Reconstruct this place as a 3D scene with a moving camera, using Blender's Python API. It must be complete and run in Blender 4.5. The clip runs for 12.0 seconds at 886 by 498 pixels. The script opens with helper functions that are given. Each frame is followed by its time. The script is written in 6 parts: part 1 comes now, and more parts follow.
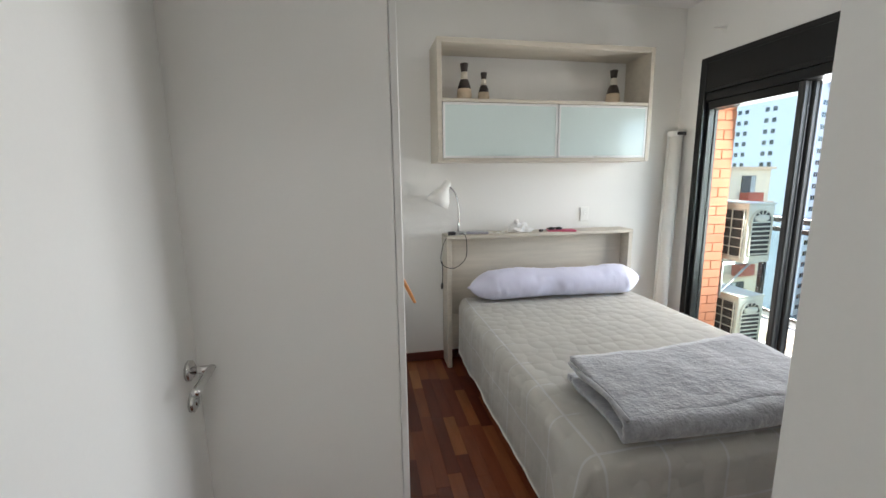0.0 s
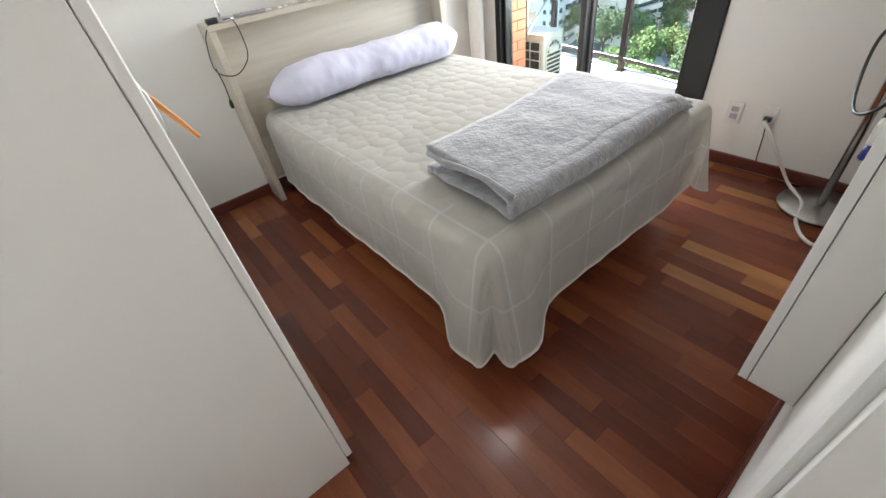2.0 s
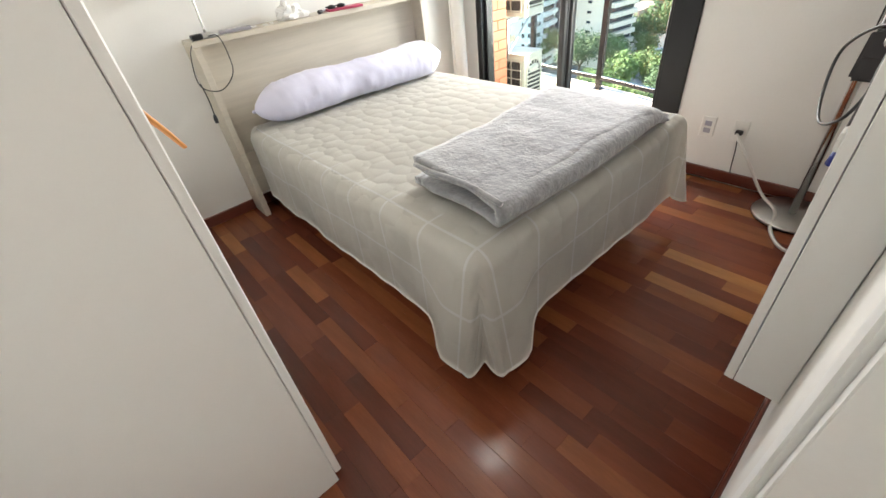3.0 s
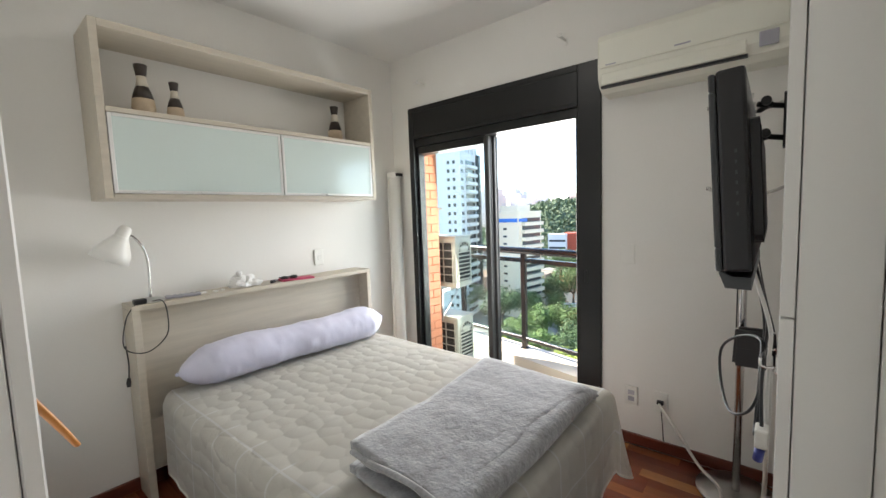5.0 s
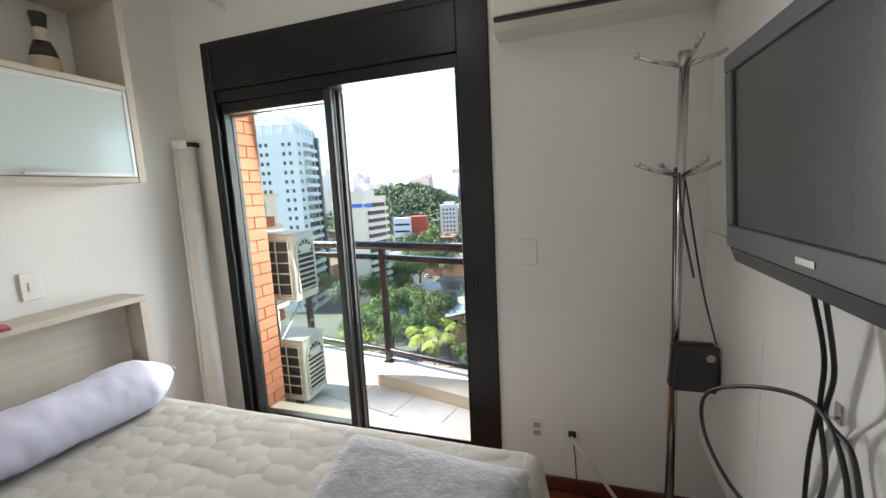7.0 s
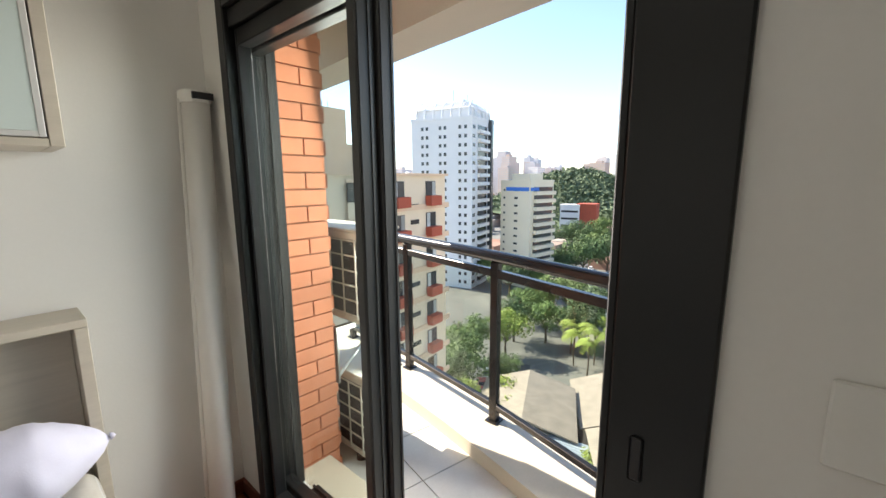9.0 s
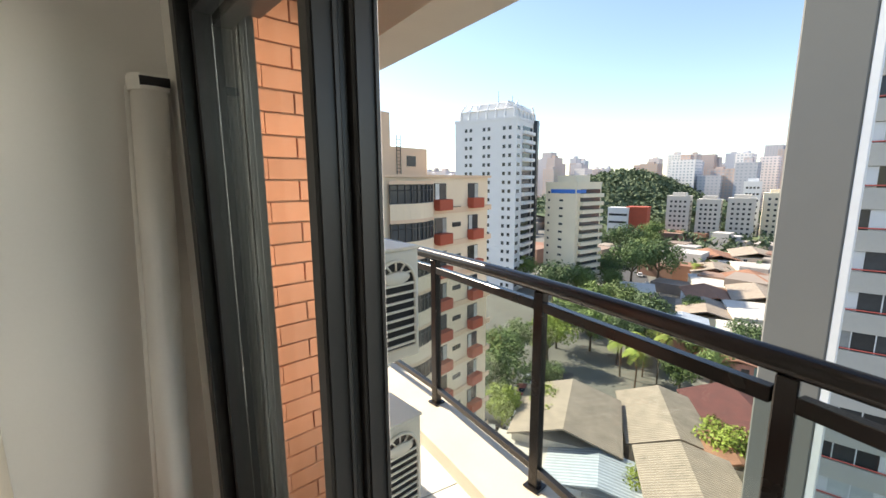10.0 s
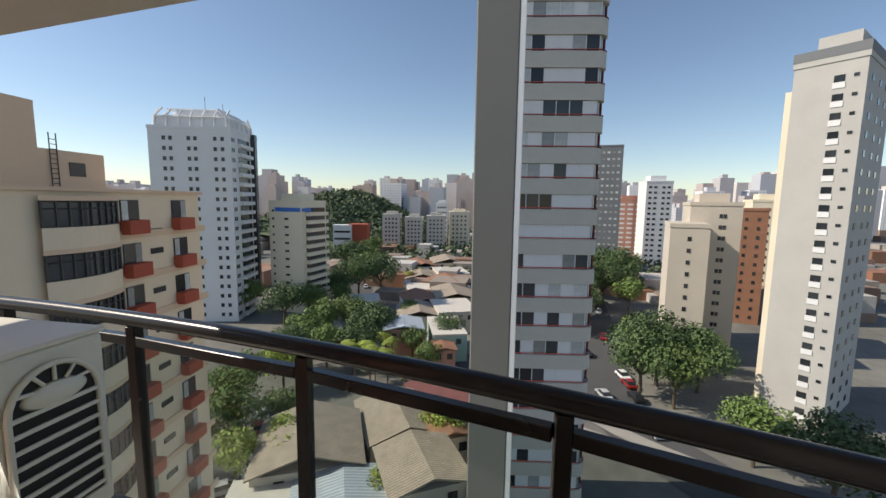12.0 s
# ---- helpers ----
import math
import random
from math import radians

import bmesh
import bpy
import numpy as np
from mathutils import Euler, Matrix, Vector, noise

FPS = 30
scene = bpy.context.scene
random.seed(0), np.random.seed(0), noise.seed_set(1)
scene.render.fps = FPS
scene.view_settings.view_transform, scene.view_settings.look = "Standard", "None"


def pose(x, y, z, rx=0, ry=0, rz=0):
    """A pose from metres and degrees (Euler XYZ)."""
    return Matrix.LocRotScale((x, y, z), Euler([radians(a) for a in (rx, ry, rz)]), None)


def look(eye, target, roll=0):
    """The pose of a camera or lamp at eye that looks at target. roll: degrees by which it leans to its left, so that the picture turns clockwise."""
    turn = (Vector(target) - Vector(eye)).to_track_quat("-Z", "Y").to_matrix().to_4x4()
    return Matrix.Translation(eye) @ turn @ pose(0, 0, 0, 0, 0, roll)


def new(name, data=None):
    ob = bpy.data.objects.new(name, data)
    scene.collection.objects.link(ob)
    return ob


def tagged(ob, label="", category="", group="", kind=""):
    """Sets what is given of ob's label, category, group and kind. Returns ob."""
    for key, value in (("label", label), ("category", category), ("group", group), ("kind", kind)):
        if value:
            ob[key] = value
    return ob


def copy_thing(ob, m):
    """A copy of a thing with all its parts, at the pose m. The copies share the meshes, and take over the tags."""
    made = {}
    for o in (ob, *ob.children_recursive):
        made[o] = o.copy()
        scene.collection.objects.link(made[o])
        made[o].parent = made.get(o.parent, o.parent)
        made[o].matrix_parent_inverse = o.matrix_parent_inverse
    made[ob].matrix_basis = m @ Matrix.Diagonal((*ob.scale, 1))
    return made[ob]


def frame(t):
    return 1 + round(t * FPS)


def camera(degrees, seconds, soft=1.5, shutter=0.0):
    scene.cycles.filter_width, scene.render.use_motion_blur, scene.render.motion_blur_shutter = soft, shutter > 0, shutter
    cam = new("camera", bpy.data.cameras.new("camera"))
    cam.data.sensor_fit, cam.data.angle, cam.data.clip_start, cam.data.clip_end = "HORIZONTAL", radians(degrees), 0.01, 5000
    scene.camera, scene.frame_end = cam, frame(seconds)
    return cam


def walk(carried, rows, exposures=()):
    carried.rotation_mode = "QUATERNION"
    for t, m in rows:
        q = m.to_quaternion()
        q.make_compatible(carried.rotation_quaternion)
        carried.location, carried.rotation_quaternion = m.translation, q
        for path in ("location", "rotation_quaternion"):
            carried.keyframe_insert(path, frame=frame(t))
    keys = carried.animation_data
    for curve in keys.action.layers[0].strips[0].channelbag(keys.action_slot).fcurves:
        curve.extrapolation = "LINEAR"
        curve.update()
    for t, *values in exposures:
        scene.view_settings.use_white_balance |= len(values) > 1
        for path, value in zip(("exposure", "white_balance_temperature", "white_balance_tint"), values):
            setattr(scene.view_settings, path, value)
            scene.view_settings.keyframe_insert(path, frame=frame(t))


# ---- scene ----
cam = camera(94.9, 12.0)
PATH = [
    (0, (-0.605, -2.941, 1.472), (-0.238, -1.005, 1.13), -0.7),
    (0.5, (-0.527, -2.775, 1.496), (0.052, -0.907, 1.076), -1.7),
    (1, (-0.545, -2.647, 1.403), (0.345, -0.964, 0.791), -3.5),
    (1.5, (-0.572, -2.544, 1.341), (0.432, -1.096, 0.394), -5.2),
    (2, (-0.539, -2.559, 1.341), (0.333, -1.277, 0.078), -9.0),
    (2.5, (-0.564, -2.566, 1.31), (0.25, -1.368, -0.069), -10.2),
    (3, (-0.566, -2.565, 1.324), (0.405, -1.297, 0.119), -7.8),
    (3.5, (-0.568, -2.553, 1.374), (0.711, -1.186, 0.681), -3.9),
    (3.7, (-0.568, -2.545, 1.412), (0.785, -1.175, 0.915), -2.9),
    (5.3, (-0.535, -2.484, 1.47), (1.016, -1.226, 1.308), -1.7),
    (5.5, (-0.491, -2.421, 1.479), (1.118, -1.251, 1.275), -2.1),
    (6, (-0.376, -2.207, 1.488), (1.436, -1.408, 1.212), -3.7),
    (6.5, (-0.18, -2.098, 1.472), (1.7, -1.499, 1.151), -3.9),
    (6.7, (-0.046, -2.067, 1.472), (1.836, -1.46, 1.174), -3.3),
    (8.3, (0.92, -1.803, 1.489), (2.687, -0.926, 1.156), -2.1),
    (8.5, (1.068, -1.774, 1.484), (2.759, -0.762, 1.144), -1.3),
    (9, (1.352, -1.713, 1.485), (2.828, -0.406, 1.151), -0.4),
    (9.5, (1.575, -1.556, 1.488), (2.913, -0.107, 1.154), -0.3),
    (10, (1.745, -1.433, 1.515), (3.078, 0.022, 1.19), -0.3),
    (10.5, (1.859, -1.34, 1.537), (3.332, -0.016, 1.263), 0.1),
    (11, (1.909, -1.225, 1.563), (3.616, -0.21, 1.327), -0.2),
    (11.5, (1.949, -1.164, 1.587), (3.829, -0.523, 1.358), -0.1),
    (12, (1.97, -1.153, 1.595), (3.925, -0.801, 1.363), 0.8),
]
walk(cam, [(t, look(e, g, r)) for t, e, g, r in PATH],
     exposures=[(0, 2.15, 6100, 10), (0.5, 2.05, 6050, 10), (1.5, 2.4, 6100, 10), (2.5, 2.95, 6350, 10), (3.0, 2.9, 6550, 10), (3.5, 2.55, 6550, 10), (5.5, 2.17, 6300, 10), (6.1, 2.1, 6300, 10), (6.7, 1.95, 6300, 10), (8.5, 1.5, 6650, 10), (9.5, 1.3, 6850, 10), (10.0, 1.05, 7050, 10), (10.5, 0.75, 7200, 10), (11, 0.6, 7100, 10), (12, -0.03, 6850, 10)])

# ---------------------------------------------------------------- world and light
SUN_AZ, SUN_EL = 99.0, 40.0      # degrees from +x towards +y, degrees above the horizon
world = bpy.data.worlds.new("sky_world")
scene.world = world
world.use_nodes = True
wt = world.node_tree
sky = wt.nodes.new("ShaderNodeTexSky")
sky.sky_type = 'NISHITA'
sky.sun_disc = False
sky.sun_elevation = radians(SUN_EL)
sky.sun_rotation = radians(90.0 - SUN_AZ)
sky.altitude = 700.0
sky.air_density, sky.dust_density, sky.ozone_density = 1.0, 0.55, 1.6
wt.links.new(sky.outputs[0], wt.nodes["Background"].inputs[0])
wt.nodes["Background"].inputs[1].default_value = 0.14

sun_data = bpy.data.lights.new("sun", 'SUN')
sun_data.energy, sun_data.angle, sun_data.color = 5.0, radians(0.53), (1.0, 0.93, 0.82)
sun = new("sun", sun_data)
_az, _el = radians(SUN_AZ), radians(SUN_EL)
_dir = Vector((math.cos(_el) * math.cos(_az), math.cos(_el) * math.sin(_az), math.sin(_el)))
sun.matrix_world = Matrix.Translation((20, 30, 60)) @ _dir.to_track_quat("Z", "Y").to_matrix().to_4x4()

LAMP = (0.77, -1.17)             # the ceiling lamp over the bed
CEIL = 2.80
lamp_data = bpy.data.lights.new("ceiling_bulb", 'POINT')
lamp_data.energy, lamp_data.shadow_soft_size, lamp_data.color = 0.7, 0.04, (1.0, 0.95, 0.86)
new("ceiling_bulb", lamp_data).location = (*LAMP, CEIL - 0.16)
# added fill light in the hall, no known lamp there, brightens the door side
hall_data = bpy.data.lights.new("hall_fill", 'POINT')
hall_data.energy, hall_data.shadow_soft_size, hall_data.color = 3.2, 0.10, (1.0, 0.97, 0.92)
new("hall_fill", hall_data).location = (-0.35, -3.9, CEIL - 0.16)
# added unseen area lamp outside the balcony door, standing in for sky light
day_data = bpy.data.lights.new("door_sky_fill", 'AREA')
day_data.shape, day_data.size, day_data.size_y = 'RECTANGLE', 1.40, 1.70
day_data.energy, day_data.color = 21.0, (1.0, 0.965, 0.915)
new("door_sky_fill", day_data).matrix_world = look((2.78, -0.58, 1.30), (0.2, -1.35, 0.95))


# ---------------------------------------------------------------- materials
def surf(name, col, rough=0.6, metal=0.0, var=0.08, scale=6.0, fine=60.0, bump=0.1, rand=0.0, spec=0.5, stretch=(1, 1, 1), hue=0.0, sheen=0.0):
    """A surface with variation at two scales, fine relief and, with rand, a shade of its own for each object."""
    m = bpy.data.materials.new(name)
    m.use_nodes = True
    n, l = m.node_tree.nodes, m.node_tree.links
    b = n["Principled BSDF"]
    b.inputs["Roughness"].default_value, b.inputs["Metallic"].default_value = rough, metal
    b.inputs["Specular IOR Level"].default_value = spec
    if sheen:
        b.inputs["Sheen Weight"].default_value = sheen
    tc, mp = n.new("ShaderNodeTexCoord"), n.new("ShaderNodeMapping")
    mp.inputs["Scale"].default_value = stretch
    l.new(tc.outputs["Object"], mp.inputs["Vector"])
    big, small = n.new("ShaderNodeTexNoise"), n.new("ShaderNodeTexNoise")
    big.inputs["Scale"].default_value, small.inputs["Scale"].default_value = scale, fine
    big.inputs["Detail"].default_value, small.inputs["Detail"].default_value = 5.0, 3.0
    for q in (big, small):
        l.new(mp.outputs["Vector"], q.inputs["Vector"])
    mix = n.new("ShaderNodeMath"); mix.operation = 'MULTIPLY_ADD'
    l.new(small.outputs["Fac"], mix.inputs[0]); mix.inputs[1].default_value = 0.4
    l.new(big.outputs["Fac"], mix.inputs[2])
    val = n.new("ShaderNodeMapRange")
    val.inputs["From Min"].default_value, val.inputs["From Max"].default_value = 0.35, 1.05
    val.inputs["To Min"].default_value, val.inputs["To Max"].default_value = 1 - var, 1 + var
    l.new(mix.outputs[0], val.inputs["Value"])
    last = val.outputs["Result"]
    hsv = n.new("ShaderNodeHueSaturation")
    hsv.inputs["Color"].default_value = (*col, 1)
    if rand:
        oi, rr, mu = n.new("ShaderNodeObjectInfo"), n.new("ShaderNodeMapRange"), n.new("ShaderNodeMath")
        rr.inputs["To Min"].default_value, rr.inputs["To Max"].default_value = 1 - rand, 1 + rand
        l.new(oi.outputs["Random"], rr.inputs["Value"])
        mu.operation = 'MULTIPLY'
        l.new(last, mu.inputs[0]); l.new(rr.outputs["Result"], mu.inputs[1])
        last = mu.outputs[0]
    l.new(last, hsv.inputs["Value"])
    l.new(hsv.outputs["Color"], b.inputs["Base Color"])
    ra = n.new("ShaderNodeMapRange")
    ra.inputs["To Min"].default_value, ra.inputs["To Max"].default_value = max(0.02, rough * 0.8), min(1, rough * 1.2)
    l.new(big.outputs["Fac"], ra.inputs["Value"]); l.new(ra.outputs["Result"], b.inputs["Roughness"])
    if bump:
        bp = n.new("ShaderNodeBump")
        bp.inputs["Strength"].default_value, bp.inputs["Distance"].default_value = bump, 0.004
        l.new(mix.outputs[0], bp.inputs["Height"]); l.new(bp.outputs["Normal"], b.inputs["Normal"])
    return m


def plank_wood(name):
    """Jatoba strips: each piece takes its own tone between dark wine, red-brown and a few light ones."""
    m = surf(name, (0.2, 0.06, 0.03), rough=0.17, var=0.24, scale=3.0, fine=26.0, bump=0.05, spec=0.38, stretch=(9, 1, 1))
    n, l = m.node_tree.nodes, m.node_tree.links
    hsv = [q for q in n if q.type == 'HUE_SAT'][0]
    oi, ramp = n.new("ShaderNodeObjectInfo"), n.new("ShaderNodeValToRGB")
    ramp.color_ramp.interpolation = 'LINEAR'
    els = ramp.color_ramp.elements
    els[0].position, els[0].color = 0.0, (0.10, 0.025, 0.014, 1)
    els[1].position, els[1].color = 1.0, (0.38, 0.165, 0.055, 1)
    for p, c in ((0.22, (0.13, 0.032, 0.016)), (0.45, (0.17, 0.045, 0.02)), (0.8, (0.205, 0.06, 0.024)), (0.94, (0.26, 0.088, 0.032))):
        e = els.new(p); e.color = (*c, 1)
    l.new(oi.outputs["Random"], ramp.inputs["Fac"])
    l.new(ramp.outputs["Color"], hsv.inputs["Color"])
    return m


def quilt_cloth(name):
    """Off-white matelasse cotton: stitched lobes, cream bands and fine pale stripes."""
    m = surf(name, (0.74, 0.71, 0.66), rough=0.85, var=0.05, scale=4.0, fine=300.0, bump=0.12, sheen=0.2)
    n, l = m.node_tree.nodes, m.node_tree.links
    b, hsv = n["Principled BSDF"], [q for q in n if q.type == 'HUE_SAT'][0]
    tc, uv = n["Texture Coordinate"], n["Texture Coordinate"].outputs["UV"]
    vo = n.new("ShaderNodeTexVoronoi"); vo.feature = 'SMOOTH_F1'
    vo.inputs["Scale"].default_value, vo.inputs["Randomness"].default_value, vo.inputs["Smoothness"].default_value = 13.0, 0.62, 0.12
    l.new(uv, vo.inputs["Vector"])
    dome = n.new("ShaderNodeMath"); dome.operation = 'MULTIPLY'
    l.new(vo.outputs["Distance"], dome.inputs[0]); l.new(vo.outputs["Distance"], dome.inputs[1])
    bp = n.new("ShaderNodeBump"); bp.invert = True
    bp.inputs["Strength"].default_value, bp.inputs["Distance"].default_value = 0.45, 0.022
    l.new(dome.outputs[0], bp.inputs["Height"])
    old = b.inputs["Normal"].links[0].from_socket
    l.new(old, bp.inputs["Normal"]); l.new(bp.outputs["Normal"], b.inputs["Normal"])
    sep = n.new("ShaderNodeSeparateXYZ"); l.new(uv, sep.inputs["Vector"])
    lines = []
    for axis in ("X", "Y"):
        fr, ab, gt = n.new("ShaderNodeMath"), n.new("ShaderNodeMath"), n.new("ShaderNodeMath")
        fr.operation, ab.operation, gt.operation = 'PINGPONG', 'SUBTRACT', 'LESS_THAN'
        l.new(sep.outputs[axis], fr.inputs[0]); fr.inputs[1].default_value = 0.115
        l.new(fr.outputs[0], gt.inputs[0]); gt.inputs[1].default_value = 0.005
        lines.append(gt.outputs[0])
    ad = n.new("ShaderNodeMath"); ad.operation = 'MAXIMUM'
    l.new(lines[0], ad.inputs[0]); l.new(lines[1], ad.inputs[1])
    border = n.new("ShaderNodeAttribute"); border.attribute_name = "border"
    mk = n.new("ShaderNodeMath"); mk.operation = 'MULTIPLY'
    l.new(ad.outputs[0], mk.inputs[0]); l.new(border.outputs["Fac"], mk.inputs[1])
    mc = n.new("ShaderNodeMix"); mc.data_type = 'RGBA'
    mc.inputs["A"].default_value, mc.inputs["B"].default_value = (0.79, 0.765, 0.705, 1), (0.90, 0.89, 0.87, 1)
    l.new(mk.outputs[0], mc.inputs["Factor"]); l.new(mc.outputs["Result"], hsv.inputs["Color"])
    return m


def glass_mat(name, tint=(1, 1, 1), rough=0.0):
    m = bpy.data.materials.new(name)
    m.use_nodes = True
    n, l = m.node_tree.nodes, m.node_tree.links
    n.remove(n["Principled BSDF"])
    tr, gl, mx, fr = n.new("ShaderNodeBsdfTransparent"), n.new("ShaderNodeBsdfGlossy"), n.new("ShaderNodeMixShader"), n.new("ShaderNodeLayerWeight")
    pw, ma = n.new("ShaderNodeMath"), n.new("ShaderNodeMath")
    pw.operation, ma.operation = 'POWER', 'MULTIPLY_ADD'
    pw.inputs[1].default_value, ma.inputs[1].default_value, ma.inputs[2].default_value = 5.0, 0.5, 0.02
    l.new(fr.outputs["Facing"], pw.inputs[0]); l.new(pw.outputs[0], ma.inputs[0])
    tr.inputs["Color"].default_value = (*tint, 1)
    gl.inputs["Roughness"].default_value = rough
    l.new(ma.outputs[0], mx.inputs[0]); l.new(tr.outputs[0], mx.inputs[1]); l.new(gl.outputs[0], mx.inputs[2])
    l.new(mx.outputs[0], n["Material Output"].inputs["Surface"])
    return m


def glow(name, col, strength):
    m = bpy.data.materials.new(name)
    m.use_nodes = True
    b = m.node_tree.nodes["Principled BSDF"]
    b.inputs["Base Color"].default_value = (*col, 1)
    b.inputs["Emission Color"].default_value, b.inputs["Emission Strength"].default_value = (*col, 1), strength
    return m


M_WALL = surf("wall_paint", (0.80, 0.785, 0.75), rough=0.75, var=0.03, scale=1.6, fine=90, bump=0.12)
M_CEIL = surf("ceiling_paint", (0.82, 0.81, 0.79), rough=0.85, var=0.02, scale=1.5, fine=120, bump=0.08)
M_LACQ = surf("white_laminate", (0.77, 0.765, 0.74), rough=0.38, var=0.02, scale=2.0, fine=200, bump=0.02)
M_DOOR = surf("door_enamel", (0.80, 0.80, 0.775), rough=0.42, var=0.025, scale=2.0, fine=150, bump=0.03)
M_OAK = surf("beige_laminate", (0.545, 0.495, 0.41), rough=0.5, var=0.10, scale=3.0, fine=30, bump=0.06, stretch=(1, 8, 14))
M_PLANK = plank_wood("jatoba_plank")
M_GAP = surf("dark_joint", (0.06, 0.02, 0.012), rough=0.9, bump=0)
M_SKIRT = surf("skirting_wood", (0.12, 0.028, 0.016), rough=0.33, var=0.2, scale=5, fine=40, bump=0.05, stretch=(1, 1, 10))
M_ALU = surf("black_aluminium", (0.012, 0.0125, 0.013), rough=0.34, spec=0.36, metal=0.0, var=0.15, scale=4, fine=120, bump=0.03)
# lighter copy of the black aluminium, sky light put into its colour
M_LEAF = surf("skylit_aluminium", (0.046, 0.046, 0.045), rough=0.36, spec=0.5, var=0.12, scale=4, fine=120, bump=0.03)
M_PALEALU = surf("pale_aluminium", (0.74, 0.74, 0.72), rough=0.38, metal=0.35, var=0.04, bump=0.0)
M_RAIL = surf("bronze_rail", (0.035, 0.031, 0.03), rough=0.26, metal=0.55, var=0.15, scale=5, fine=90, bump=0.03)
M_CHROME = surf("chrome", (0.62, 0.61, 0.60), rough=0.14, metal=1.0, var=0.04, bump=0.0)
M_STEEL = surf("satin_steel", (0.5, 0.5, 0.49), rough=0.3, metal=1.0, var=0.06, bump=0.02)
M_GLASS = glass_mat("clear_glass", (0.94, 0.97, 0.96))
M_RGLASS = glass_mat("rail_glass", (0.86, 0.90, 0.88))
M_FROST = surf("frosted_glass", (0.60, 0.69, 0.665), rough=0.12, var=0.02, scale=2, bump=0.0, spec=0.7)
M_QUILT = quilt_cloth("quilt_cotton")
M_PILLOW = surf("lilac_cotton", (0.66, 0.655, 0.80), rough=0.85, var=0.05, scale=8, fine=250, bump=0.15, sheen=0.2)
M_FLEECE = surf("grey_fleece", (0.27, 0.272, 0.285), rough=0.95, var=0.34, scale=26, fine=95, bump=1.8, sheen=0.6)
M_BASE = surf("bed_base_cloth", (0.55, 0.50, 0.42), rough=0.9, var=0.06, scale=10, fine=300, bump=0.2)
M_BLACK = surf("black_plastic", (0.012, 0.012, 0.014), rough=0.38, var=0.1, fine=200, bump=0.04)
M_TVGREY = surf("grey_bezel_plastic", (0.055, 0.058, 0.062), rough=0.45, spec=0.35, var=0.06, fine=200, bump=0.03)
M_SCREEN = surf("lcd_screen", (0.035, 0.038, 0.04), rough=0.22, var=0.03, bump=0.0)
M_PLASTIC = surf("white_plastic", (0.80, 0.79, 0.75), rough=0.4, var=0.03, fine=120, bump=0.02)
M_ACPLASTIC = surf("aged_white_plastic", (0.78, 0.77, 0.68), rough=0.4, var=0.03, fine=120, bump=0.02)
M_GREYPL = surf("grey_plastic", (0.38, 0.37, 0.42), rough=0.45, var=0.05, bump=0.02)
M_FABRIC = surf("blind_fabric", (0.78, 0.76, 0.72), rough=0.85, var=0.05, scale=6, fine=200, bump=0.1)
M_VASE = surf("sand_ceramic", (0.56, 0.45, 0.32), rough=0.55, var=0.12, scale=25, fine=120, bump=0.15)
M_VDARK = surf("dark_ceramic", (0.035, 0.025, 0.02), rough=0.4, var=0.2, scale=25, bump=0.1)
M_VLIGHT = surf("pale_ceramic", (0.66, 0.60, 0.50), rough=0.5, var=0.1, scale=25, bump=0.1)
M_PINK = surf("pink_cover", (0.50, 0.06, 0.13), rough=0.5, var=0.08, bump=0.05)
M_TISSUE = surf("white_paper", (0.85, 0.84, 0.82), rough=0.9, var=0.04, bump=0.1)
M_ORANGE = surf("varnished_pine", (0.55, 0.22, 0.05), rough=0.4, var=0.15, scale=8, fine=50, bump=0.05, stretch=(8, 8, 1))
M_BAG = surf("dark_leatherette", (0.035, 0.033, 0.035), rough=0.5, var=0.2, scale=12, fine=160, bump=0.25)
M_BLUE = surf("blue_connector", (0.03, 0.04, 0.22), rough=0.4, bump=0.02)
M_CABLE = surf("white_cable", (0.68, 0.66, 0.62), rough=0.5, bump=0.02)
M_BRICK = surf("facing_brick", (0.56, 0.205, 0.105), rough=0.8, var=0.10, scale=9, fine=90, bump=0.35, rand=0.09)
M_MORTAR = surf("mortar", (0.36, 0.20, 0.13), rough=0.95, var=0.1, scale=20, bump=0.3)
M_STONE = surf("pale_granite_tile", (0.60, 0.585, 0.545), rough=0.5, var=0.12, scale=4, fine=90, bump=0.08, rand=0.05)
M_KERB = surf("beige_stone", (0.60, 0.53, 0.42), rough=0.7, var=0.10, scale=4, fine=70, bump=0.2)
M_STUCCO = surf("beige_stucco", (0.66, 0.61, 0.53), rough=0.9, var=0.05, scale=3, fine=100, bump=0.25)
M_COND = surf("condenser_paint", (0.76, 0.72, 0.62), rough=0.45, var=0.05, scale=5, bump=0.04)
# column grey darkened to stand in for the building's shade on it
M_COLUMN = surf("shaded_column_grey", (0.19, 0.185, 0.17), rough=0.8, var=0.05, scale=3, bump=0.15)
M_WHITEPAINT = surf("white_paint", (0.82, 0.82, 0.82), rough=0.5, var=0.03, bump=0.05)


# ---------------------------------------------------------------- mesh helpers
def where(ob):
    p = Vector((0, 0, 0))
    while ob is not None:
        p += ob.location
        ob = ob.parent
    return p


def thing(name, at, label, category, group=""):
    ob = new(name)
    ob.location = at
    ob.empty_display_size = 0.1
    return tagged(ob, label, category, group)


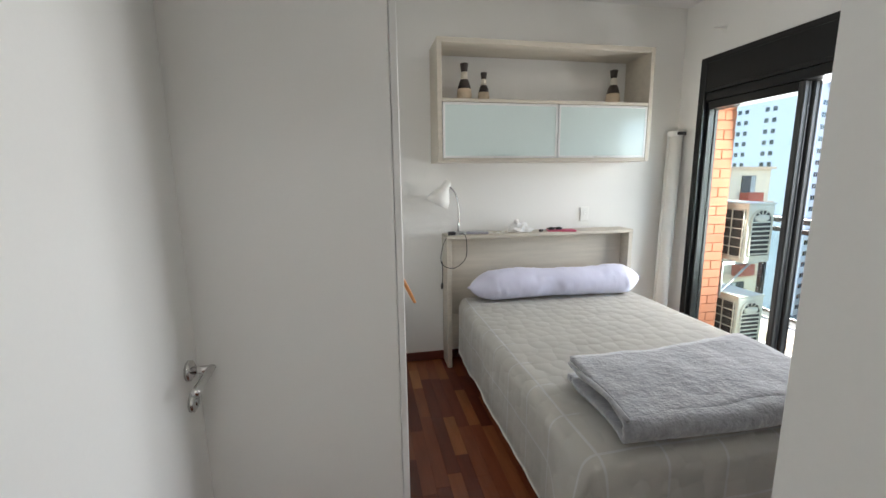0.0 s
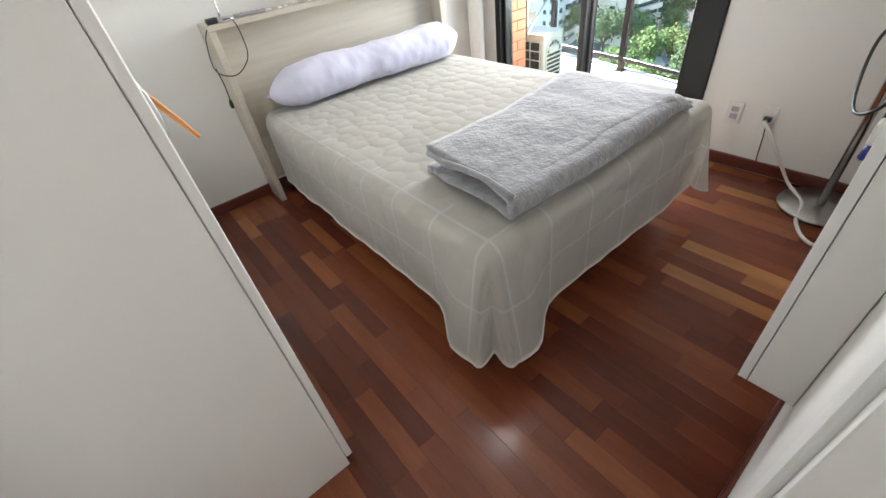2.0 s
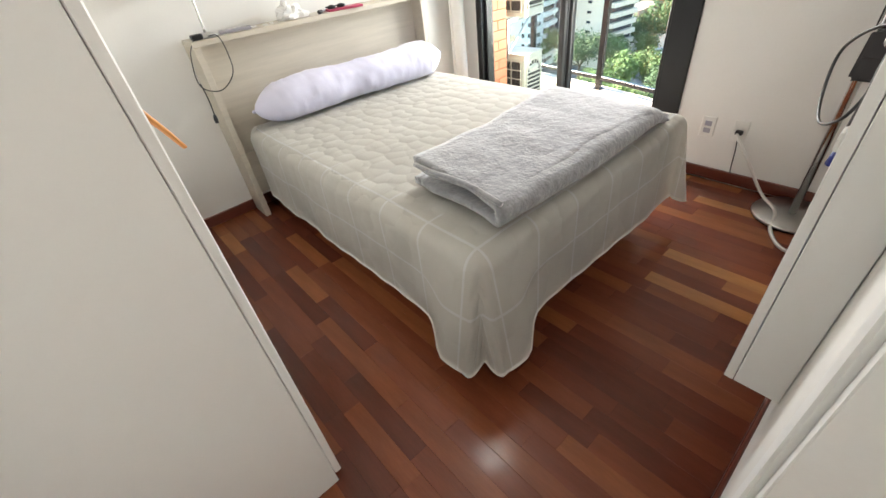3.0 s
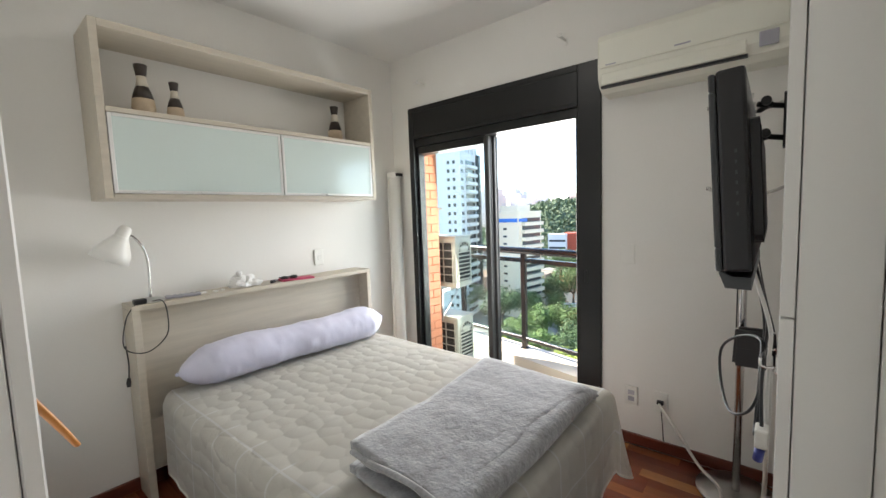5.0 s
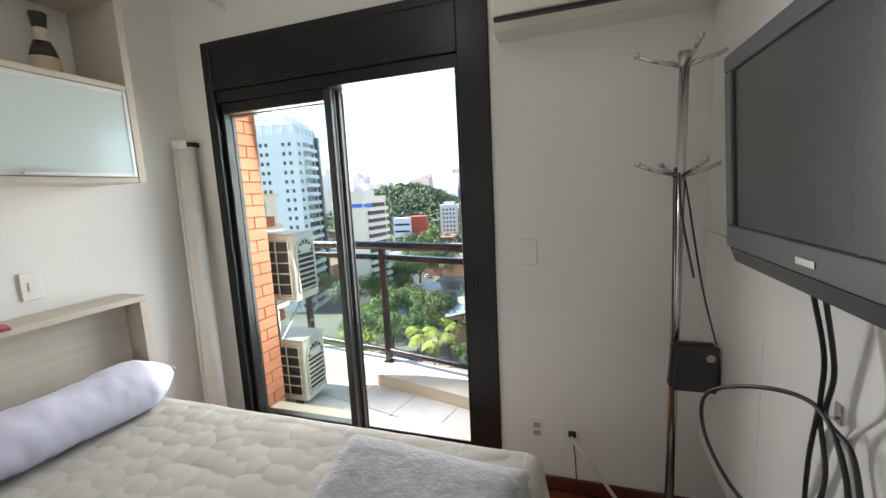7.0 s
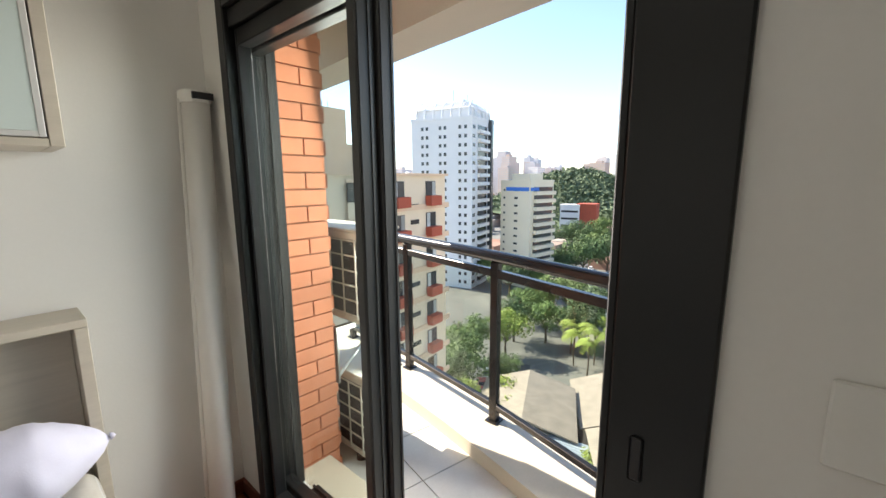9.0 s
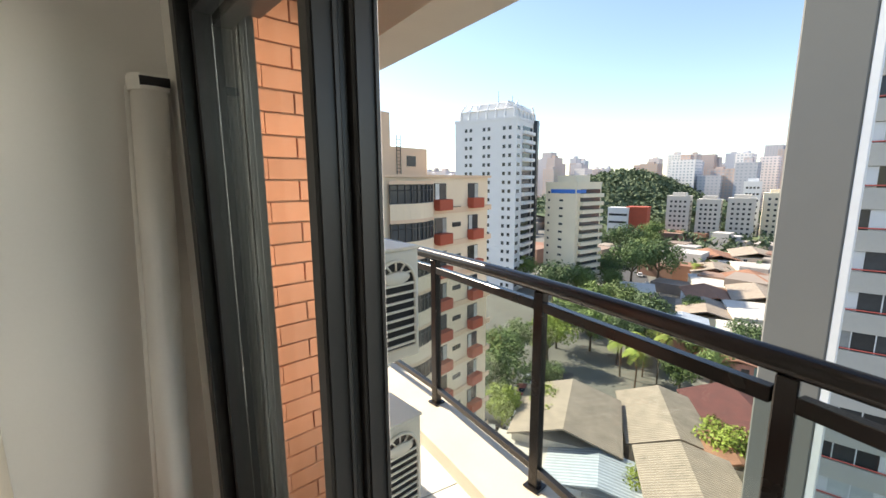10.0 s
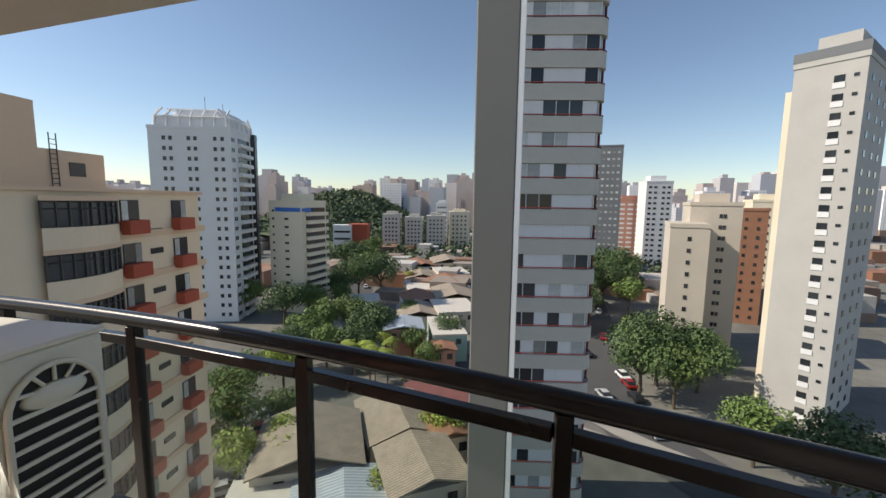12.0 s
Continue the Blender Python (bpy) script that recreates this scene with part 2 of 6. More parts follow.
def part(name, bm, material, parent, label="", smooth=False, local=False):
    """One mesh under a thing or a part. Its shape is given in world places, or in the thing's own with local."""
    if parent is not None and not local:
        bmesh.ops.translate(bm, vec=-where(parent), verts=bm.verts)
    bmesh.ops.recalc_face_normals(bm, faces=bm.faces)
    me = bpy.data.meshes.new(name)
    bm.to_mesh(me)
    bm.free()
    for q in (material if isinstance(material, (list, tuple)) else (material,)):
        me.materials.append(q)
    if smooth:
        for p in me.polygons:
            p.use_smooth = True
    ob = new(name, me)
    ob.parent = parent
    return tagged(ob, label)


def structure(name, bm, material, label, category, smooth=False):
    ob = part(name, bm, material, None, label, smooth)
    return tagged(ob, category=category, kind="structure")


def bx(bm, x0, x1, y0, y1, z0, z1, bev=0.0, seg=1, mat=0):
    vs = [bm.verts.new((x, y, z)) for x in (x0, x1) for y in (y0, y1) for z in (z0, z1)]
    fs = [bm.faces.new([vs[i] for i in q]) for q in ((0, 1, 3, 2), (4, 6, 7, 5), (0, 4, 5, 1), (2, 3, 7, 6), (0, 2, 6, 4), (1, 5, 7, 3))]
    for q in fs:
        q.material_index = mat
    if bev:
        es = {e for q in fs for e in q.edges}
        bmesh.ops.bevel(bm, geom=list(es), offset=bev, segments=seg, affect='EDGES', profile=0.5)
    return bm


def box(x0, x1, y0, y1, z0, z1, bev=0.003, seg=1):
    return bx(bmesh.new(), x0, x1, y0, y1, z0, z1, bev, seg)


def smooth_line(pts, n=6):
    """A smooth line through the given points."""
    p = [Vector(q) for q in pts]
    p = [p[0] * 2 - p[1]] + p + [p[-1] * 2 - p[-2]]
    out = []
    for i in range(1, len(p) - 2):
        for k in range(n):
            t = k / n
            a, b, c, d = p[i - 1], p[i], p[i + 1], p[i + 2]
            out.append(0.5 * (2 * b + (c - a) * t + (2 * a - 5 * b + 4 * c - d) * t * t + (3 * b - a - 3 * c + d) * t ** 3))
    out.append(p[-2])
    return out


def tube(bm, pts, r, n=8, squash=1.0):
    """A pipe along the points; r may be one radius or one for each point."""
    rings, prev = [], None
    for i, p in enumerate(pts):
        d = (pts[min(i + 1, len(pts) - 1)] - pts[max(i - 1, 0)]).normalized()
        side = prev if prev is not None else (Vector((0, 0, 1)).cross(d) if abs(d.z) < 0.95 else Vector((1, 0, 0)))
        side = (side - d * side.dot(d)).normalized()
        prev = side
        up = d.cross(side)
        rr = r[i] if isinstance(r, (list, tuple)) else r
        rings.append([bm.verts.new(p + side * (rr * math.cos(2 * math.pi * k / n)) + up * (rr * squash * math.sin(2 * math.pi * k / n))) for k in range(n)])
    for a, b in zip(rings, rings[1:]):
        for k in range(n):
            bm.faces.new((a[k], a[(k + 1) % n], b[(k + 1) % n], b[k]))
    bm.faces.new(rings[0][::-1]); bm.faces.new(rings[-1])
    return bm


def rod(a, b, r, n=10):
    return tube(bmesh.new(), [Vector(a), Vector(b)], r, n)


def lathe(profile, at, n=24, axis="z", bm=None):
    """A turned shape: (radius, height) pairs round an upright axis at the place at."""
    bm = bm or bmesh.new()
    rings = []
    for r, h in profile:
        ring = []
        for k in range(n):
            a = 2 * math.pi * k / n
            v = (r * math.cos(a), r * math.sin(a), h)
            if axis == "x":
                v = (h, v[0], v[1])
            elif axis == "y":
                v = (v[0], h, v[1])
            ring.append(bm.verts.new(Vector(at) + Vector(v)))
        rings.append(ring)
    for a, b in zip(rings, rings[1:]):
        for k in range(n):
            bm.faces.new((a[k], a[(k + 1) % n], b[(k + 1) % n], b[k]))
    if profile[0][0] > 1e-4:
        bm.faces.new(rings[0][::-1])
    if profile[-1][0] > 1e-4:
        bm.faces.new(rings[-1])
    bmesh.ops.remove_doubles(bm, verts=bm.verts, dist=1e-6)
    return bm


def sheet(bm, fn, nu, nv):
    """A surface fn(u, v) for u, v in 0..1 as quads."""
    g = [[bm.verts.new(fn(i / nu, j / nv)) for j in range(nv + 1)] for i in range(nu + 1)]
    for i in range(nu):
        for j in range(nv):
            bm.faces.new((g[i][j], g[i + 1][j], g[i + 1][j + 1], g[i][j + 1]))
    return g


def prism(bm, outline, z0, z1, mat=0):
    """An upright block over an outline of (x, y)."""
    lo = [bm.verts.new((x, y, z0)) for x, y in outline]
    hi = [bm.verts.new((x, y, z1)) for x, y in outline]
    n = len(outline)
    fs = [bm.faces.new(lo[::-1]), bm.faces.new(hi)] + [bm.faces.new((lo[i], lo[(i + 1) % n], hi[(i + 1) % n], hi[i])) for i in range(n)]
    for q in fs:
        q.material_index = mat
    return bm


# ---------------------------------------------------------------- the room
WN, WE, WS, WW = 0.19, 2.03, -2.63, -1.14      # inner faces of the walls
EX = 2.25                                      # outer face of the window wall
DOOR_L, DOOR_R, DOOR_H = -1.105, -0.160, 2.10
WIN_R, WIN_L, WIN_T = -1.633, -0.03, 2.345

bm = bx(bmesh.new(), WW, EX, WN, WN + 0.16, -0.2, CEIL)
structure("wall_north", bm, M_WALL, "white painted plaster wall behind the bed", "wall")
bm = bx(bmesh.new(), WW - 0.15, WW, -4.6, WN + 0.16, -0.2, CEIL)
structure("wall_west", bm, M_WALL, "white painted plaster wall behind the wardrobe", "wall")
bm = bmesh.new()
bx(bm, WW, DOOR_L, WS - 0.14, WS, 0, CEIL)
bx(bm, DOOR_L, DOOR_R, WS - 0.14, WS, DOOR_H, CEIL)
bx(bm, DOOR_R, EX, WS - 0.14, WS, 0, CEIL)
structure("wall_south", bm, M_WALL, "white painted plaster wall with the room door", "wall")
bm = bmesh.new()
bx(bm, WE, 2.10, WIN_L, WN, -0.2, CEIL)
bx(bm, 2.1, EX, 0.03, WN, -0.2, CEIL)
bx(bm, WE, EX, WS, WIN_R, -0.2, CEIL)
bx(bm, WE, EX, WIN_R, WIN_L, WIN_T, CEIL)
bx(bm, 2.1, EX, WIN_L, 0.03, WIN_T, CEIL)
bx(bm, WE, EX, WIN_R, WIN_L, -0.2, 0.0)
bx(bm, 2.1, EX, WIN_L, 0.03, -0.2, 0.0)
structure("wall_east", bm, M_WALL, "white painted wall with the balcony door", "wall")
structure("ceiling", bx(bmesh.new(), WW - 0.15, EX, -4.6, WN + 0.16, CEIL, CEIL + 0.15), M_CEIL, "white painted flat ceiling", "ceiling")
bm = bmesh.new()
bx(bm, 0.55, 0.7, -4.6, WS - 0.14, 0, CEIL)
bx(bm, WW, 0.55, -4.75, -4.6, 0, CEIL)
structure("wall_hall", bm, M_WALL, "white painted hall walls", "wall")

# door lining and casing
bm = bmesh.new()
for x0, x1 in ((DOOR_L - 0.001, DOOR_L + 0.03), (DOOR_R - 0.03, DOOR_R + 0.001)):
    bx(bm, x0, x1, WS - 0.143, WS + 0.003, 0, DOOR_H, 0.002)
bx(bm, DOOR_L + 0.03, DOOR_R - 0.03, WS - 0.143, WS + 0.003, DOOR_H - 0.03, DOOR_H + 0.001, 0.002)
bx(bm, DOOR_R + 0.0015, DOOR_R + 0.065, WS - 0.001, WS + 0.014, 0, DOOR_H + 0.06, 0.004)
bx(bm, DOOR_L - 0.055, DOOR_R, WS - 0.001, WS + 0.014, DOOR_H + 0.0015, DOOR_H + 0.06, 0.004)
bx(bm, DOOR_R + 0.0015, DOOR_R + 0.065, WS - 0.156, WS - 0.141, 0, DOOR_H + 0.06, 0.004)
structure("door_frame", bm, M_DOOR, "white enamelled door lining and casing", "door frame")

# open room door
door = tagged(part("door_1", box(-1.098, -1.063, WS + 0.015, -1.815, 0.008, 2.065, 0.003), M_DOOR, None), "white enamelled room door standing wide open", "door", kind="structure")
HZ, HY = 1.0, -1.875
bm = lathe([(0.0, 0.0), (0.026, 0.0), (0.026, 0.007), (0.021, 0.011), (0.0, 0.011)], (-1.063, HY, HZ), 20, "x")
tube(bm, [Vector((-1.058, HY, HZ)), Vector((-1.008, HY, HZ))], 0.010, 12)
tube(bm, smooth_line([(-1.011, HY + 0.01, HZ), (-1.008, HY - 0.03, HZ), (-1.007, HY - 0.075, HZ - 0.004), (-1.007, HY - 0.115, HZ - 0.006)], 4), 0.0105, 10, 0.8)
part("door_handle", bm, M_CHROME, door, "chrome lever handle", True)
bm = lathe([(0.0, 0.0), (0.026, 0.0), (0.026, 0.007), (0.020, 0.011), (0.0, 0.011)], (-1.063, HY, HZ - 0.085), 20, "x")
bx(bm, -1.053, -1.050, HY - 0.003, HY + 0.003, HZ - 0.095, HZ - 0.078)
part("keyhole_plate", bm, M_CHROME, door, "round chrome keyhole plate", True)
for hz in (0.25, 1.05, 1.85):
    part("hinge", rod((-1.101, WS + 0.012, hz - 0.045), (-1.101, WS + 0.012, hz + 0.045), 0.007), M_STEEL, door)

# skirting
bm = bmesh.new()
bx(bm, -0.5, WE, WN - 0.014, WN, 0, 0.07, 0.004)
bx(bm, WE - 0.014, WE, WS + 0.014, WIN_R - 0.001, 0, 0.07, 0.004)
bx(bm, WE - 0.014, WE, WIN_L + 0.001, WN - 0.0145, 0, 0.07, 0.004)
bx(bm, DOOR_R + 0.066, WE, WS, WS + 0.014, 0, 0.07, 0.004)
structure("baseboard", bm, M_SKIRT, "dark red-brown varnished wooden skirting", "baseboard")

# ---------------------------------------------------------------- balcony door
def balcony_door():
    d = tagged(new("window_1"), "black aluminium sliding balcony door with shutter box, one leaf slid open", "balcony door", kind="structure")
    d.location = (WE, (WIN_L + WIN_R) / 2, 0)
    bm = bmesh.new()
    bx(bm, WE - 0.018, 2.15, WIN_R - 0.012, -1.50, 0, WIN_T + 0.012, 0.004)
    bx(bm, 2.151, EX + 0.03, WIN_R, -1.56, 0, 2.05, 0.004)
    bx(bm, WE - 0.012, 2.10, -1.5005, -1.485, 0, 2.05, 0.003)
    part("right_jamb", bm, M_ALU, d)
    bm = bmesh.new()
    bx(bm, WE - 0.018, 2.10, -0.075, WIN_L + 0.012, 0, WIN_T + 0.012, 0.004)
    bx(bm, 2.101, 2.224, 0.003, 0.029, 0, 2.05, 0.004)
    bx(bm, 2.2245, 2.252, 0.019, 0.029, 0, 2.3, 0.002)
    bx(bm, 2.15, 2.165, -0.006, 0.0028, 0, 2.03, 0.002)
    bx(bm, 2.195, 2.208, -0.010, 0.0028, 0, 2.03, 0.002)
    bx(bm, 2.06, 2.075, -0.082, -0.0755, 0, 2.05, 0.003)
    part("left_jamb", bm, M_ALU, d)
    bm = bmesh.new()
    bx(bm, WE - 0.012, 2.14, -1.4998, -0.0755, 2.10, WIN_T + 0.008, 0.004)
    bx(bm, WE - 0.018, WE - 0.004, -1.4998, -0.0755, WIN_T - 0.03, WIN_T + 0.012, 0.003)
    bx(bm, WE - 0.019, WE - 0.008, -1.4998, -0.0755, 2.10, 2.125, 0.003)
    part("shutter_box", bm, M_ALU, d, "black roller shutter box cover")
    bm = bmesh.new()
    bx(bm, WE, 2.1005, -1.4998, -0.0755, 2.035, 2.098, 0.003)
    bx(bm, 2.101, EX + 0.02, -1.4998, 0.0015, 2.035, 2.098, 0.003)
    bx(bm, 2.1415, EX, -1.4998, 0.028, 2.099, WIN_T - 0.002, 0.003)
    part("head_track", bm, M_ALU, d)
    bm = bmesh.new()
    bx(bm, WE - 0.01, EX + 0.02, -1.4998, -0.0755, 0.0, 0.022, 0.003)
    for x in (2.035, 2.106, 2.18, 2.24):
        bx(bm, x, x + 0.006, -1.4998, -0.0755, 0.0222, 0.036)
    part("sill_track", bm, M_ALU, d)
    for nm, x0, x1, y0, y1 in (("fixed_leaf", 2.046, 2.100, -0.800, -0.0835), ("sliding_leaf", 2.118, 2.174, -0.806, 0.001)):
        bm = bmesh.new()
        bx(bm, x0, x1, y0, y0 + 0.036, 0.037, 2.034, 0.004)
        bx(bm, x0 + 0.006, x0 + 0.013, y0 - 0.004, y0 - 0.0003, 0.04, 2.03)
        bx(bm, x1 - 0.013, x1 - 0.006, y0 - 0.004, y0 - 0.0003, 0.04, 2.03)
        if nm == "fixed_leaf":
            bx(bm, x1 + 0.0004, 2.1175, y0 + 0.010, y0 + 0.030, 0.04, 2.03, 0.002)      # interlock between the leaves
        leaf = part(nm, bm, M_LEAF, d, "black aluminium leaf frame, sky light in its tone")
        bm = bmesh.new()
        bx(bm, x0, x1, y1 - 0.016, y1, 0.037, 2.034, 0.004)
        bx(bm, x0, x1, y0 + 0.0365, y1 - 0.0165, 1.975, 2.034, 0.004)
        bx(bm, x0, x1, y0 + 0.0365, y1 - 0.0165, 0.037, 0.115, 0.004)
        part("leaf_rails", bm, M_ALU, leaf, "black aluminium rails")
        pane = part("pane", bx(bmesh.new(), (x0 + x1) / 2 - 0.003, (x0 + x1) / 2 + 0.003, y0 + 0.03, y1 - 0.012, 0.11, 1.98), M_GLASS, leaf, "clear glass pane")
        pane.visible_shadow = False
    part("latch", box(2.008, WE - 0.0185, -1.56, -1.538, 0.99, 1.07, 0.004), M_BLACK, d, "small black latch")
    return d


balcony_door()

# curtain brackets
def bracket(y):
    b = thing("curtain_bracket", (WE, y, 2.52), "small white metal curtain rod bracket on the wall", "bracket", "brackets over the balcony door")
    part("base", box(WE - 0.006, WE, y - 0.012, y + 0.012, 2.495, 2.545, 0.002), M_PLASTIC, b)
    part("arm", tube(bmesh.new(), smooth_line([(WE - 0.004, y, 2.525), (WE - 0.05, y, 2.527), (WE - 0.085, y, 2.522)], 4), 0.008, 8), M_PLASTIC, b, smooth=True)
    part("cup", lathe([(0.006, 0), (0.016, 0.006), (0.016, 0.022), (0.012, 0.022), (0.012, 0.010), (0.0, 0.008)], (WE - 0.088, y, 2.516), 14), M_PLASTIC, b, smooth=True)


bracket(-0.20)
bracket(-1.42)

# sockets and switches
def plate(name, at, normal, label, slots):
    x, y, z = at
    p = thing(name, at, label, "socket" if slots else "switch")
    def pb(w0, w1, z0, z1, d0, d1, bev=0.002):
        return box(x - d1, x - d0, y + w0, y + w1, z + z0, z + z1, bev) if normal == "x" else box(x + w0, x + w1, y - d1, y - d0, z + z0, z + z1, bev)
    part("face_plate", pb(-0.037, 0.037, -0.059, 0.059, 0, 0.009, 0.003), M_PLASTIC, p)
    if slots == "two":
        for z0 in (-0.034, 0.006):
            part("outlet", pb(-0.018, 0.018, z0, z0 + 0.028, 0.0092, 0.011, 0.001), M_GREYPL, p)
    elif slots == "plug":
        part("outlet", pb(-0.018, 0.018, -0.018, 0.018, 0.0092, 0.011, 0.001), M_PLASTIC, p)
        part("plug", pb(-0.02, 0.016, -0.012, 0.012, 0.0112, 0.035, 0.004), M_BLACK, p, "black plug in the socket")
    elif slots != "blank":
        part("rocker", pb(-0.012, 0.012, -0.02, 0.02, 0.0092, 0.012, 0.002), M_PLASTIC, p)
    return p


plate("wall_socket", (WE, -1.823, 0.307), "x", "white double wall socket low on the wall", "two")
plate("wall_socket", (WE, -1.985, 0.311), "x", "white wall socket with a black plug", "plug")
plate("light_switch", (WE, -1.80, 1.18), "x", "white blank switch plate beside the balcony door", "blank")
plate("light_switch", (1.195, WN, 1.165), "y", "white wall switch above the headboard shelf", "")

# ceiling lamp
lp = thing("ceiling_lamp", (*LAMP, CEIL), "small round frosted glass ceiling lamp, lit", "lamp")
part("canopy", lathe([(0.055, -0.02), (0.06, -0.012), (0.06, 0.0), (0.0, 0.0)], (*LAMP, CEIL), 24), M_STEEL, lp, smooth=True)
part("shade", lathe([(0.0, -0.085), (0.03, -0.08), (0.05, -0.06), (0.056, -0.0405), (0.052, -0.0205)], (*LAMP, CEIL), 24), glow("lamp_glass", (1.0, 0.95, 0.86), 0.9), lp, "glowing frosted glass shade", True)

# ---------------------------------------------------------------- wardrobe
def wardrobe():
    y0, y1, x0, x1, z0, z1 = -1.815, WN - 0.002, WW + 0.002, -0.505, 0.0, 2.72
    w = thing("wardrobe", ((x0 + x1) / 2, (y0 + y1) / 2, 0), "tall white laminate built-in wardrobe with flat doors", "wardrobe")
    part("side_panel", box(x0, x1 - 0.0225, y0, y0 + 0.02, 0.004, z1, 0.0015), M_LACQ, w)
    part("carcass", box(x0, x1 - 0.028, y0 + 0.021, y1, 0.09, z1, 0.0015), M_LACQ, w)
    part("plinth", box(x0, x1 - 0.06, y0 + 0.021, y1, 0.0, 0.088, 0.0015), M_LACQ, w)
    n = 4
    step = (y1 - y0) / n
    for i in range(n):
        a, b = y0 + i * step + 0.0015, y0 + (i + 1) * step - 0.0015
        dr = part("door", box(x1 - 0.021, x1, a, b, 0.095 if i else 0.045, z1 - 0.01, 0.0025), M_LACQ, w)
        yy = b - 0.05 if i % 2 == 0 else a + 0.05
        part("handle", tube(bmesh.new(), smooth_line([(x1, yy, 1.0), (x1 + 0.022, yy, 1.01), (x1 + 0.022, yy, 1.11), (x1, yy, 1.12)], 4), 0.005, 8), M_STEEL, dr, "slim steel pull", True)
    return w


wardrobe()
bm = tube(bmesh.new(), smooth_line([(-0.503, -1.23, 1.135), (-0.468, -1.215, 1.06), (-0.432, -1.20, 0.985), (-0.405, -1.19, 0.925)], 4), [0.010 + 0.0035 * math.sin(k / 12 * 3.1) for k in range(13)], 10, 0.6)
tagged(part("wooden_bar", bm, M_ORANGE, None, smooth=True), "orange varnished wooden bar sticking out from the wardrobe door", "wooden bar")

# ---------------------------------------------------------------- headboard
HB_L, HB_R, HB_T = -0.018, 1.532, 1.048
def headboard():
    h = thing("headboard", (HB_R / 2, 0.09, 0), "beige wood-grain laminate headboard with an open niche and a top shelf", "headboard")
    for x0 in (HB_L, HB_R - 0.035):
        part("side_panel", box(x0, x0 + 0.035, 0.0, WN - 0.003, 0.0, HB_T - 0.028, 0.002), M_OAK, h)
    part("top_shelf", box(HB_L, HB_R, -0.002, WN - 0.003, HB_T - 0.027, HB_T, 0.002), M_OAK, h)
    part("back_panel", box(HB_L + 0.036, HB_R - 0.036, 0.105, 0.125, 0.15, HB_T - 0.028, 0.001), M_OAK, h)
    part("lower_rail", box(HB_L + 0.036, HB_R - 0.036, 0.04, 0.06, 0.15, 0.42, 0.001), M_OAK, h)


headboard()

# ---------------------------------------------------------------- wall cabinet over the bed
def wall_cabinet():
    x0, x1, y0, y1, z0, z1, zm, xm = -0.096, 1.534, -0.118, WN - 0.003, 1.585, 2.395, 1.985, 0.785
    c = thing("wall_cabinet", ((x0 + x1) / 2, y1, z0), "beige laminate wall cabinet with two frosted glass flap doors", "wall cabinet")
    for a, b in ((x0, x0 + 0.032), (x1 - 0.032, x1)):
        part("side_panel", box(a, b, y0, y1, z0, z1, 0.002), M_OAK, c)
    part("bottom_panel", box(x0 + 0.0325, x1 - 0.0325, y0 + 0.001, y1, z0, z0 + 0.022, 0.002), M_OAK, c)
    part("shelf_board", box(x0 + 0.0325, x1 - 0.0325, y0 + 0.001, y1, zm, zm + 0.024, 0.002), M_OAK, c)
    part("top_panel", box(x0 + 0.0325, x1 - 0.0325, y0 + 0.001, y1, z1 - 0.034, z1, 0.002), M_OAK, c)
    part("divider", box(xm - 0.011, xm + 0.011, y0 + 0.024, y1 - 0.02, z0 + 0.0225, zm - 0.0005, 0.001), M_OAK, c)
    part("back_panel", box(x0 + 0.0325, x1 - 0.0325, y1 - 0.019, y1 - 0.001, z0 + 0.0225, zm - 0.0005, 0), M_OAK, c)
    for a, b, hx in ((x0 + 0.036, xm - 0.003, 0.39), (xm + 0.003, x1 - 0.036, 1.17)):
        bm = bmesh.new()
        za, zb = z0 + 0.025, zm - 0.003
        for q in ((a, a + 0.016, za, zb), (b - 0.016, b, za, zb)):
            bx(bm, q[0], q[1], y0, y0 + 0.02, q[2], q[3], 0.0015)
        for q in ((za, za + 0.016), (zb - 0.016, zb)):
            bx(bm, a + 0.0162, b - 0.0162, y0, y0 + 0.02, q[0], q[1], 0.0015)
        dr = part("flap_door", bm, M_PALEALU, c, "aluminium-framed frosted glass flap door")
        part("glass_panel", box(a + 0.015, b - 0.015, y0 + 0.002, y0 + 0.007, za + 0.015, zb - 0.015, 0), M_FROST, dr, "pale green frosted glass")
        part("handle", box(hx - 0.085, hx + 0.085, y0 - 0.018, y0 - 0.0003, za + 0.001, za + 0.013, 0.002), M_PALEALU, dr, "flat pale metal grip")


wall_cabinet()

def vase(x, y, h, label):
    z = 2.009
    v = thing("vase", (x, y, z), label, "vase", "striped vases on the shelf")
    prof = [(0.0, 0.0), (0.155, 0.0), (0.19, 0.06), (0.20, 0.18), (0.185, 0.34), (0.15, 0.47), (0.11, 0.58), (0.088, 0.68), (0.085, 0.78), (0.098, 0.88), (0.112, 0.97), (0.112, 1.0), (0.085, 1.0), (0.07, 0.9), (0.0, 0.86)]
    q = [(r * h, k * h) for r, k in prof]
    part("body", lathe(q[:5], (x, y, z), 22), M_VASE, v, "sand-coloured belly", True)
    part("band", lathe(q[4:7], (x, y, z), 22), M_VDARK, v, "dark brown band", True)
    part("neck", lathe(q[6:9], (x, y, z), 22), M_VLIGHT, v, "pale neck", True)
    part("rim", lathe(q[8:], (x, y, z), 22), M_VDARK, v, "dark brown rim", True)


vase(0.128, 0.035, 0.262, "tall striped ceramic vase in sand and dark brown")
vase(0.272, 0.035, 0.205, "short striped ceramic vase in sand and dark brown")
vase(1.315, 0.055, 0.262, "tall striped ceramic vase standing alone on the shelf")

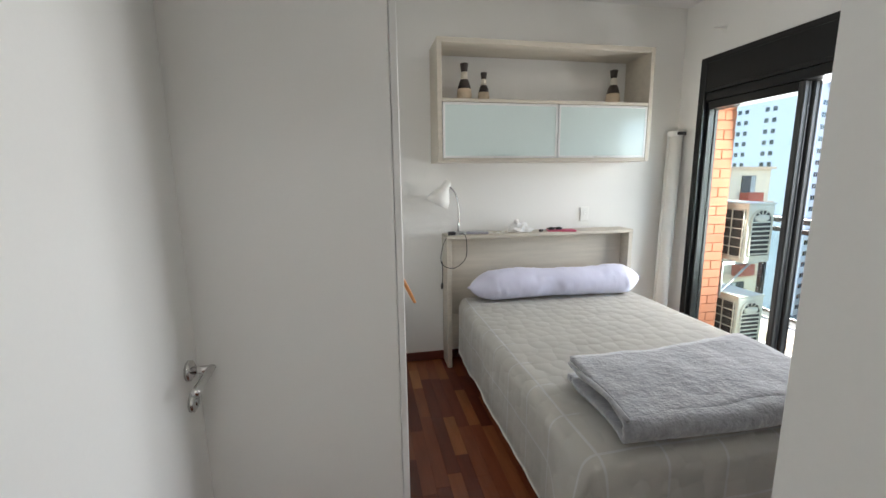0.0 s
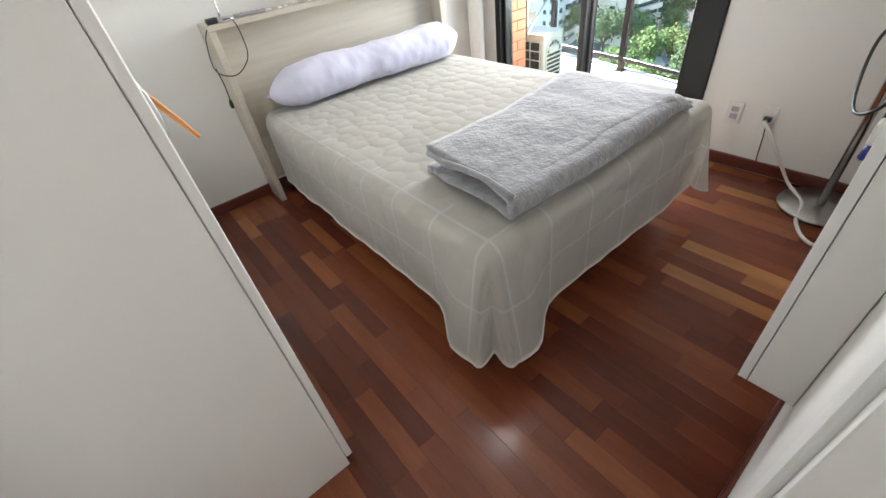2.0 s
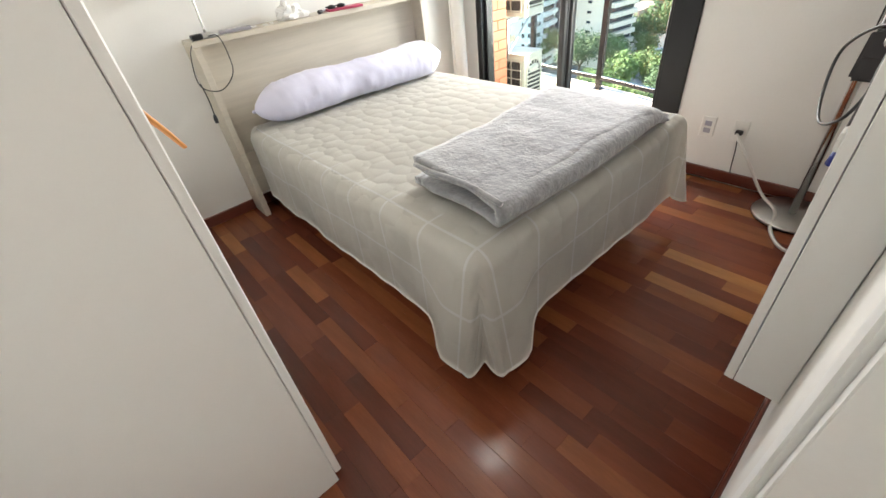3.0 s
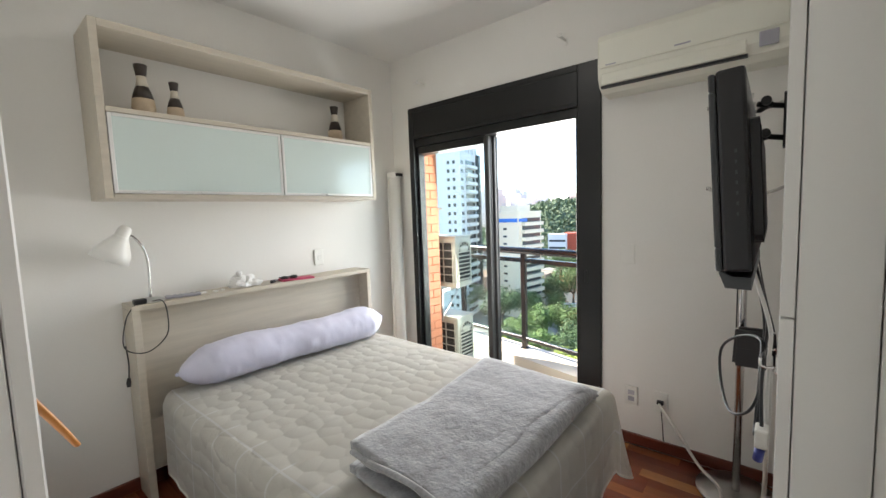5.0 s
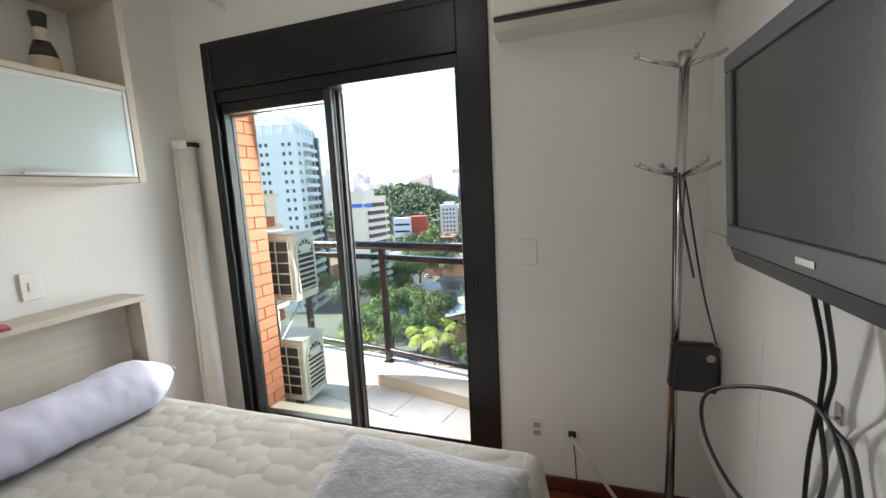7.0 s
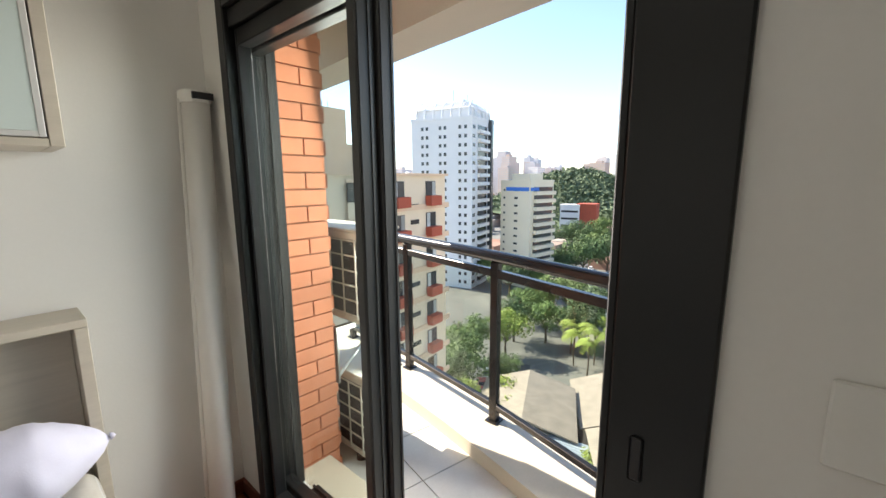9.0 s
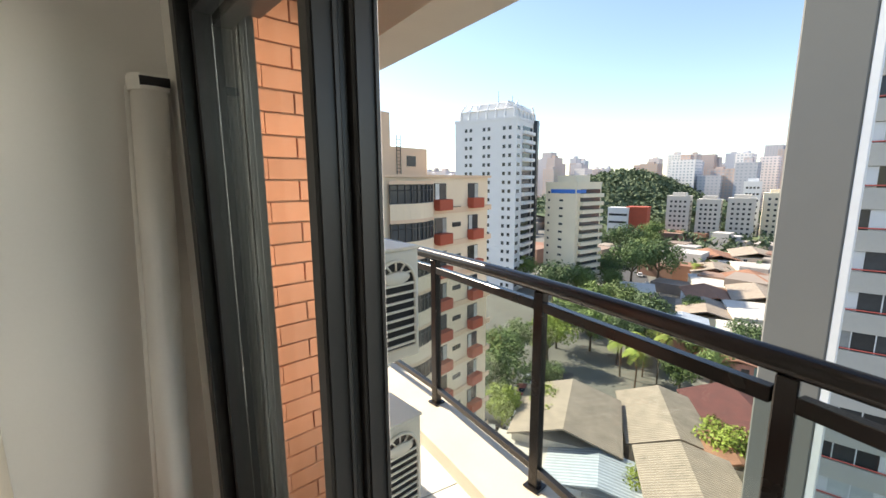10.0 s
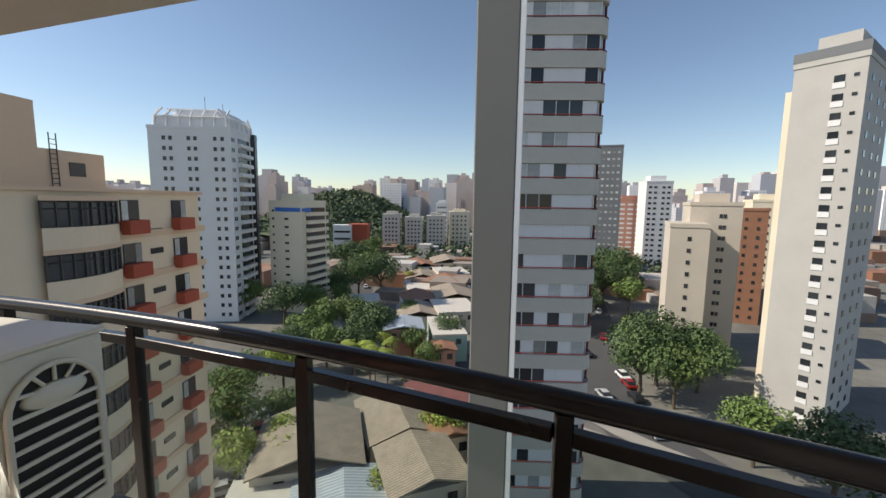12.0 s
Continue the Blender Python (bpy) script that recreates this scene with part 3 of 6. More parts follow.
# ---------------------------------------------------------------- bed
BX0, BX1, BY0, BY1, BTOP = 0.115, 1.435, -1.845, -0.012, 0.565
def bed():
    b = thing("bed", ((BX0 + BX1) / 2, (BY0 + BY1) / 2, 0), "upholstered box-spring bed made up, on short black legs", "bed")
    part("box_spring", box(BX0 + 0.03, BX1 - 0.03, BY0 + 0.03, BY1 - 0.02, 0.13, 0.34, 0.02, 2), M_BASE, b, smooth=False)
    part("mattress", box(BX0 + 0.02, BX1 - 0.02, BY0 + 0.02, BY1 - 0.01, 0.341, BTOP - 0.012, 0.03, 2), M_BASE, b)
    for x in (BX0 + 0.10, BX1 - 0.10):
        for y in (BY0 + 0.12, (BY0 + BY1) / 2, BY1 - 0.10):
            part("leg", lathe([(0.0, 0.0), (0.026, 0.0), (0.03, 0.02), (0.034, 0.13), (0.0, 0.13)], (x, y, 0.0), 14), M_BLACK, b, "black plastic leg", True)


bed()

def bedspread():
    W, L, drop = BX1 - BX0, BY1 - BY0, 0.44
    R = 0.06
    def wrap(s):
        """Sideways reach and fall of cloth that runs s past an edge."""
        if s <= 0:
            return 0.0, 0.0
        a = min(s / R, math.pi / 2)
        rest = max(0.0, s - R * math.pi / 2)
        return R * math.sin(a) + 0.02 * rest, R * (1 - math.cos(a)) + rest * 0.998
    us = [-drop + (W + 2 * drop) * i / 120 for i in range(121)]
    vs = [-drop + (L + drop) * j / 130 for j in range(131)]
    bm = bmesh.new()
    uvl = bm.loops.layers.uv.new("UVMap")
    fl = bm.verts.layers.float.new("border")
    grid = []
    for u in us:
        row = []
        for v in vs:
            ex = max(0.0, -u, u - W)
            ey = max(0.0, -v)
            left = u < W / 2
            cx, cy = min(max(u, 0.0), W), max(v, 0.0)
            nz = noise.noise(Vector((u * 3, v * 3, 0))) * 0.006 + noise.noise(Vector((u * 11, v * 11, 4))) * 0.0022
            if ex > 0 and ey > 0:
                th = math.atan2(ex, ey)
                d2 = max(ex, ey) * (1.155 - 0.075 * math.sin(2 * th) ** 4 if left else 1 + 0.10 * max(0.0, math.sin(2 * th)) ** 0.6)
                h, z = wrap(d2)
                flare = (0.16 - 0.06 * math.sin(2 * th) ** 3 if left else 0.15 * math.sin(2 * th) ** 0.7) * max(0.0, d2 - 0.08)
                fold = (-0.022 if left else -0.035) * math.cos((th - 0.785) * 8.0) * math.sin(2 * th) * min(1, d2 / 0.45) ** 2
                ox, oy = math.sin(th) * (h + flare + fold), math.cos(th) * (h + flare + fold)
            else:
                run = v if ex > 0 else u
                q = min(1.0, max(0.0, (0.23 - run) / 0.15)) if left else 0.0
                q = q * q * (3 - 2 * q)
                s = max(ex, ey) * (1 + 0.155 * q)
                h, z = wrap(s)
                h += 0.16 * q * max(0.0, s - 0.08)
                fold = (0.006 * math.sin(run * 9 + 1.3 * math.sin(run * 5)) + 0.002 * math.sin(run * 37)) * min(1.0, s / 0.3)
                ox, oy = (h + fold, 0.0) if ex > 0 else (0.0, h + fold)
            x = BX0 + cx + (-ox if left else ox)
            y = BY0 + cy - oy
            if ex > 0 and ey == 0 and y > -0.05:
                x += (0.02 if left else -0.02)
            vert = bm.verts.new((x, y, max(0.012 + 0.004 * abs(nz) * 100 * 0.2, BTOP - z + nz)))
            vert[fl] = 1.0 if (ex > 0.0 or ey > 0.0 or v < 0.14 or u < 0.06 or u > W - 0.06) else 0.0
            row.append((vert, u, v))
        grid.append(row)
    for i in range(len(us) - 1):
        for j in range(len(vs) - 1):
            q = (grid[i][j], grid[i + 1][j], grid[i + 1][j + 1], grid[i][j + 1])
            face = bm.faces.new([k[0] for k in q])
            for lp_, k in zip(face.loops, q):
                lp_[uvl].uv = (k[1], k[2])
    bmesh.ops.solidify(bm, geom=bm.faces[:], thickness=0.006)
    th_ = thing("bedspread", (BX0 + W / 2, BY0 + L / 2, BTOP), "off-white quilted cotton bedspread draped over the bed", "bedspread")
    rim = [grid[0][j][0].co.copy() for j in range(len(vs) - 1, 0, -1)] + [r_[0][0].co.copy() for r_ in grid] + [q[0].co.copy() for q in grid[-1][1:]]
    part("cover", bm, M_QUILT, th_, smooth=True)
    part("hem", tube(bmesh.new(), rim[::2], 0.004, 6), M_QUILT, th_, "rolled cotton hem", True)


bedspread()

def pillow():
    p0, p1 = Vector((0.135, -0.085, BTOP + 0.10)), Vector((1.53, -0.105, BTOP + 0.108))
    bm = bmesh.new()
    rings, N, K = [], 70, 28
    for i in range(N + 1):
        t = i / N
        e = min(t, 1 - t)
        r = 0.116 * min(1.0, (e / 0.12)) ** 0.55 if e < 0.12 else 0.116
        r *= 1 + 0.05 * math.sin(t * 9) + 0.03 * math.sin(t * 23 + 1)
        c = p0.lerp(p1, t) + Vector((0, 0.008 * math.sin(t * 7), 0.006 * math.sin(t * 5)))
        ring = []
        for k in range(K):
            a = 2 * math.pi * k / K
            n = noise.noise(Vector((t * 16, math.cos(a) * 1.6, math.sin(a) * 1.6)))
            w = noise.noise(Vector((t * 55, math.cos(a) * 2.2, math.sin(a) * 2.2))) * 0.006
            rr = max(0.006, r * (1 + 0.06 * n)) + (w if e > 0.05 else 0)
            oz = math.sin(a) * rr
            ring.append(bm.verts.new(c + Vector((0, math.cos(a) * rr * 1.12, max(oz, -0.088)))))
        rings.append(ring)
    for a, b in zip(rings, rings[1:]):
        for k in range(K):
            bm.faces.new((a[k], a[(k + 1) % K], b[(k + 1) % K], b[k]))
    bm.faces.new(rings[0][::-1]); bm.faces.new(rings[-1])
    th = thing("body_pillow", (0.82, -0.09, BTOP), "long lilac-white cotton body pillow lying against the headboard", "pillow")
    part("cushion", bm, M_PILLOW, th, smooth=True)
    for c, s in ((p0, -1), (p1, 1)):
        part("corner_tip", lathe([(0.0, 0.0), (0.012, 0.002), (0.008, 0.012), (0.0, 0.018)], c, 12, "x") if s > 0 else lathe([(0.0, 0.0), (0.012, -0.002), (0.008, -0.012), (0.0, -0.018)], c, 12, "x"), M_PILLOW, th, smooth=True)


pillow()

def blanket():
    """A plush blanket folded into a long strip across the foot of the bed."""
    th = thing("blanket", (0.78, -1.65, BTOP), "grey plush fleece blanket folded in layers on the bed", "blanket")
    XA, XB = 0.215, 1.30
    def layer(name, yb, yf, z0, z1, t, skew, x0, x1, seed):
        """One U-shaped fold: from the back below, round the front, to the back above."""
        path, r = [], (z1 - z0) / 2
        for k in range(13):
            path.append((yb + (yf + r - yb) * k / 12, z0))
        for k in range(1, 9):
            a = -math.pi / 2 + math.pi * k / 9
            path.append((yf + r - r * math.cos(a), (z0 + z1) / 2 + r * math.sin(a)))
        for k in range(17):
            path.append((yf + r + (yb - yf - r) * k / 16, z1))
        bm = bmesh.new()
        n = len(path) - 1
        def fn(u, v):
            y, z = path[min(n, int(round(v * n)))]
            x = x0 + (x1 - x0) * u
            sag = noise.noise(Vector((x * 2.2, y * 3.0, seed))) * 0.022 + noise.noise(Vector((x * 7, y * 8, seed + 3))) * 0.007
            up = (z - z0) / max(1e-3, z1 - z0)
            ends = 0.03 * noise.noise(Vector((y * 5 + seed, z * 9, u))) * (1 if u in (0, 1) else 0.5)
            slump = -0.045 * max(0.0, (u - 0.86) / 0.14) ** 2 * (0.4 + up)
            return (x + skew * (y - yf) + ends, y + 0.012 * math.sin(x * 5 + seed) + 0.11 * u * (y - yf) / (yb - yf), z + sag * up + slump)
        sheet(bm, fn, 60, n)
        bmesh.ops.recalc_face_normals(bm, faces=bm.faces)
        bmesh.ops.solidify(bm, geom=bm.faces[:], thickness=t)
        part(name, bm, M_FLEECE, th, smooth=True)
    layer("outer_fold", -1.40, -1.885, BTOP + 0.022, BTOP + 0.118, 0.026, 0.07, XA, XB, 1.0)
    layer("inner_fold", -1.42, -1.835, BTOP + 0.050, BTOP + 0.090, 0.022, 0.07, XA + 0.012, XB - 0.01, 5.0)
    def edge(u):
        return Vector((XA - 0.012 + 0.07 * (-1.905 + 0.475 * u + 1.905), -1.87 + 0.45 * u, BTOP + 0.122 + 0.012 * math.sin(u * 5)))
    part("hem", tube(bmesh.new(), [edge(k / 16) for k in range(17)], 0.009, 8), M_FLEECE, th, "stitched fleece hem", True)


blanket()

# ---------------------------------------------------------------- on the headboard shelf
def desk_lamp():
    x, y, z = 0.088, 0.085, HB_T
    l = thing("desk_lamp", (x, y, z), "white metal desk lamp with a chrome gooseneck on the shelf", "lamp")
    part("base", lathe([(0.0, 0.0), (0.066, 0.0), (0.069, 0.006), (0.062, 0.014), (0.02, 0.022), (0.0, 0.023)], (x, y, z), 26), M_STEEL, l, "round silver base", True)
    pts = smooth_line([(x, y, z + 0.02), (x + 0.004, y, z + 0.12), (x + 0.004, y, z + 0.21), (x - 0.012, y, z + 0.29), (x - 0.05, y, z + 0.350), (x - 0.09, y - 0.005, z + 0.362)], 5)
    part("gooseneck", tube(bmesh.new(), pts, 0.0065, 10), M_CHROME, l, "chrome gooseneck", True)
    bm = lathe([(0.058, -0.08), (0.062, -0.078), (0.055, -0.04), (0.034, 0.0), (0.022, 0.022), (0.022, 0.05), (0.014, 0.064), (0.0, 0.066), (0.0, 0.06), (0.016, 0.05), (0.028, 0.0), (0.05, -0.04), (0.056, -0.078)], (0, 0, 0), 26)
    bmesh.ops.transform(bm, matrix=pose(x - 0.112, y - 0.006, z + 0.330, 8, 26, 0) @ Matrix.Diagonal((1.4, 1.4, 1.3, 1)), verts=bm.verts)
    part("shade", bm, M_PLASTIC, l, "white conical lamp shade", True)
    cord = smooth_line([(x - 0.06, y, z + 0.006), (x - 0.085, 0.02, z + 0.004), (x - 0.135, -0.012, z - 0.06), (x - 0.15, -0.008, z - 0.2), (x - 0.06, -0.012, z - 0.245), (x + 0.03, -0.015, z - 0.18), (x + 0.045, -0.012, z - 0.08), (x + 0.03, -0.006, z + 0.006), (x - 0.02, 0.03, z + 0.008)], 7)
    part("cord", tube(bmesh.new(), cord, 0.003, 6), M_BLACK, l, "thin black looped cord", True)
    tail = smooth_line([(x - 0.145, -0.006, z - 0.19), (x - 0.14, -0.004, z - 0.28), (x - 0.145, -0.004, z - 0.36)], 5)
    part("cord", tube(bmesh.new(), tail, 0.003, 6), M_BLACK, l, "", True)
    part("plug", tube(bmesh.new(), [Vector((x - 0.145, -0.004, z - 0.355)), Vector((x - 0.147, -0.004, z - 0.378)), Vector((x - 0.148, -0.004, z - 0.40))], [0.007, 0.011, 0.009], 8), M_BLACK, l, "black plug")
    part("transformer", box(x - 0.085, x - 0.03, y - 0.06, y - 0.015, z, z + 0.026, 0.004), M_BLACK, l, "small black power block")


desk_lamp()

bm = box(-0.085, 0.085, -0.022, 0.022, 0, 0.018, 0.006, 2)
rc = thing("remote_control", (0.235, 0.06, HB_T), "pale grey remote control lying on the headboard shelf", "remote control")
part("body", bm, M_GREYPL, rc, local=True)
for k in range(5):
    part("button", box(-0.06 + k * 0.027, -0.046 + k * 0.027, -0.008, 0.008, 0.0182, 0.021, 0.001), M_PLASTIC, rc, local=True)
rc.rotation_euler = (0, 0, radians(-12))
for x, y, s in ((0.345, 0.075, 0.016), (0.405, 0.06, 0.012), (0.45, 0.08, 0.011)):
    tagged(part("pill_pack", box(x - s, x + s, y - 0.012, y + 0.012, HB_T, HB_T + 0.008, 0.002), M_PLASTIC, None), "small white blister pack on the headboard shelf", "pill pack", "packs on the shelf")

bm = bmesh.new()
def crumple(u, v):
    a, b = 2 * math.pi * u, math.pi * v * 0.5
    n = noise.noise(Vector((math.cos(a) * 2, math.sin(a) * 2, v * 3))) * 0.5 + 1
    pk = 1.0 + 1.1 * max(0.0, math.cos(a * 1 - 2.4)) * (1 - v)
    return (0.60 + math.cos(a) * math.cos(b) * 0.095 * n, 0.09 + math.sin(a) * math.cos(b) * 0.045 * n, HB_T + 0.002 + math.sin(b) * 0.052 * n * pk)
sheet(bm, crumple, 28, 9)
bmesh.ops.remove_doubles(bm, verts=bm.verts, dist=1e-5)
ts = thing("tissue_pack", (0.60, 0.09, HB_T), "crumpled white paper tissues on the headboard shelf", "tissues")
part("paper", bm, M_TISSUE, ts)
part("tuft", lathe([(0.022, 0.03), (0.012, 0.06), (0.02, 0.088), (0.012, 0.10), (0.0, 0.095)], (0.565, 0.1, HB_T), 9), M_TISSUE, ts)

nb = thing("notebook", (0.92, 0.045, HB_T), "pink notebook lying on the headboard shelf", "notebook")
bm = box(-0.11, 0.11, -0.05, 0.05, 0.0, 0.012, 0.002)
part("cover", bm, M_PINK, nb, local=True)
part("pages", box(-0.107, 0.112, -0.048, 0.048, 0.003, 0.009, 0), M_TISSUE, nb, local=True)
nb.rotation_euler = (0, 0, radians(-14))
gl = thing("sunglasses", (0.87, 0.05, HB_T + 0.0125), "black folded sunglasses lying on the pink notebook", "sunglasses")
for s in (-1, 1):
    part("lens", lathe([(0.0, 0.0), (0.024, 0.002), (0.026, 0.012), (0.014, 0.02), (0.0, 0.022)], (s * 0.033, 0.0, 0), 16), M_BLACK, gl, smooth=True, local=True)
    part("temple", tube(bmesh.new(), smooth_line([(s * 0.058, 0, 0.012), (s * 0.055, 0.02, 0.012), (-s * 0.05, 0.034 + s * 0.004, 0.008)], 4), 0.0035, 6), M_BLACK, gl, smooth=True, local=True)
part("bridge", tube(bmesh.new(), [Vector((-0.012, 0, 0.012)), Vector((0.012, 0, 0.012))], 0.004, 6), M_BLACK, gl, local=True)
tagged(part("lip_balm", rod((0.735, 0.03, HB_T + 0.011), (0.76, 0.045, HB_T + 0.011), 0.011, 12), M_BLACK, None), "short black tube lying on the headboard shelf", "lip balm")
tagged(part("pen", rod((0.775, 0.09, HB_T + 0.006), (0.845, 0.12, HB_T + 0.006), 0.0055, 10), M_GREYPL, None), "grey pen lying on the headboard shelf", "pen")

# ---------------------------------------------------------------- rolled blind in the corner
rb = thing("rolled_blind", (1.90, 0.06, 0), "white roller blind in its long cassette leaning in the corner", "blind")
A, B = Vector((1.880, 0.045, 0.0)), Vector((1.968, 0.128, 1.835))
def blind_ring(c, w, d, n=9):
    """Section of the cassette: a rounded front and a flat back, seen from above."""
    o = [(c.x + w * math.cos(math.pi * (1 + k / n)), c.y + d * math.sin(math.pi * (1 + k / n))) for k in range(n + 1)]
    return o + [(c.x + w, c.y + d * 0.8), (c.x - w, c.y + d * 0.8)]
def blind_body(t0, t1, w, d):
    bm = bmesh.new()
    c0, c1 = A.lerp(B, t0), A.lerp(B, t1)
    lo, hi = [[bm.verts.new((x, y, c.z)) for x, y in blind_ring(c, w, d)] for c in (c0, c1)]
    n = len(lo)
    for i in range(n):
        bm.faces.new((lo[i], lo[(i + 1) % n], hi[(i + 1) % n], hi[i]))
    bm.faces.new(lo[::-1]); bm.faces.new(hi)
    return bm
part("fabric_roll", blind_body(0.0, 0.975, 0.047, 0.050), M_FABRIC, rb, "rolled white blind fabric", True)
part("end_cap", blind_body(0.9752, 1.0, 0.053, 0.052), M_PLASTIC, rb, "white cassette end cap")
# black block painted in for the shade of the cap's open end
part("slot_shade", box(B.x - 0.030, B.x + 0.046, B.y - 0.053, B.y - 0.040, 1.800, 1.826, 0), M_BLACK, rb, "black block for the shade in the end cap slot")
part("cassette", tube(bmesh.new(), [A + Vector((-0.050, 0.028, 0)), B + Vector((-0.050, 0.028, -0.03))], 0.010, 8), M_PLASTIC, rb, "white aluminium cassette edge", True)

# ---------------------------------------------------------------- air conditioner
def air_conditioner():
    y0, y1, z0, z1 = -2.52, -1.69, 2.105, 2.42
    a = thing("air_conditioner", (WE, (y0 + y1) / 2, z0), "off-white split air conditioner high on the wall", "air conditioner")
    prof = [(WE, z0), (1.90, z0 + 0.004), (1.855, z0 + 0.03), (1.835, z0 + 0.075), (1.83, z0 + 0.13), (1.832, z1 - 0.04), (1.85, z1 - 0.008), (1.88, z1), (WE, z1)]
    bm = bmesh.new()
    l0, l1 = [bm.verts.new((x, y0, z)) for x, z in prof], [bm.verts.new((x, y1, z)) for x, z in prof]
    n = len(prof)
    for i in range(n):
        bm.faces.new((l0[i], l0[(i + 1) % n], l1[(i + 1) % n], l1[i]))
    bm.faces.new(l0[::-1]); bm.faces.new(l1)
    part("housing", bm, M_ACPLASTIC, a)
    part("front_panel", box(1.822, 1.8295, y0 + 0.012, y1 - 0.012, z0 + 0.125, z1 - 0.045, 0.003), M_ACPLASTIC, a)
    part("louvre", box(1.826, 1.8415, y0 + 0.16, y1 - 0.02, z0 + 0.036, z0 + 0.098, 0.004), M_ACPLASTIC, a, "closed air outlet louvre")
    # solid black strip stands in for the shade inside the outlet slit
    part("outlet_shade", box(1.836, 1.86, y0 + 0.155, y1 - 0.015, z0 + 0.022, z0 + 0.035, 0.0), M_BLACK, a, "black strip for the shade in the air outlet")
    part("display", box(1.824, 1.832, y0 + 0.045, y0 + 0.115, z0 + 0.05, z0 + 0.115, 0.003), M_GREYPL, a, "grey signal window")
    part("badge", box(1.8195, 1.8215, (y0 + y1) / 2 - 0.035, (y0 + y1) / 2 + 0.035, z0 + 0.145, z0 + 0.152, 0), M_GREYPL, a, "small grey badge bar")
    part("badge", box(1.8195, 1.8215, y1 - 0.10, y1 - 0.045, z0 + 0.135, z0 + 0.141, 0), M_GREYPL, a)


air_conditioner()

# ---------------------------------------------------------------- shallow cabinet wall with the television
PF, PX0 = -2.51, 0.32         # front face and free end
def panel_cabinet():
    z0, z1, zs = 0.36, CEIL - 0.004, 1.268
    c = thing("cabinet", ((PX0 + WE) / 2, WS, z0), "shallow white laminate wall cabinet with flat doors", "cabinet")
    part("carcass", box(PX0 + 0.001, WE - 0.002, WS + 0.002, PF - 0.022, z0, z1, 0.0015), M_LACQ, c)
    n = 3
    w = (WE - 0.002 - PX0) / n
    for i in range(n):
        for a, b in ((z0, zs - 0.0015), (zs + 0.0015, z1)):
            part("door", box(PX0 + i * w + 0.0005, PX0 + (i + 1) * w - 0.0005, PF - 0.020, PF, a, b, 0.0015), M_LACQ, c)


panel_cabinet()

def wall_hook(x, z):
    h = thing("wall_hook", (x, PF, z), "small chrome coat hook on the white cabinet door", "hook", "hooks on the cabinet")
    part("plate", box(x - 0.012, x + 0.012, PF - 0.001, PF + 0.004, z - 0.012, z + 0.03, 0.001), M_CHROME, h)
    part("prong", tube(bmesh.new(), smooth_line([(x, PF + 0.003, z), (x, PF + 0.026, z - 0.003), (x, PF + 0.034, z + 0.004), (x, PF + 0.034, z + 0.020)], 4), 0.0035, 8), M_CHROME, h, smooth=True)


wall_hook(0.725, 1.05)
wall_hook(1.10, 0.99)

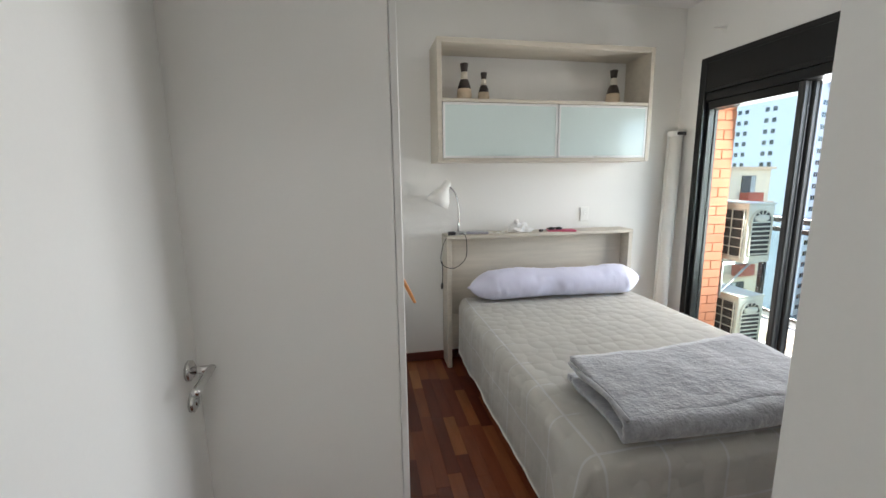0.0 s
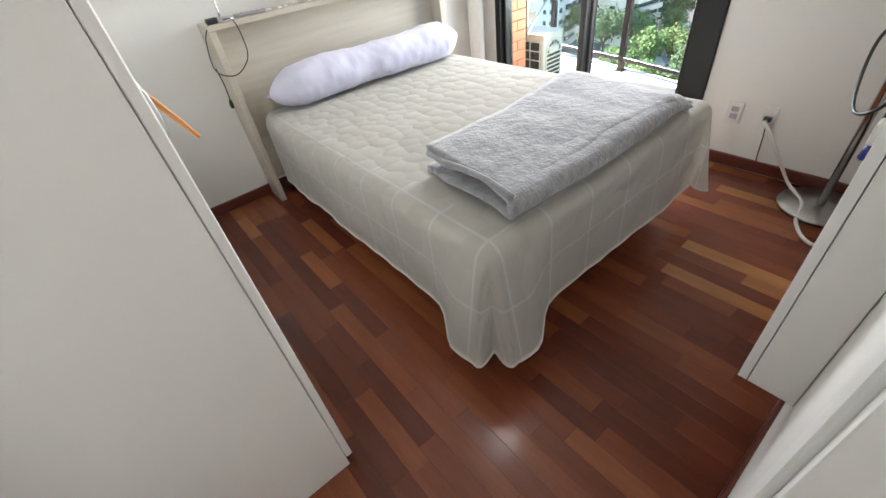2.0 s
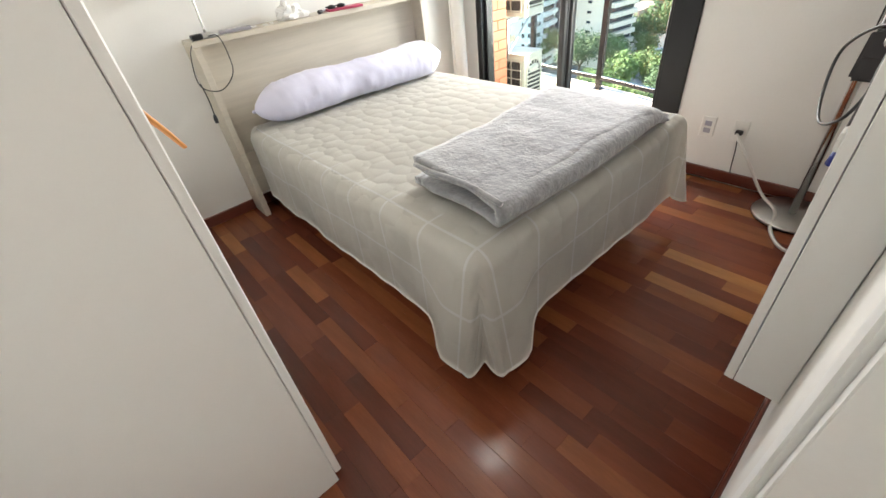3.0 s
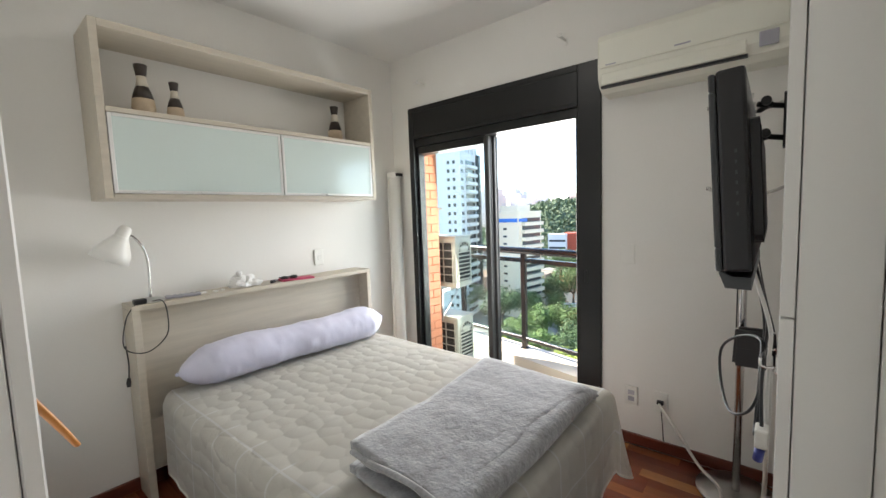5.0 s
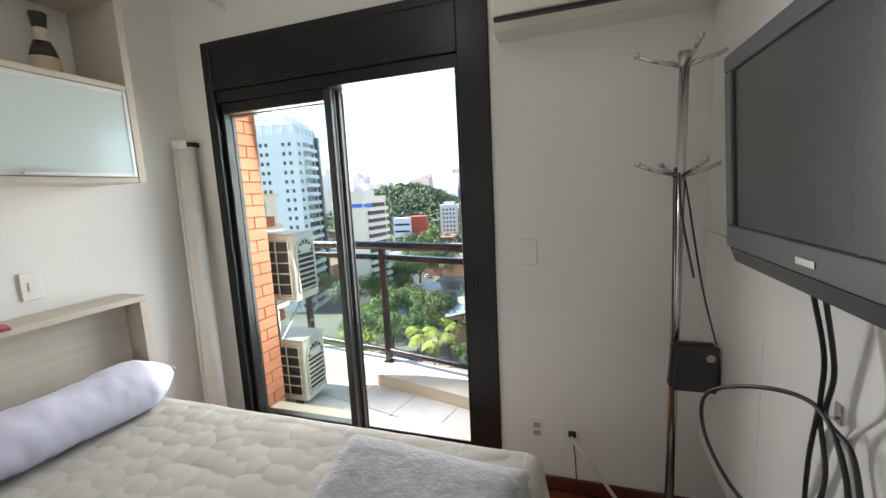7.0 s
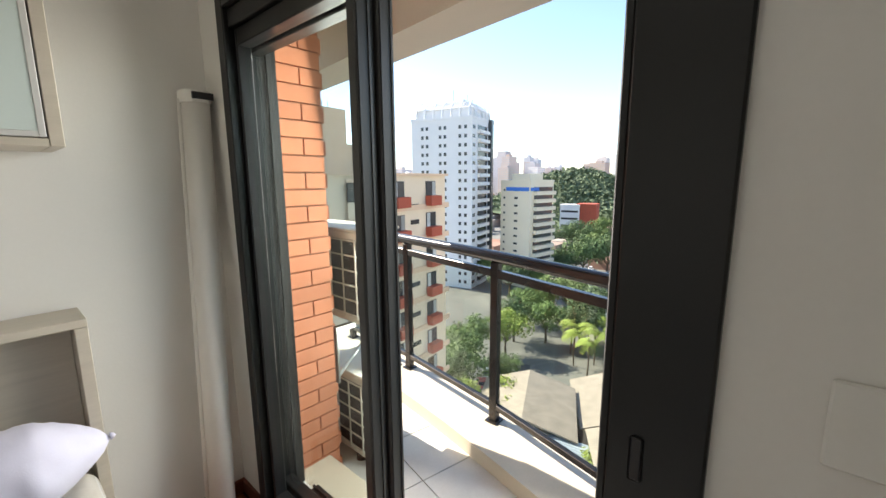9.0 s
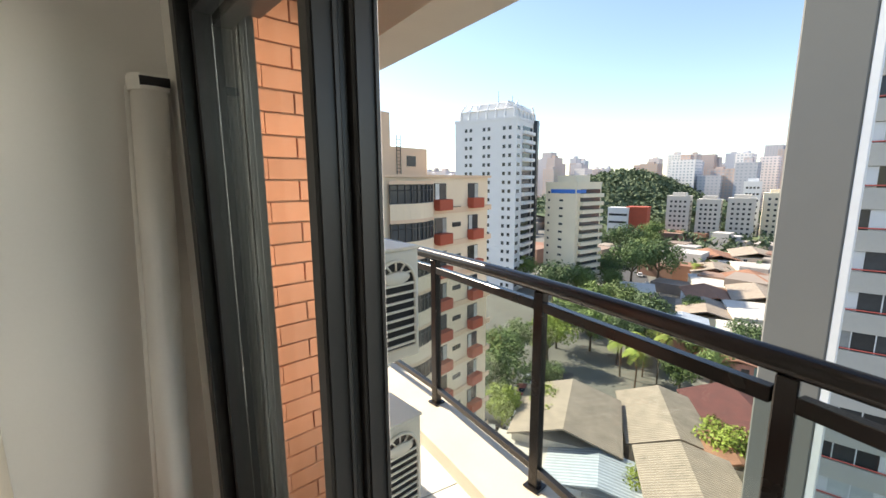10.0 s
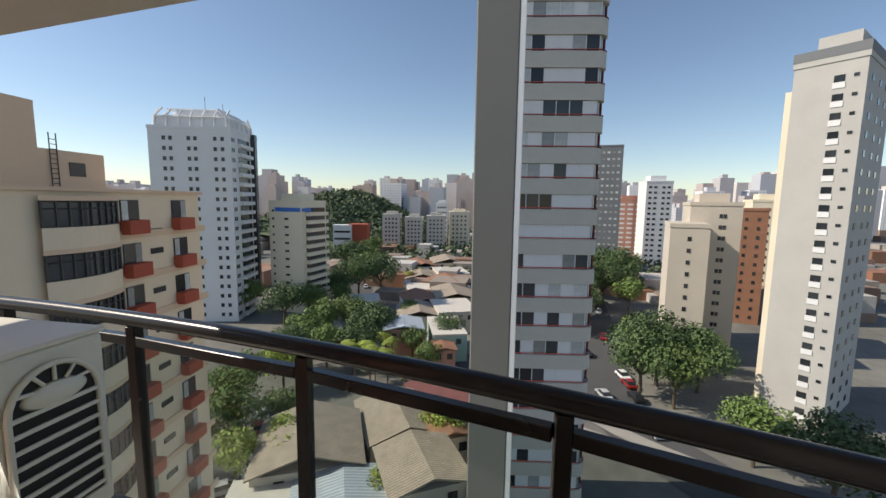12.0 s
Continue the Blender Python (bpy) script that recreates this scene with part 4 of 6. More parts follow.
def television():
    """Wall-mounted set on an arm, leaning a little forward and turned to the bed."""
    tv = thing("television", (0.98, -2.425, 1.535), "grey-framed flat television on a black wall arm", "television")
    w, h = 0.375, 0.230
    def lb(x0, x1, y0, y1, z0, z1, b=0.003, s=1):
        return box(x0, x1, y0, y1, z0, z1, b, s)
    bm = bmesh.new()
    bx(bm, -w, w, 0.016, 0.03, h - 0.04, h, 0.004, 2)
    bx(bm, -w, w, 0.016, 0.03, -h, -h + 0.055, 0.004, 2)
    bx(bm, -w, -w + 0.045, 0.016, 0.03, -h + 0.0552, h - 0.0402, 0.004)
    bx(bm, w - 0.045, w, 0.016, 0.03, -h + 0.0552, h - 0.0402, 0.004)
    part("bezel", bm, M_TVGREY, tv, "grey plastic bezel", local=True)
    part("screen", lb(-w + 0.04, w - 0.04, 0.017, 0.022, -h + 0.05, h - 0.035, 0), M_SCREEN, tv, "dark switched-off screen", local=True)
    bm = bmesh.new()
    bx(bm, -w + 0.001, w - 0.001, -0.042, 0.0155, -h - 0.002, h + 0.006, 0.008, 2)
    bx(bm, -w * 0.82, w * 0.82, -0.064, -0.0422, -h + 0.06, h - 0.10, 0.02, 2)
    part("back_cover", bm, M_BLACK, tv, "black plastic back", local=True)
    bm = bmesh.new()
    pr = [(0.024, -h - 0.003), (0.012, -h - 0.040), (-0.038, -h - 0.044), (-0.038, -h - 0.016), (0.0, -h - 0.012), (0.0157, -h - 0.003)]
    a, b = [bm.verts.new((-w + 0.004, y, z)) for y, z in pr], [bm.verts.new((w - 0.004, y, z)) for y, z in pr]
    for i in range(6):
        bm.faces.new((a[i], a[(i + 1) % 6], b[(i + 1) % 6], b[i]))
    bm.faces.new(a[::-1]); bm.faces.new(b)
    part("speaker_bar", bm, M_TVGREY, tv, "slanted grey speaker bar", local=True)
    part("badge", lb(-0.03, 0.03, 0.0302, 0.032, -h + 0.018, -h + 0.03, 0), M_STEEL, tv, "small silver badge bar", local=True)
    for k in range(7):
        part("button", lb(-w - 0.0008, -w + 0.004, -0.020, -0.016, -0.10 + k * 0.024, -0.092 + k * 0.024, 0), M_TVGREY, tv, local=True)
    tv.matrix_basis = pose(0.978, -2.402, 1.532, -3.0, 0, 0.8)
    m = thing("wall_mount", (0.78, PF, 1.66), "black jointed steel wall mount behind the television", "wall mount")
    part("wall_plate", box(0.80, 0.86, PF - 0.001, PF + 0.006, 1.60, 1.735, 0.002), M_BLACK, m)
    for z in (1.625, 1.705):
        part("arm", rod((0.83, PF + 0.004, z), (0.80, -2.452, z + 0.008), 0.007, 8), M_BLACK, m)
        part("arm", rod((0.80, -2.478, z + 0.004), (0.90, -2.452, z + 0.008), 0.007, 8), M_BLACK, m)
        part("knob", rod((0.772, -2.470, z + 0.01), (0.806, -2.470, z + 0.012), 0.011, 10), M_BLACK, m)


television()

def cable(name, pts, r, material, label):
    return tagged(part(name, tube(bmesh.new(), smooth_line(pts, 8), r, 8), material, None, smooth=True), label, "cable")


cable("power_cable", [(1.08, -2.44, 1.26), (1.085, -2.47, 1.12), (1.095, -2.475, 1.0), (1.05, -2.47, 0.88), (1.06, -2.44, 0.78), (1.17, -2.38, 0.725), (1.31, -2.34, 0.79), (1.33, -2.34, 0.90), (1.22, -2.40, 0.985), (1.10, -2.465, 1.015), (1.0, -2.47, 0.95), (0.97, -2.47, 0.82), (1.0, -2.46, 0.735), (1.08, -2.46, 0.76), (1.10, -2.465, 0.88), (1.09, -2.47, 1.01)], 0.005, M_BLACK, "black power cable coiled on a cabinet hook")
cable("video_cable", [(1.06, -2.45, 1.26), (1.07, -2.48, 1.1), (1.08, -2.478, 1.0), (0.99, -2.475, 0.98), (0.945, -2.475, 0.88), (0.925, -2.48, 0.78)], 0.005, M_BLACK, "black video cable hanging from a cabinet hook")
cable("aerial_cable", [(0.92, -2.45, 1.26), (0.945, -2.49, 1.1), (1.02, -2.49, 0.99), (1.0, -2.488, 0.90), (0.965, -2.488, 0.80)], 0.0055, M_CABLE, "white aerial cable hanging below the television")
cable("extension_cable", [(WE - 0.04, -1.985, 0.305), (1.96, -2.0, 0.30), (1.92, -2.08, 0.22), (1.90, -2.2, 0.06), (1.80, -2.30, 0.035), (1.66, -2.33, 0.008), (1.54, -2.40, 0.007), (1.52, -2.46, 0.03), (1.55, -2.48, 0.22), (1.42, -2.485, 0.5), (1.16, -2.49, 0.75), (1.08, -2.49, 0.97)], 0.0085, M_CABLE, "thick white extension cable from the socket")
cable("thin_cable", [(WE - 0.03, -1.99, 0.295), (2.0, -2.0, 0.2), (2.005, -2.005, 0.10), (2.008, -2.01, 0.075)], 0.003, M_BLACK, "thin black cable hanging from the socket")
vg = thing("video_plug", (0.925, -2.48, 0.74), "pale video plug with a blue connector on its cable", "plug")
part("shell", box(0.895, 0.955, -2.497, -2.463, 0.742, 0.80, 0.006, 2), M_CABLE, vg)
part("connector", tube(bmesh.new(), [Vector((0.92, -2.478, 0.742)), Vector((0.918, -2.472, 0.70))], 0.022, 14, 0.6), M_BLUE, vg, "dark blue connector", True)
part("screw", rod((0.94, -2.478, 0.742), (0.94, -2.476, 0.715), 0.005, 8), M_STEEL, vg)

# ---------------------------------------------------------------- coat stand
def coat_stand():
    x, y = 1.845, -2.365
    s = thing("coat_stand", (x, y, 0), "chrome coat stand with a round steel base and peg arms", "coat stand")
    part("base", lathe([(0.0, 0.006), (0.168, 0.006), (0.172, 0.012), (0.168, 0.022), (0.03, 0.026), (0.0, 0.026)], (x, y, 0), 40), M_STEEL, s, "round brushed steel base", True)
    part("foot_ring", lathe([(0.15, 0.0), (0.165, 0.0), (0.165, 0.0058), (0.15, 0.0058)], (x, y, 0), 40), M_BLACK, s)
    part("pole", rod((x, y, 0.024), (x + 0.012, y - 0.012, 1.895), 0.017, 16), M_CHROME, s, smooth=True)
    part("cap", lathe([(0.02, 0.0), (0.022, 0.004), (0.022, 0.05), (0.0, 0.054)], (x + 0.012, y - 0.012, 1.87), 16), M_STEEL, s, smooth=True)
    for z, a0 in ((1.875, 95), (1.49, 105)):
        for k in range(4):
            a = radians(a0 + k * 90)
            c = Vector((x + 0.011, y - 0.011, z))
            d = Vector((math.cos(a), math.sin(a), 0.0))
            part("arm", tube(bmesh.new(), [c + d * 0.015, c + d * 0.10 + Vector((0, 0, 0.022)), c + d * 0.155 + Vector((0, 0, 0.045))], 0.0075, 10), M_CHROME, s, smooth=True)
            part("knob", lathe([(0.0, -0.008), (0.010, -0.006), (0.010, 0.010), (0.0, 0.012)], c + d * 0.155 + Vector((0, 0, 0.045)), 12), M_CHROME, s, smooth=True)


coat_stand()

def handbag():
    x, y = 1.80, -2.425
    b = thing("handbag", (x, y, 0.69), "small dark grey handbag hanging from the coat stand", "handbag")
    bm = bmesh.new()
    lo = [bm.verts.new((x + sx * 0.035, y + sy * 0.085, 0.69)) for sx, sy in ((-1, -1), (1, -1), (1, 1), (-1, 1))]
    hi = [bm.verts.new((x + sx * 0.025, y + sy * 0.075, 0.875)) for sx, sy in ((-1, -1), (1, -1), (1, 1), (-1, 1))]
    for i in range(4):
        bm.faces.new((lo[i], lo[(i + 1) % 4], hi[(i + 1) % 4], hi[i]))
    bm.faces.new(lo[::-1]); bm.faces.new(hi)
    bmesh.ops.bevel(bm, geom=bm.edges[:], offset=0.014, segments=3, affect='EDGES')
    part("body", bm, M_BAG, b)
    part("flap", box(x - 0.040, x - 0.031, y - 0.07, y + 0.07, 0.78, 0.872, 0.003), M_BAG, b)
    part("strap", tube(bmesh.new(), smooth_line([(x, y - 0.07, 0.87), (x + 0.02, y - 0.02, 1.1), (x + 0.05, y + 0.04, 1.49), (x + 0.052, y + 0.065, 1.508), (x + 0.05, y + 0.072, 1.48), (x + 0.02, y + 0.072, 1.1), (x, y + 0.072, 0.87)], 6), 0.008, 8, 0.4), M_BAG, b, "dark strap", True)
    part("keyring", lathe([(0.012, -0.002), (0.015, 0.0), (0.012, 0.002)], (x - 0.04, y - 0.045, 0.83), 14, "x"), M_STEEL, b)
    part("scarf_strap", tube(bmesh.new(), smooth_line([(x + 0.03, y + 0.06, 1.5), (x + 0.02, y + 0.05, 1.35), (x + 0.0, y + 0.01, 1.12)], 5), 0.012, 8, 0.3), M_BAG, b, "dark hanging strap", True)


handbag()

# ---------------------------------------------------------------- balcony
RC = np.polyfit([1.5, 0.6, -0.36, -1.285, -1.95, -2.6], [3.63, 3.545, 3.342, 3.138, 2.93, 2.68], 2)
def rail_x(y):
    return float(np.polyval(RC, y))


BY = [1.9 - 0.25 * k for k in range(21)]     # stations along the balcony edge
def band(inner, outer, z0, z1):
    """A block that follows the balcony edge between two offsets from the rail."""
    return prism(bmesh.new(), [(rail_x(y) + inner, y) for y in BY] + [(rail_x(y) + outer, y) for y in reversed(BY)], z0, z1)


bm = prism(bmesh.new(), [(EX, BY[0])] + [(rail_x(y) - 0.275, y) for y in BY] + [(EX, BY[-1])], -0.40, -0.175)
structure("balcony_floor", bm, M_STUCCO, "balcony slab under pale stone tiles", "balcony floor")
structure("balcony_kerb", band(-0.27, 0.10, -0.40, -0.045), M_KERB, "low beige stone kerb under the railing", "kerb")
def beam_edge(a, b):
    return [(a + b * y, y) for y in (BY[0], BY[-1])]


structure("balcony_beam", prism(bmesh.new(), beam_edge(3.06, 0.14) + beam_edge(3.39, 0.135)[::-1], 2.33, 2.75), M_STUCCO, "beige painted edge beam over the balcony", "beam")
bm = prism(bmesh.new(), [(EX, BY[0])] + beam_edge(3.058, 0.14) + [(EX, BY[-1])], 2.62, 2.76)
structure("balcony_ceiling", bm, M_STUCCO, "beige painted balcony ceiling", "ceiling")
bm = bmesh.new()
bx(bm, EX + 0.001, 2.53, 0.13, 1.9, -0.17, 2.615)
structure("wall_brick", bm, M_MORTAR, "return wall of orange facing bricks on the balcony", "brick wall")
bm = bmesh.new()
bx(bm, EX + 0.001, 2.35, -3.1, -2.95, -0.17, 2.615)
bx(bm, 2.2505, 2.262, -2.95, WIN_R - 0.005, -0.17, 2.615)
bx(bm, 2.2505, 2.262, WIN_R - 0.005, WIN_L + 0.06, 2.36, 2.615)
structure("wall_outside", bm, M_STUCCO, "beige stucco outer wall beside the balcony door", "wall")
structure("door_sill", box(2.245, 2.46, WIN_R + 0.01, 0.128, -0.172, -0.012, 0.006), M_KERB, "pale stone step below the balcony door", "sill")

def railing():
    r = thing("railing", (rail_x(-0.5), -0.5, -0.045), "bronze metal balcony railing with glass panels", "railing")
    top = [Vector((rail_x(y), y, 1.03)) for y in BY]
    part("handrail", tube(bmesh.new(), top, 0.036, 18), M_RAIL, r, "round dark bronze handrail", True)
    ys = [1.5, 0.594, -0.362, -1.306, -2.22, -2.95]
    for y in ys:
        x = rail_x(y)
        bm = bmesh.new()
        bx(bm, x - 0.026, x + 0.026, y - 0.026, y + 0.026, -0.043, 0.998, 0.004)
        part("post", bm, M_RAIL, r)
        part("foot_plate", box(x - 0.045, x + 0.045, y - 0.045, y + 0.045, -0.045, -0.034, 0.003), M_RAIL, r)
    for a, b in zip(ys, ys[1:]):
        pa, pb = Vector((rail_x(a), a, 0)), Vector((rail_x(b), b, 0))
        d = (pb - pa).normalized()
        n = Vector((-d.y, d.x, 0))
        L = (pb - pa).length
        def strip(h0, h1, half, g):
            bm = bmesh.new()
            bx(bm, g, L - g, -half, half, h0, h1, 0.003 if half > 0.01 else 0.0)
            m = Matrix((( d.x, n.x, 0, pa.x), (d.y, n.y, 0, pa.y), (0, 0, 1, 0), (0, 0, 0, 1)))
            bmesh.ops.transform(bm, matrix=m, verts=bm.verts)
            return bm
        part("upper_rail", strip(0.905, 0.952, 0.02, 0.03), M_RAIL, r)
        part("lower_rail", strip(0.045, 0.082, 0.018, 0.03), M_RAIL, r)
        pane = part("glass_panel", strip(0.075, 0.912, 0.004, 0.022), M_RGLASS, r, "tinted clear glass panel")
        pane.visible_shadow = False


railing()

def condenser(z0, z1, label):
    x0, x1, y0, y1 = 2.635, 2.905, 0.0, 0.78
    c = thing("condenser", ((x0 + x1) / 2, (y0 + y1) / 2, z0), label, "air condenser", "condensers on the balcony")
    part("cabinet", box(x0, x1, y0, y1, z0, z1, 0.012, 2), M_COND, c)
    part("lid", box(x0 - 0.006, x1 + 0.006, y0 - 0.006, y1 + 0.006, z1 + 0.0005, z1 + 0.016, 0.005), M_COND, c)
    cx, w, h = (x0 + x1) / 2, 0.105, z1 - z0
    zt = z1 - 0.15
    ol = [(cx - w, z0 + 0.06), (cx + w, z0 + 0.06)] + [(cx + w * math.cos(math.pi * k / 12), zt + 0.11 * math.sin(math.pi * k / 12)) for k in range(13)]
    bm = bmesh.new()
    bm.faces.new([bm.verts.new((x, y0 - 0.002, z)) for x, z in ol])
    ex = bmesh.ops.extrude_face_region(bm, geom=bm.faces[:])
    bmesh.ops.translate(bm, vec=(0, -0.003, 0), verts=[q for q in ex["geom"] if isinstance(q, bmesh.types.BMVert)])
    # flat black plate takes the place of shade behind the slats
    part("outlet_plate", bm, M_BLACK, c, "black plate for the shade in the arched outlet")
    n = 8
    for k in range(n):
        zz = z0 + 0.075 + k * (zt - z0 - 0.08) / (n - 1)
        part("slat", box(cx - w, cx + w, y0 - 0.013, y0 - 0.0055, zz, zz + 0.011, 0.001), M_COND, c)
    rim = [Vector((x, y0 - 0.008, z)) for x, z in ol] + [Vector((ol[0][0], y0 - 0.008, ol[0][1]))]
    part("grille_rim", tube(bmesh.new(), rim, 0.008, 8), M_COND, c, smooth=True)
    for k in range(1, 6):
        a = math.pi * k / 6
        part("spoke", rod((cx + 0.05 * math.cos(a), y0 - 0.008, zt + 0.035 + 0.03 * math.sin(a)), (cx + w * math.cos(a), y0 - 0.008, zt + 0.11 * math.sin(a)), 0.005, 6), M_COND, c)
    bm = lathe([(0.0, -0.016), (0.05, -0.015), (0.058, -0.006), (0.0, -0.006)], (0, 0, 0), 24, "y")
    bmesh.ops.transform(bm, matrix=Matrix.Translation((cx, y0, zt + 0.032)) @ Matrix.Diagonal((1.35, 1, 0.55, 1)), verts=bm.verts)
    part("badge", bm, M_COND, c, "oval blank badge", True)
    part("coil", box(x0 - 0.003, x0 - 0.0005, y0 + 0.03, y1 - 0.05, z0 + 0.04, z1 - 0.04, 0), M_BLACK, c, "dark cooling coil")
    for k in range(6):
        zz = z0 + 0.045 + k * (h - 0.095) / 5
        part("guard_wire", box(x0 - 0.010, x0 - 0.0035, y0 + 0.025, y1 - 0.045, zz, zz + 0.008, 0), M_COND, c)
    for k in range(7):
        yy = y0 + 0.028 + k * (y1 - y0 - 0.085) / 6
        part("guard_wire", box(x0 - 0.0165, x0 - 0.0105, yy, yy + 0.008, z0 + 0.035, z1 - 0.035, 0), M_COND, c)
    return c


condenser(-0.105, 0.385, "cream air condenser with arched grille standing on the balcony floor")
condenser(0.705, 1.215, "cream air condenser with arched grille on a wall bracket")
for y in (0.12, 0.66):
    wb = thing("wall_bracket", (2.53, y, 0.68), "grey steel bracket carrying the upper condenser", "bracket", "condenser brackets")
    part("arm", box(2.531, 2.92, y - 0.015, y + 0.015, 0.672, 0.7045, 0.003), M_STEEL, wb)
    part("upright", box(2.531, 2.546, y - 0.015, y + 0.015, 0.38, 0.671, 0.003), M_STEEL, wb)
    part("brace", rod((2.546, y, 0.42), (2.84, y, 0.671), 0.009, 8), M_STEEL, wb)
for y in (0.10, 0.66):
    for x in (2.66, 2.88):
        tagged(part("rubber_foot", lathe([(0.0, 0.0), (0.034, 0.0), (0.028, 0.034), (0.0, 0.0345)], (x, y, -0.1395), 14), M_BLACK, None, smooth=True), "black rubber foot under the lower condenser", "foot", "feet of the condenser")

# slender facade column outside the balcony
fc = thing("facade_column", (9.2, -0.76, -36), "grey painted facade column with a white edge strip", "column")
part("shaft", box(9.0, 9.4, -1.10, -0.40, -36, 40, 0.02), M_COLUMN, fc)
part("edge_strip", box(9.005, 9.35, -1.20, -1.105, -36, 40, 0.01), M_WHITEPAINT, fc, "white edge strip")

# ---------------------------------------------------------------- outside: materials
GZ = -36.0
O_GROUND = surf("city_ground", (0.16, 0.155, 0.135), rough=0.95, var=0.5, scale=0.03, fine=0.4, bump=0.0)
O_ROAD = surf("asphalt", (0.075, 0.075, 0.075), rough=0.9, var=0.2, scale=0.2, fine=3, bump=0.0)
O_PAVE = surf("pavement", (0.30, 0.28, 0.25), rough=0.9, var=0.2, scale=0.3, fine=4, bump=0.0)
O_GRASS = surf("lawn", (0.075, 0.11, 0.03), rough=0.95, var=0.35, scale=0.3, fine=4, bump=0.0)
O_PEACH = surf("peach_render", (0.80, 0.65, 0.48), rough=0.9, var=0.06, scale=0.3, fine=4, bump=0.05)
O_PEACHD = surf("peach_band", (0.74, 0.53, 0.37), rough=0.9, var=0.06, scale=0.3, fine=4, bump=0.05)
O_CREAM = surf("cream_render", (0.78, 0.69, 0.53), rough=0.9, var=0.06, scale=0.2, fine=3, bump=0.05)
O_WHITE = surf("white_render", (0.74, 0.74, 0.74), rough=0.9, var=0.05, scale=0.2, fine=3, bump=0.05)
O_GREYW = surf("grey_concrete", (0.56, 0.525, 0.47), rough=0.9, var=0.08, scale=0.25, fine=3, bump=0.05)
O_BEIGE = surf("beige_render", (0.56, 0.50, 0.42), rough=0.9, var=0.06, scale=0.2, fine=3, bump=0.05)
O_DGREY = surf("dark_grey_cladding", (0.17, 0.18, 0.19), rough=0.8, var=0.1, scale=0.2, fine=3, bump=0.05)
O_RED = surf("terracotta_panel", (0.42, 0.085, 0.045), rough=0.8, var=0.12, scale=0.6, fine=6, bump=0.05)
O_WINE = surf("wine_red_paint", (0.20, 0.04, 0.035), rough=0.7, var=0.1, bump=0.0)
O_DGLASS = surf("dark_window", (0.035, 0.04, 0.045), rough=0.12, var=0.3, scale=0.4, fine=3, bump=0.0, rand=0.5)
O_LGLASS = surf("curtained_window", (0.42, 0.43, 0.42), rough=0.2, var=0.3, scale=0.6, fine=3, bump=0.0, rand=0.45)
O_FRAME = surf("window_frame_dark", (0.05, 0.05, 0.05), rough=0.5, bump=0.0)
O_BLUE = surf("blue_tarp", (0.03, 0.16, 0.55), rough=0.5, var=0.1, bump=0.0)
O_LEAF = surf("leaves", (0.12, 0.18, 0.045), rough=0.7, var=0.45, scale=0.7, fine=6, bump=0.0, rand=0.25)
O_LEAFB = surf("bright_leaves", (0.24, 0.30, 0.05), rough=0.7, var=0.4, scale=0.7, fine=6, bump=0.0, rand=0.2)
O_LEAFD = surf("dark_leaves", (0.075, 0.125, 0.04), rough=0.7, var=0.45, scale=0.7, fine=6, bump=0.0, rand=0.25)
# green lightened so that its colour carries the haze of distance
O_WOODS = surf("hazed_foliage", (0.095, 0.13, 0.065), rough=0.8, var=0.3, scale=0.05, fine=0.6, bump=0.0)
O_BARK = surf("bark", (0.10, 0.075, 0.05), rough=0.95, var=0.3, scale=3, fine=20, bump=0.2)
O_TILE = surf("clay_roof", (0.30, 0.15, 0.09), rough=0.9, var=0.3, scale=0.8, fine=6, bump=0.1)
O_TILEB = surf("weathered_roof", (0.34, 0.28, 0.22), rough=0.95, var=0.3, scale=0.8, fine=6, bump=0.1)
O_METAL = surf("metal_roof", (0.42, 0.47, 0.52), rough=0.5, var=0.15, scale=0.8, fine=6, bump=0.05)
O_MAROON = surf("maroon_roof", (0.14, 0.05, 0.045), rough=0.9, var=0.3, scale=0.8, fine=6, bump=0.1)
def paint_rib_shade(m, scale):
    """Paints the light and shade of sheet ribs and tile columns into a roof material."""
    n, l = m.node_tree.nodes, m.node_tree.links
    hsv = [q for q in n if q.type == 'HUE_SAT'][0]
    wv, mr, mu = n.new("ShaderNodeTexWave"), n.new("ShaderNodeMapRange"), n.new("ShaderNodeMath")
    wv.inputs["Scale"].default_value, wv.inputs["Distortion"].default_value = scale, 0.6
    l.new(n["Texture Coordinate"].outputs["Object"], wv.inputs["Vector"])
    mr.inputs["To Min"].default_value, mr.inputs["To Max"].default_value = 0.68, 1.12
    l.new(wv.outputs["Fac"], mr.inputs["Value"])
    mu.operation = 'MULTIPLY'
    l.new(hsv.inputs["Value"].links[0].from_socket, mu.inputs[0]); l.new(mr.outputs["Result"], mu.inputs[1])
    l.new(mu.outputs[0], hsv.inputs["Value"])


for _m, _s in ((O_TILE, 1.1), (O_TILEB, 0.8), (O_METAL, 0.6), (O_MAROON, 1.0)):
    paint_rib_shade(_m, _s)
O_MINT = surf("mint_render", (0.36, 0.50, 0.42), rough=0.9, var=0.1, bump=0.0)
O_SALMON = surf("salmon_render", (0.52, 0.27, 0.20), rough=0.9, var=0.1, scale=0.5, bump=0.0)


def unit_mesh(name, sx, sy, sz, material, bev=0.0):
    bm = bx(bmesh.new(), -sx / 2, sx / 2, -sy / 2, sy / 2, -sz / 2, sz / 2, bev)
    bmesh.ops.recalc_face_normals(bm, faces=bm.faces)
    me = bpy.data.meshes.new(name)
    bm.to_mesh(me); bm.free()
    me.materials.append(material)
    return me


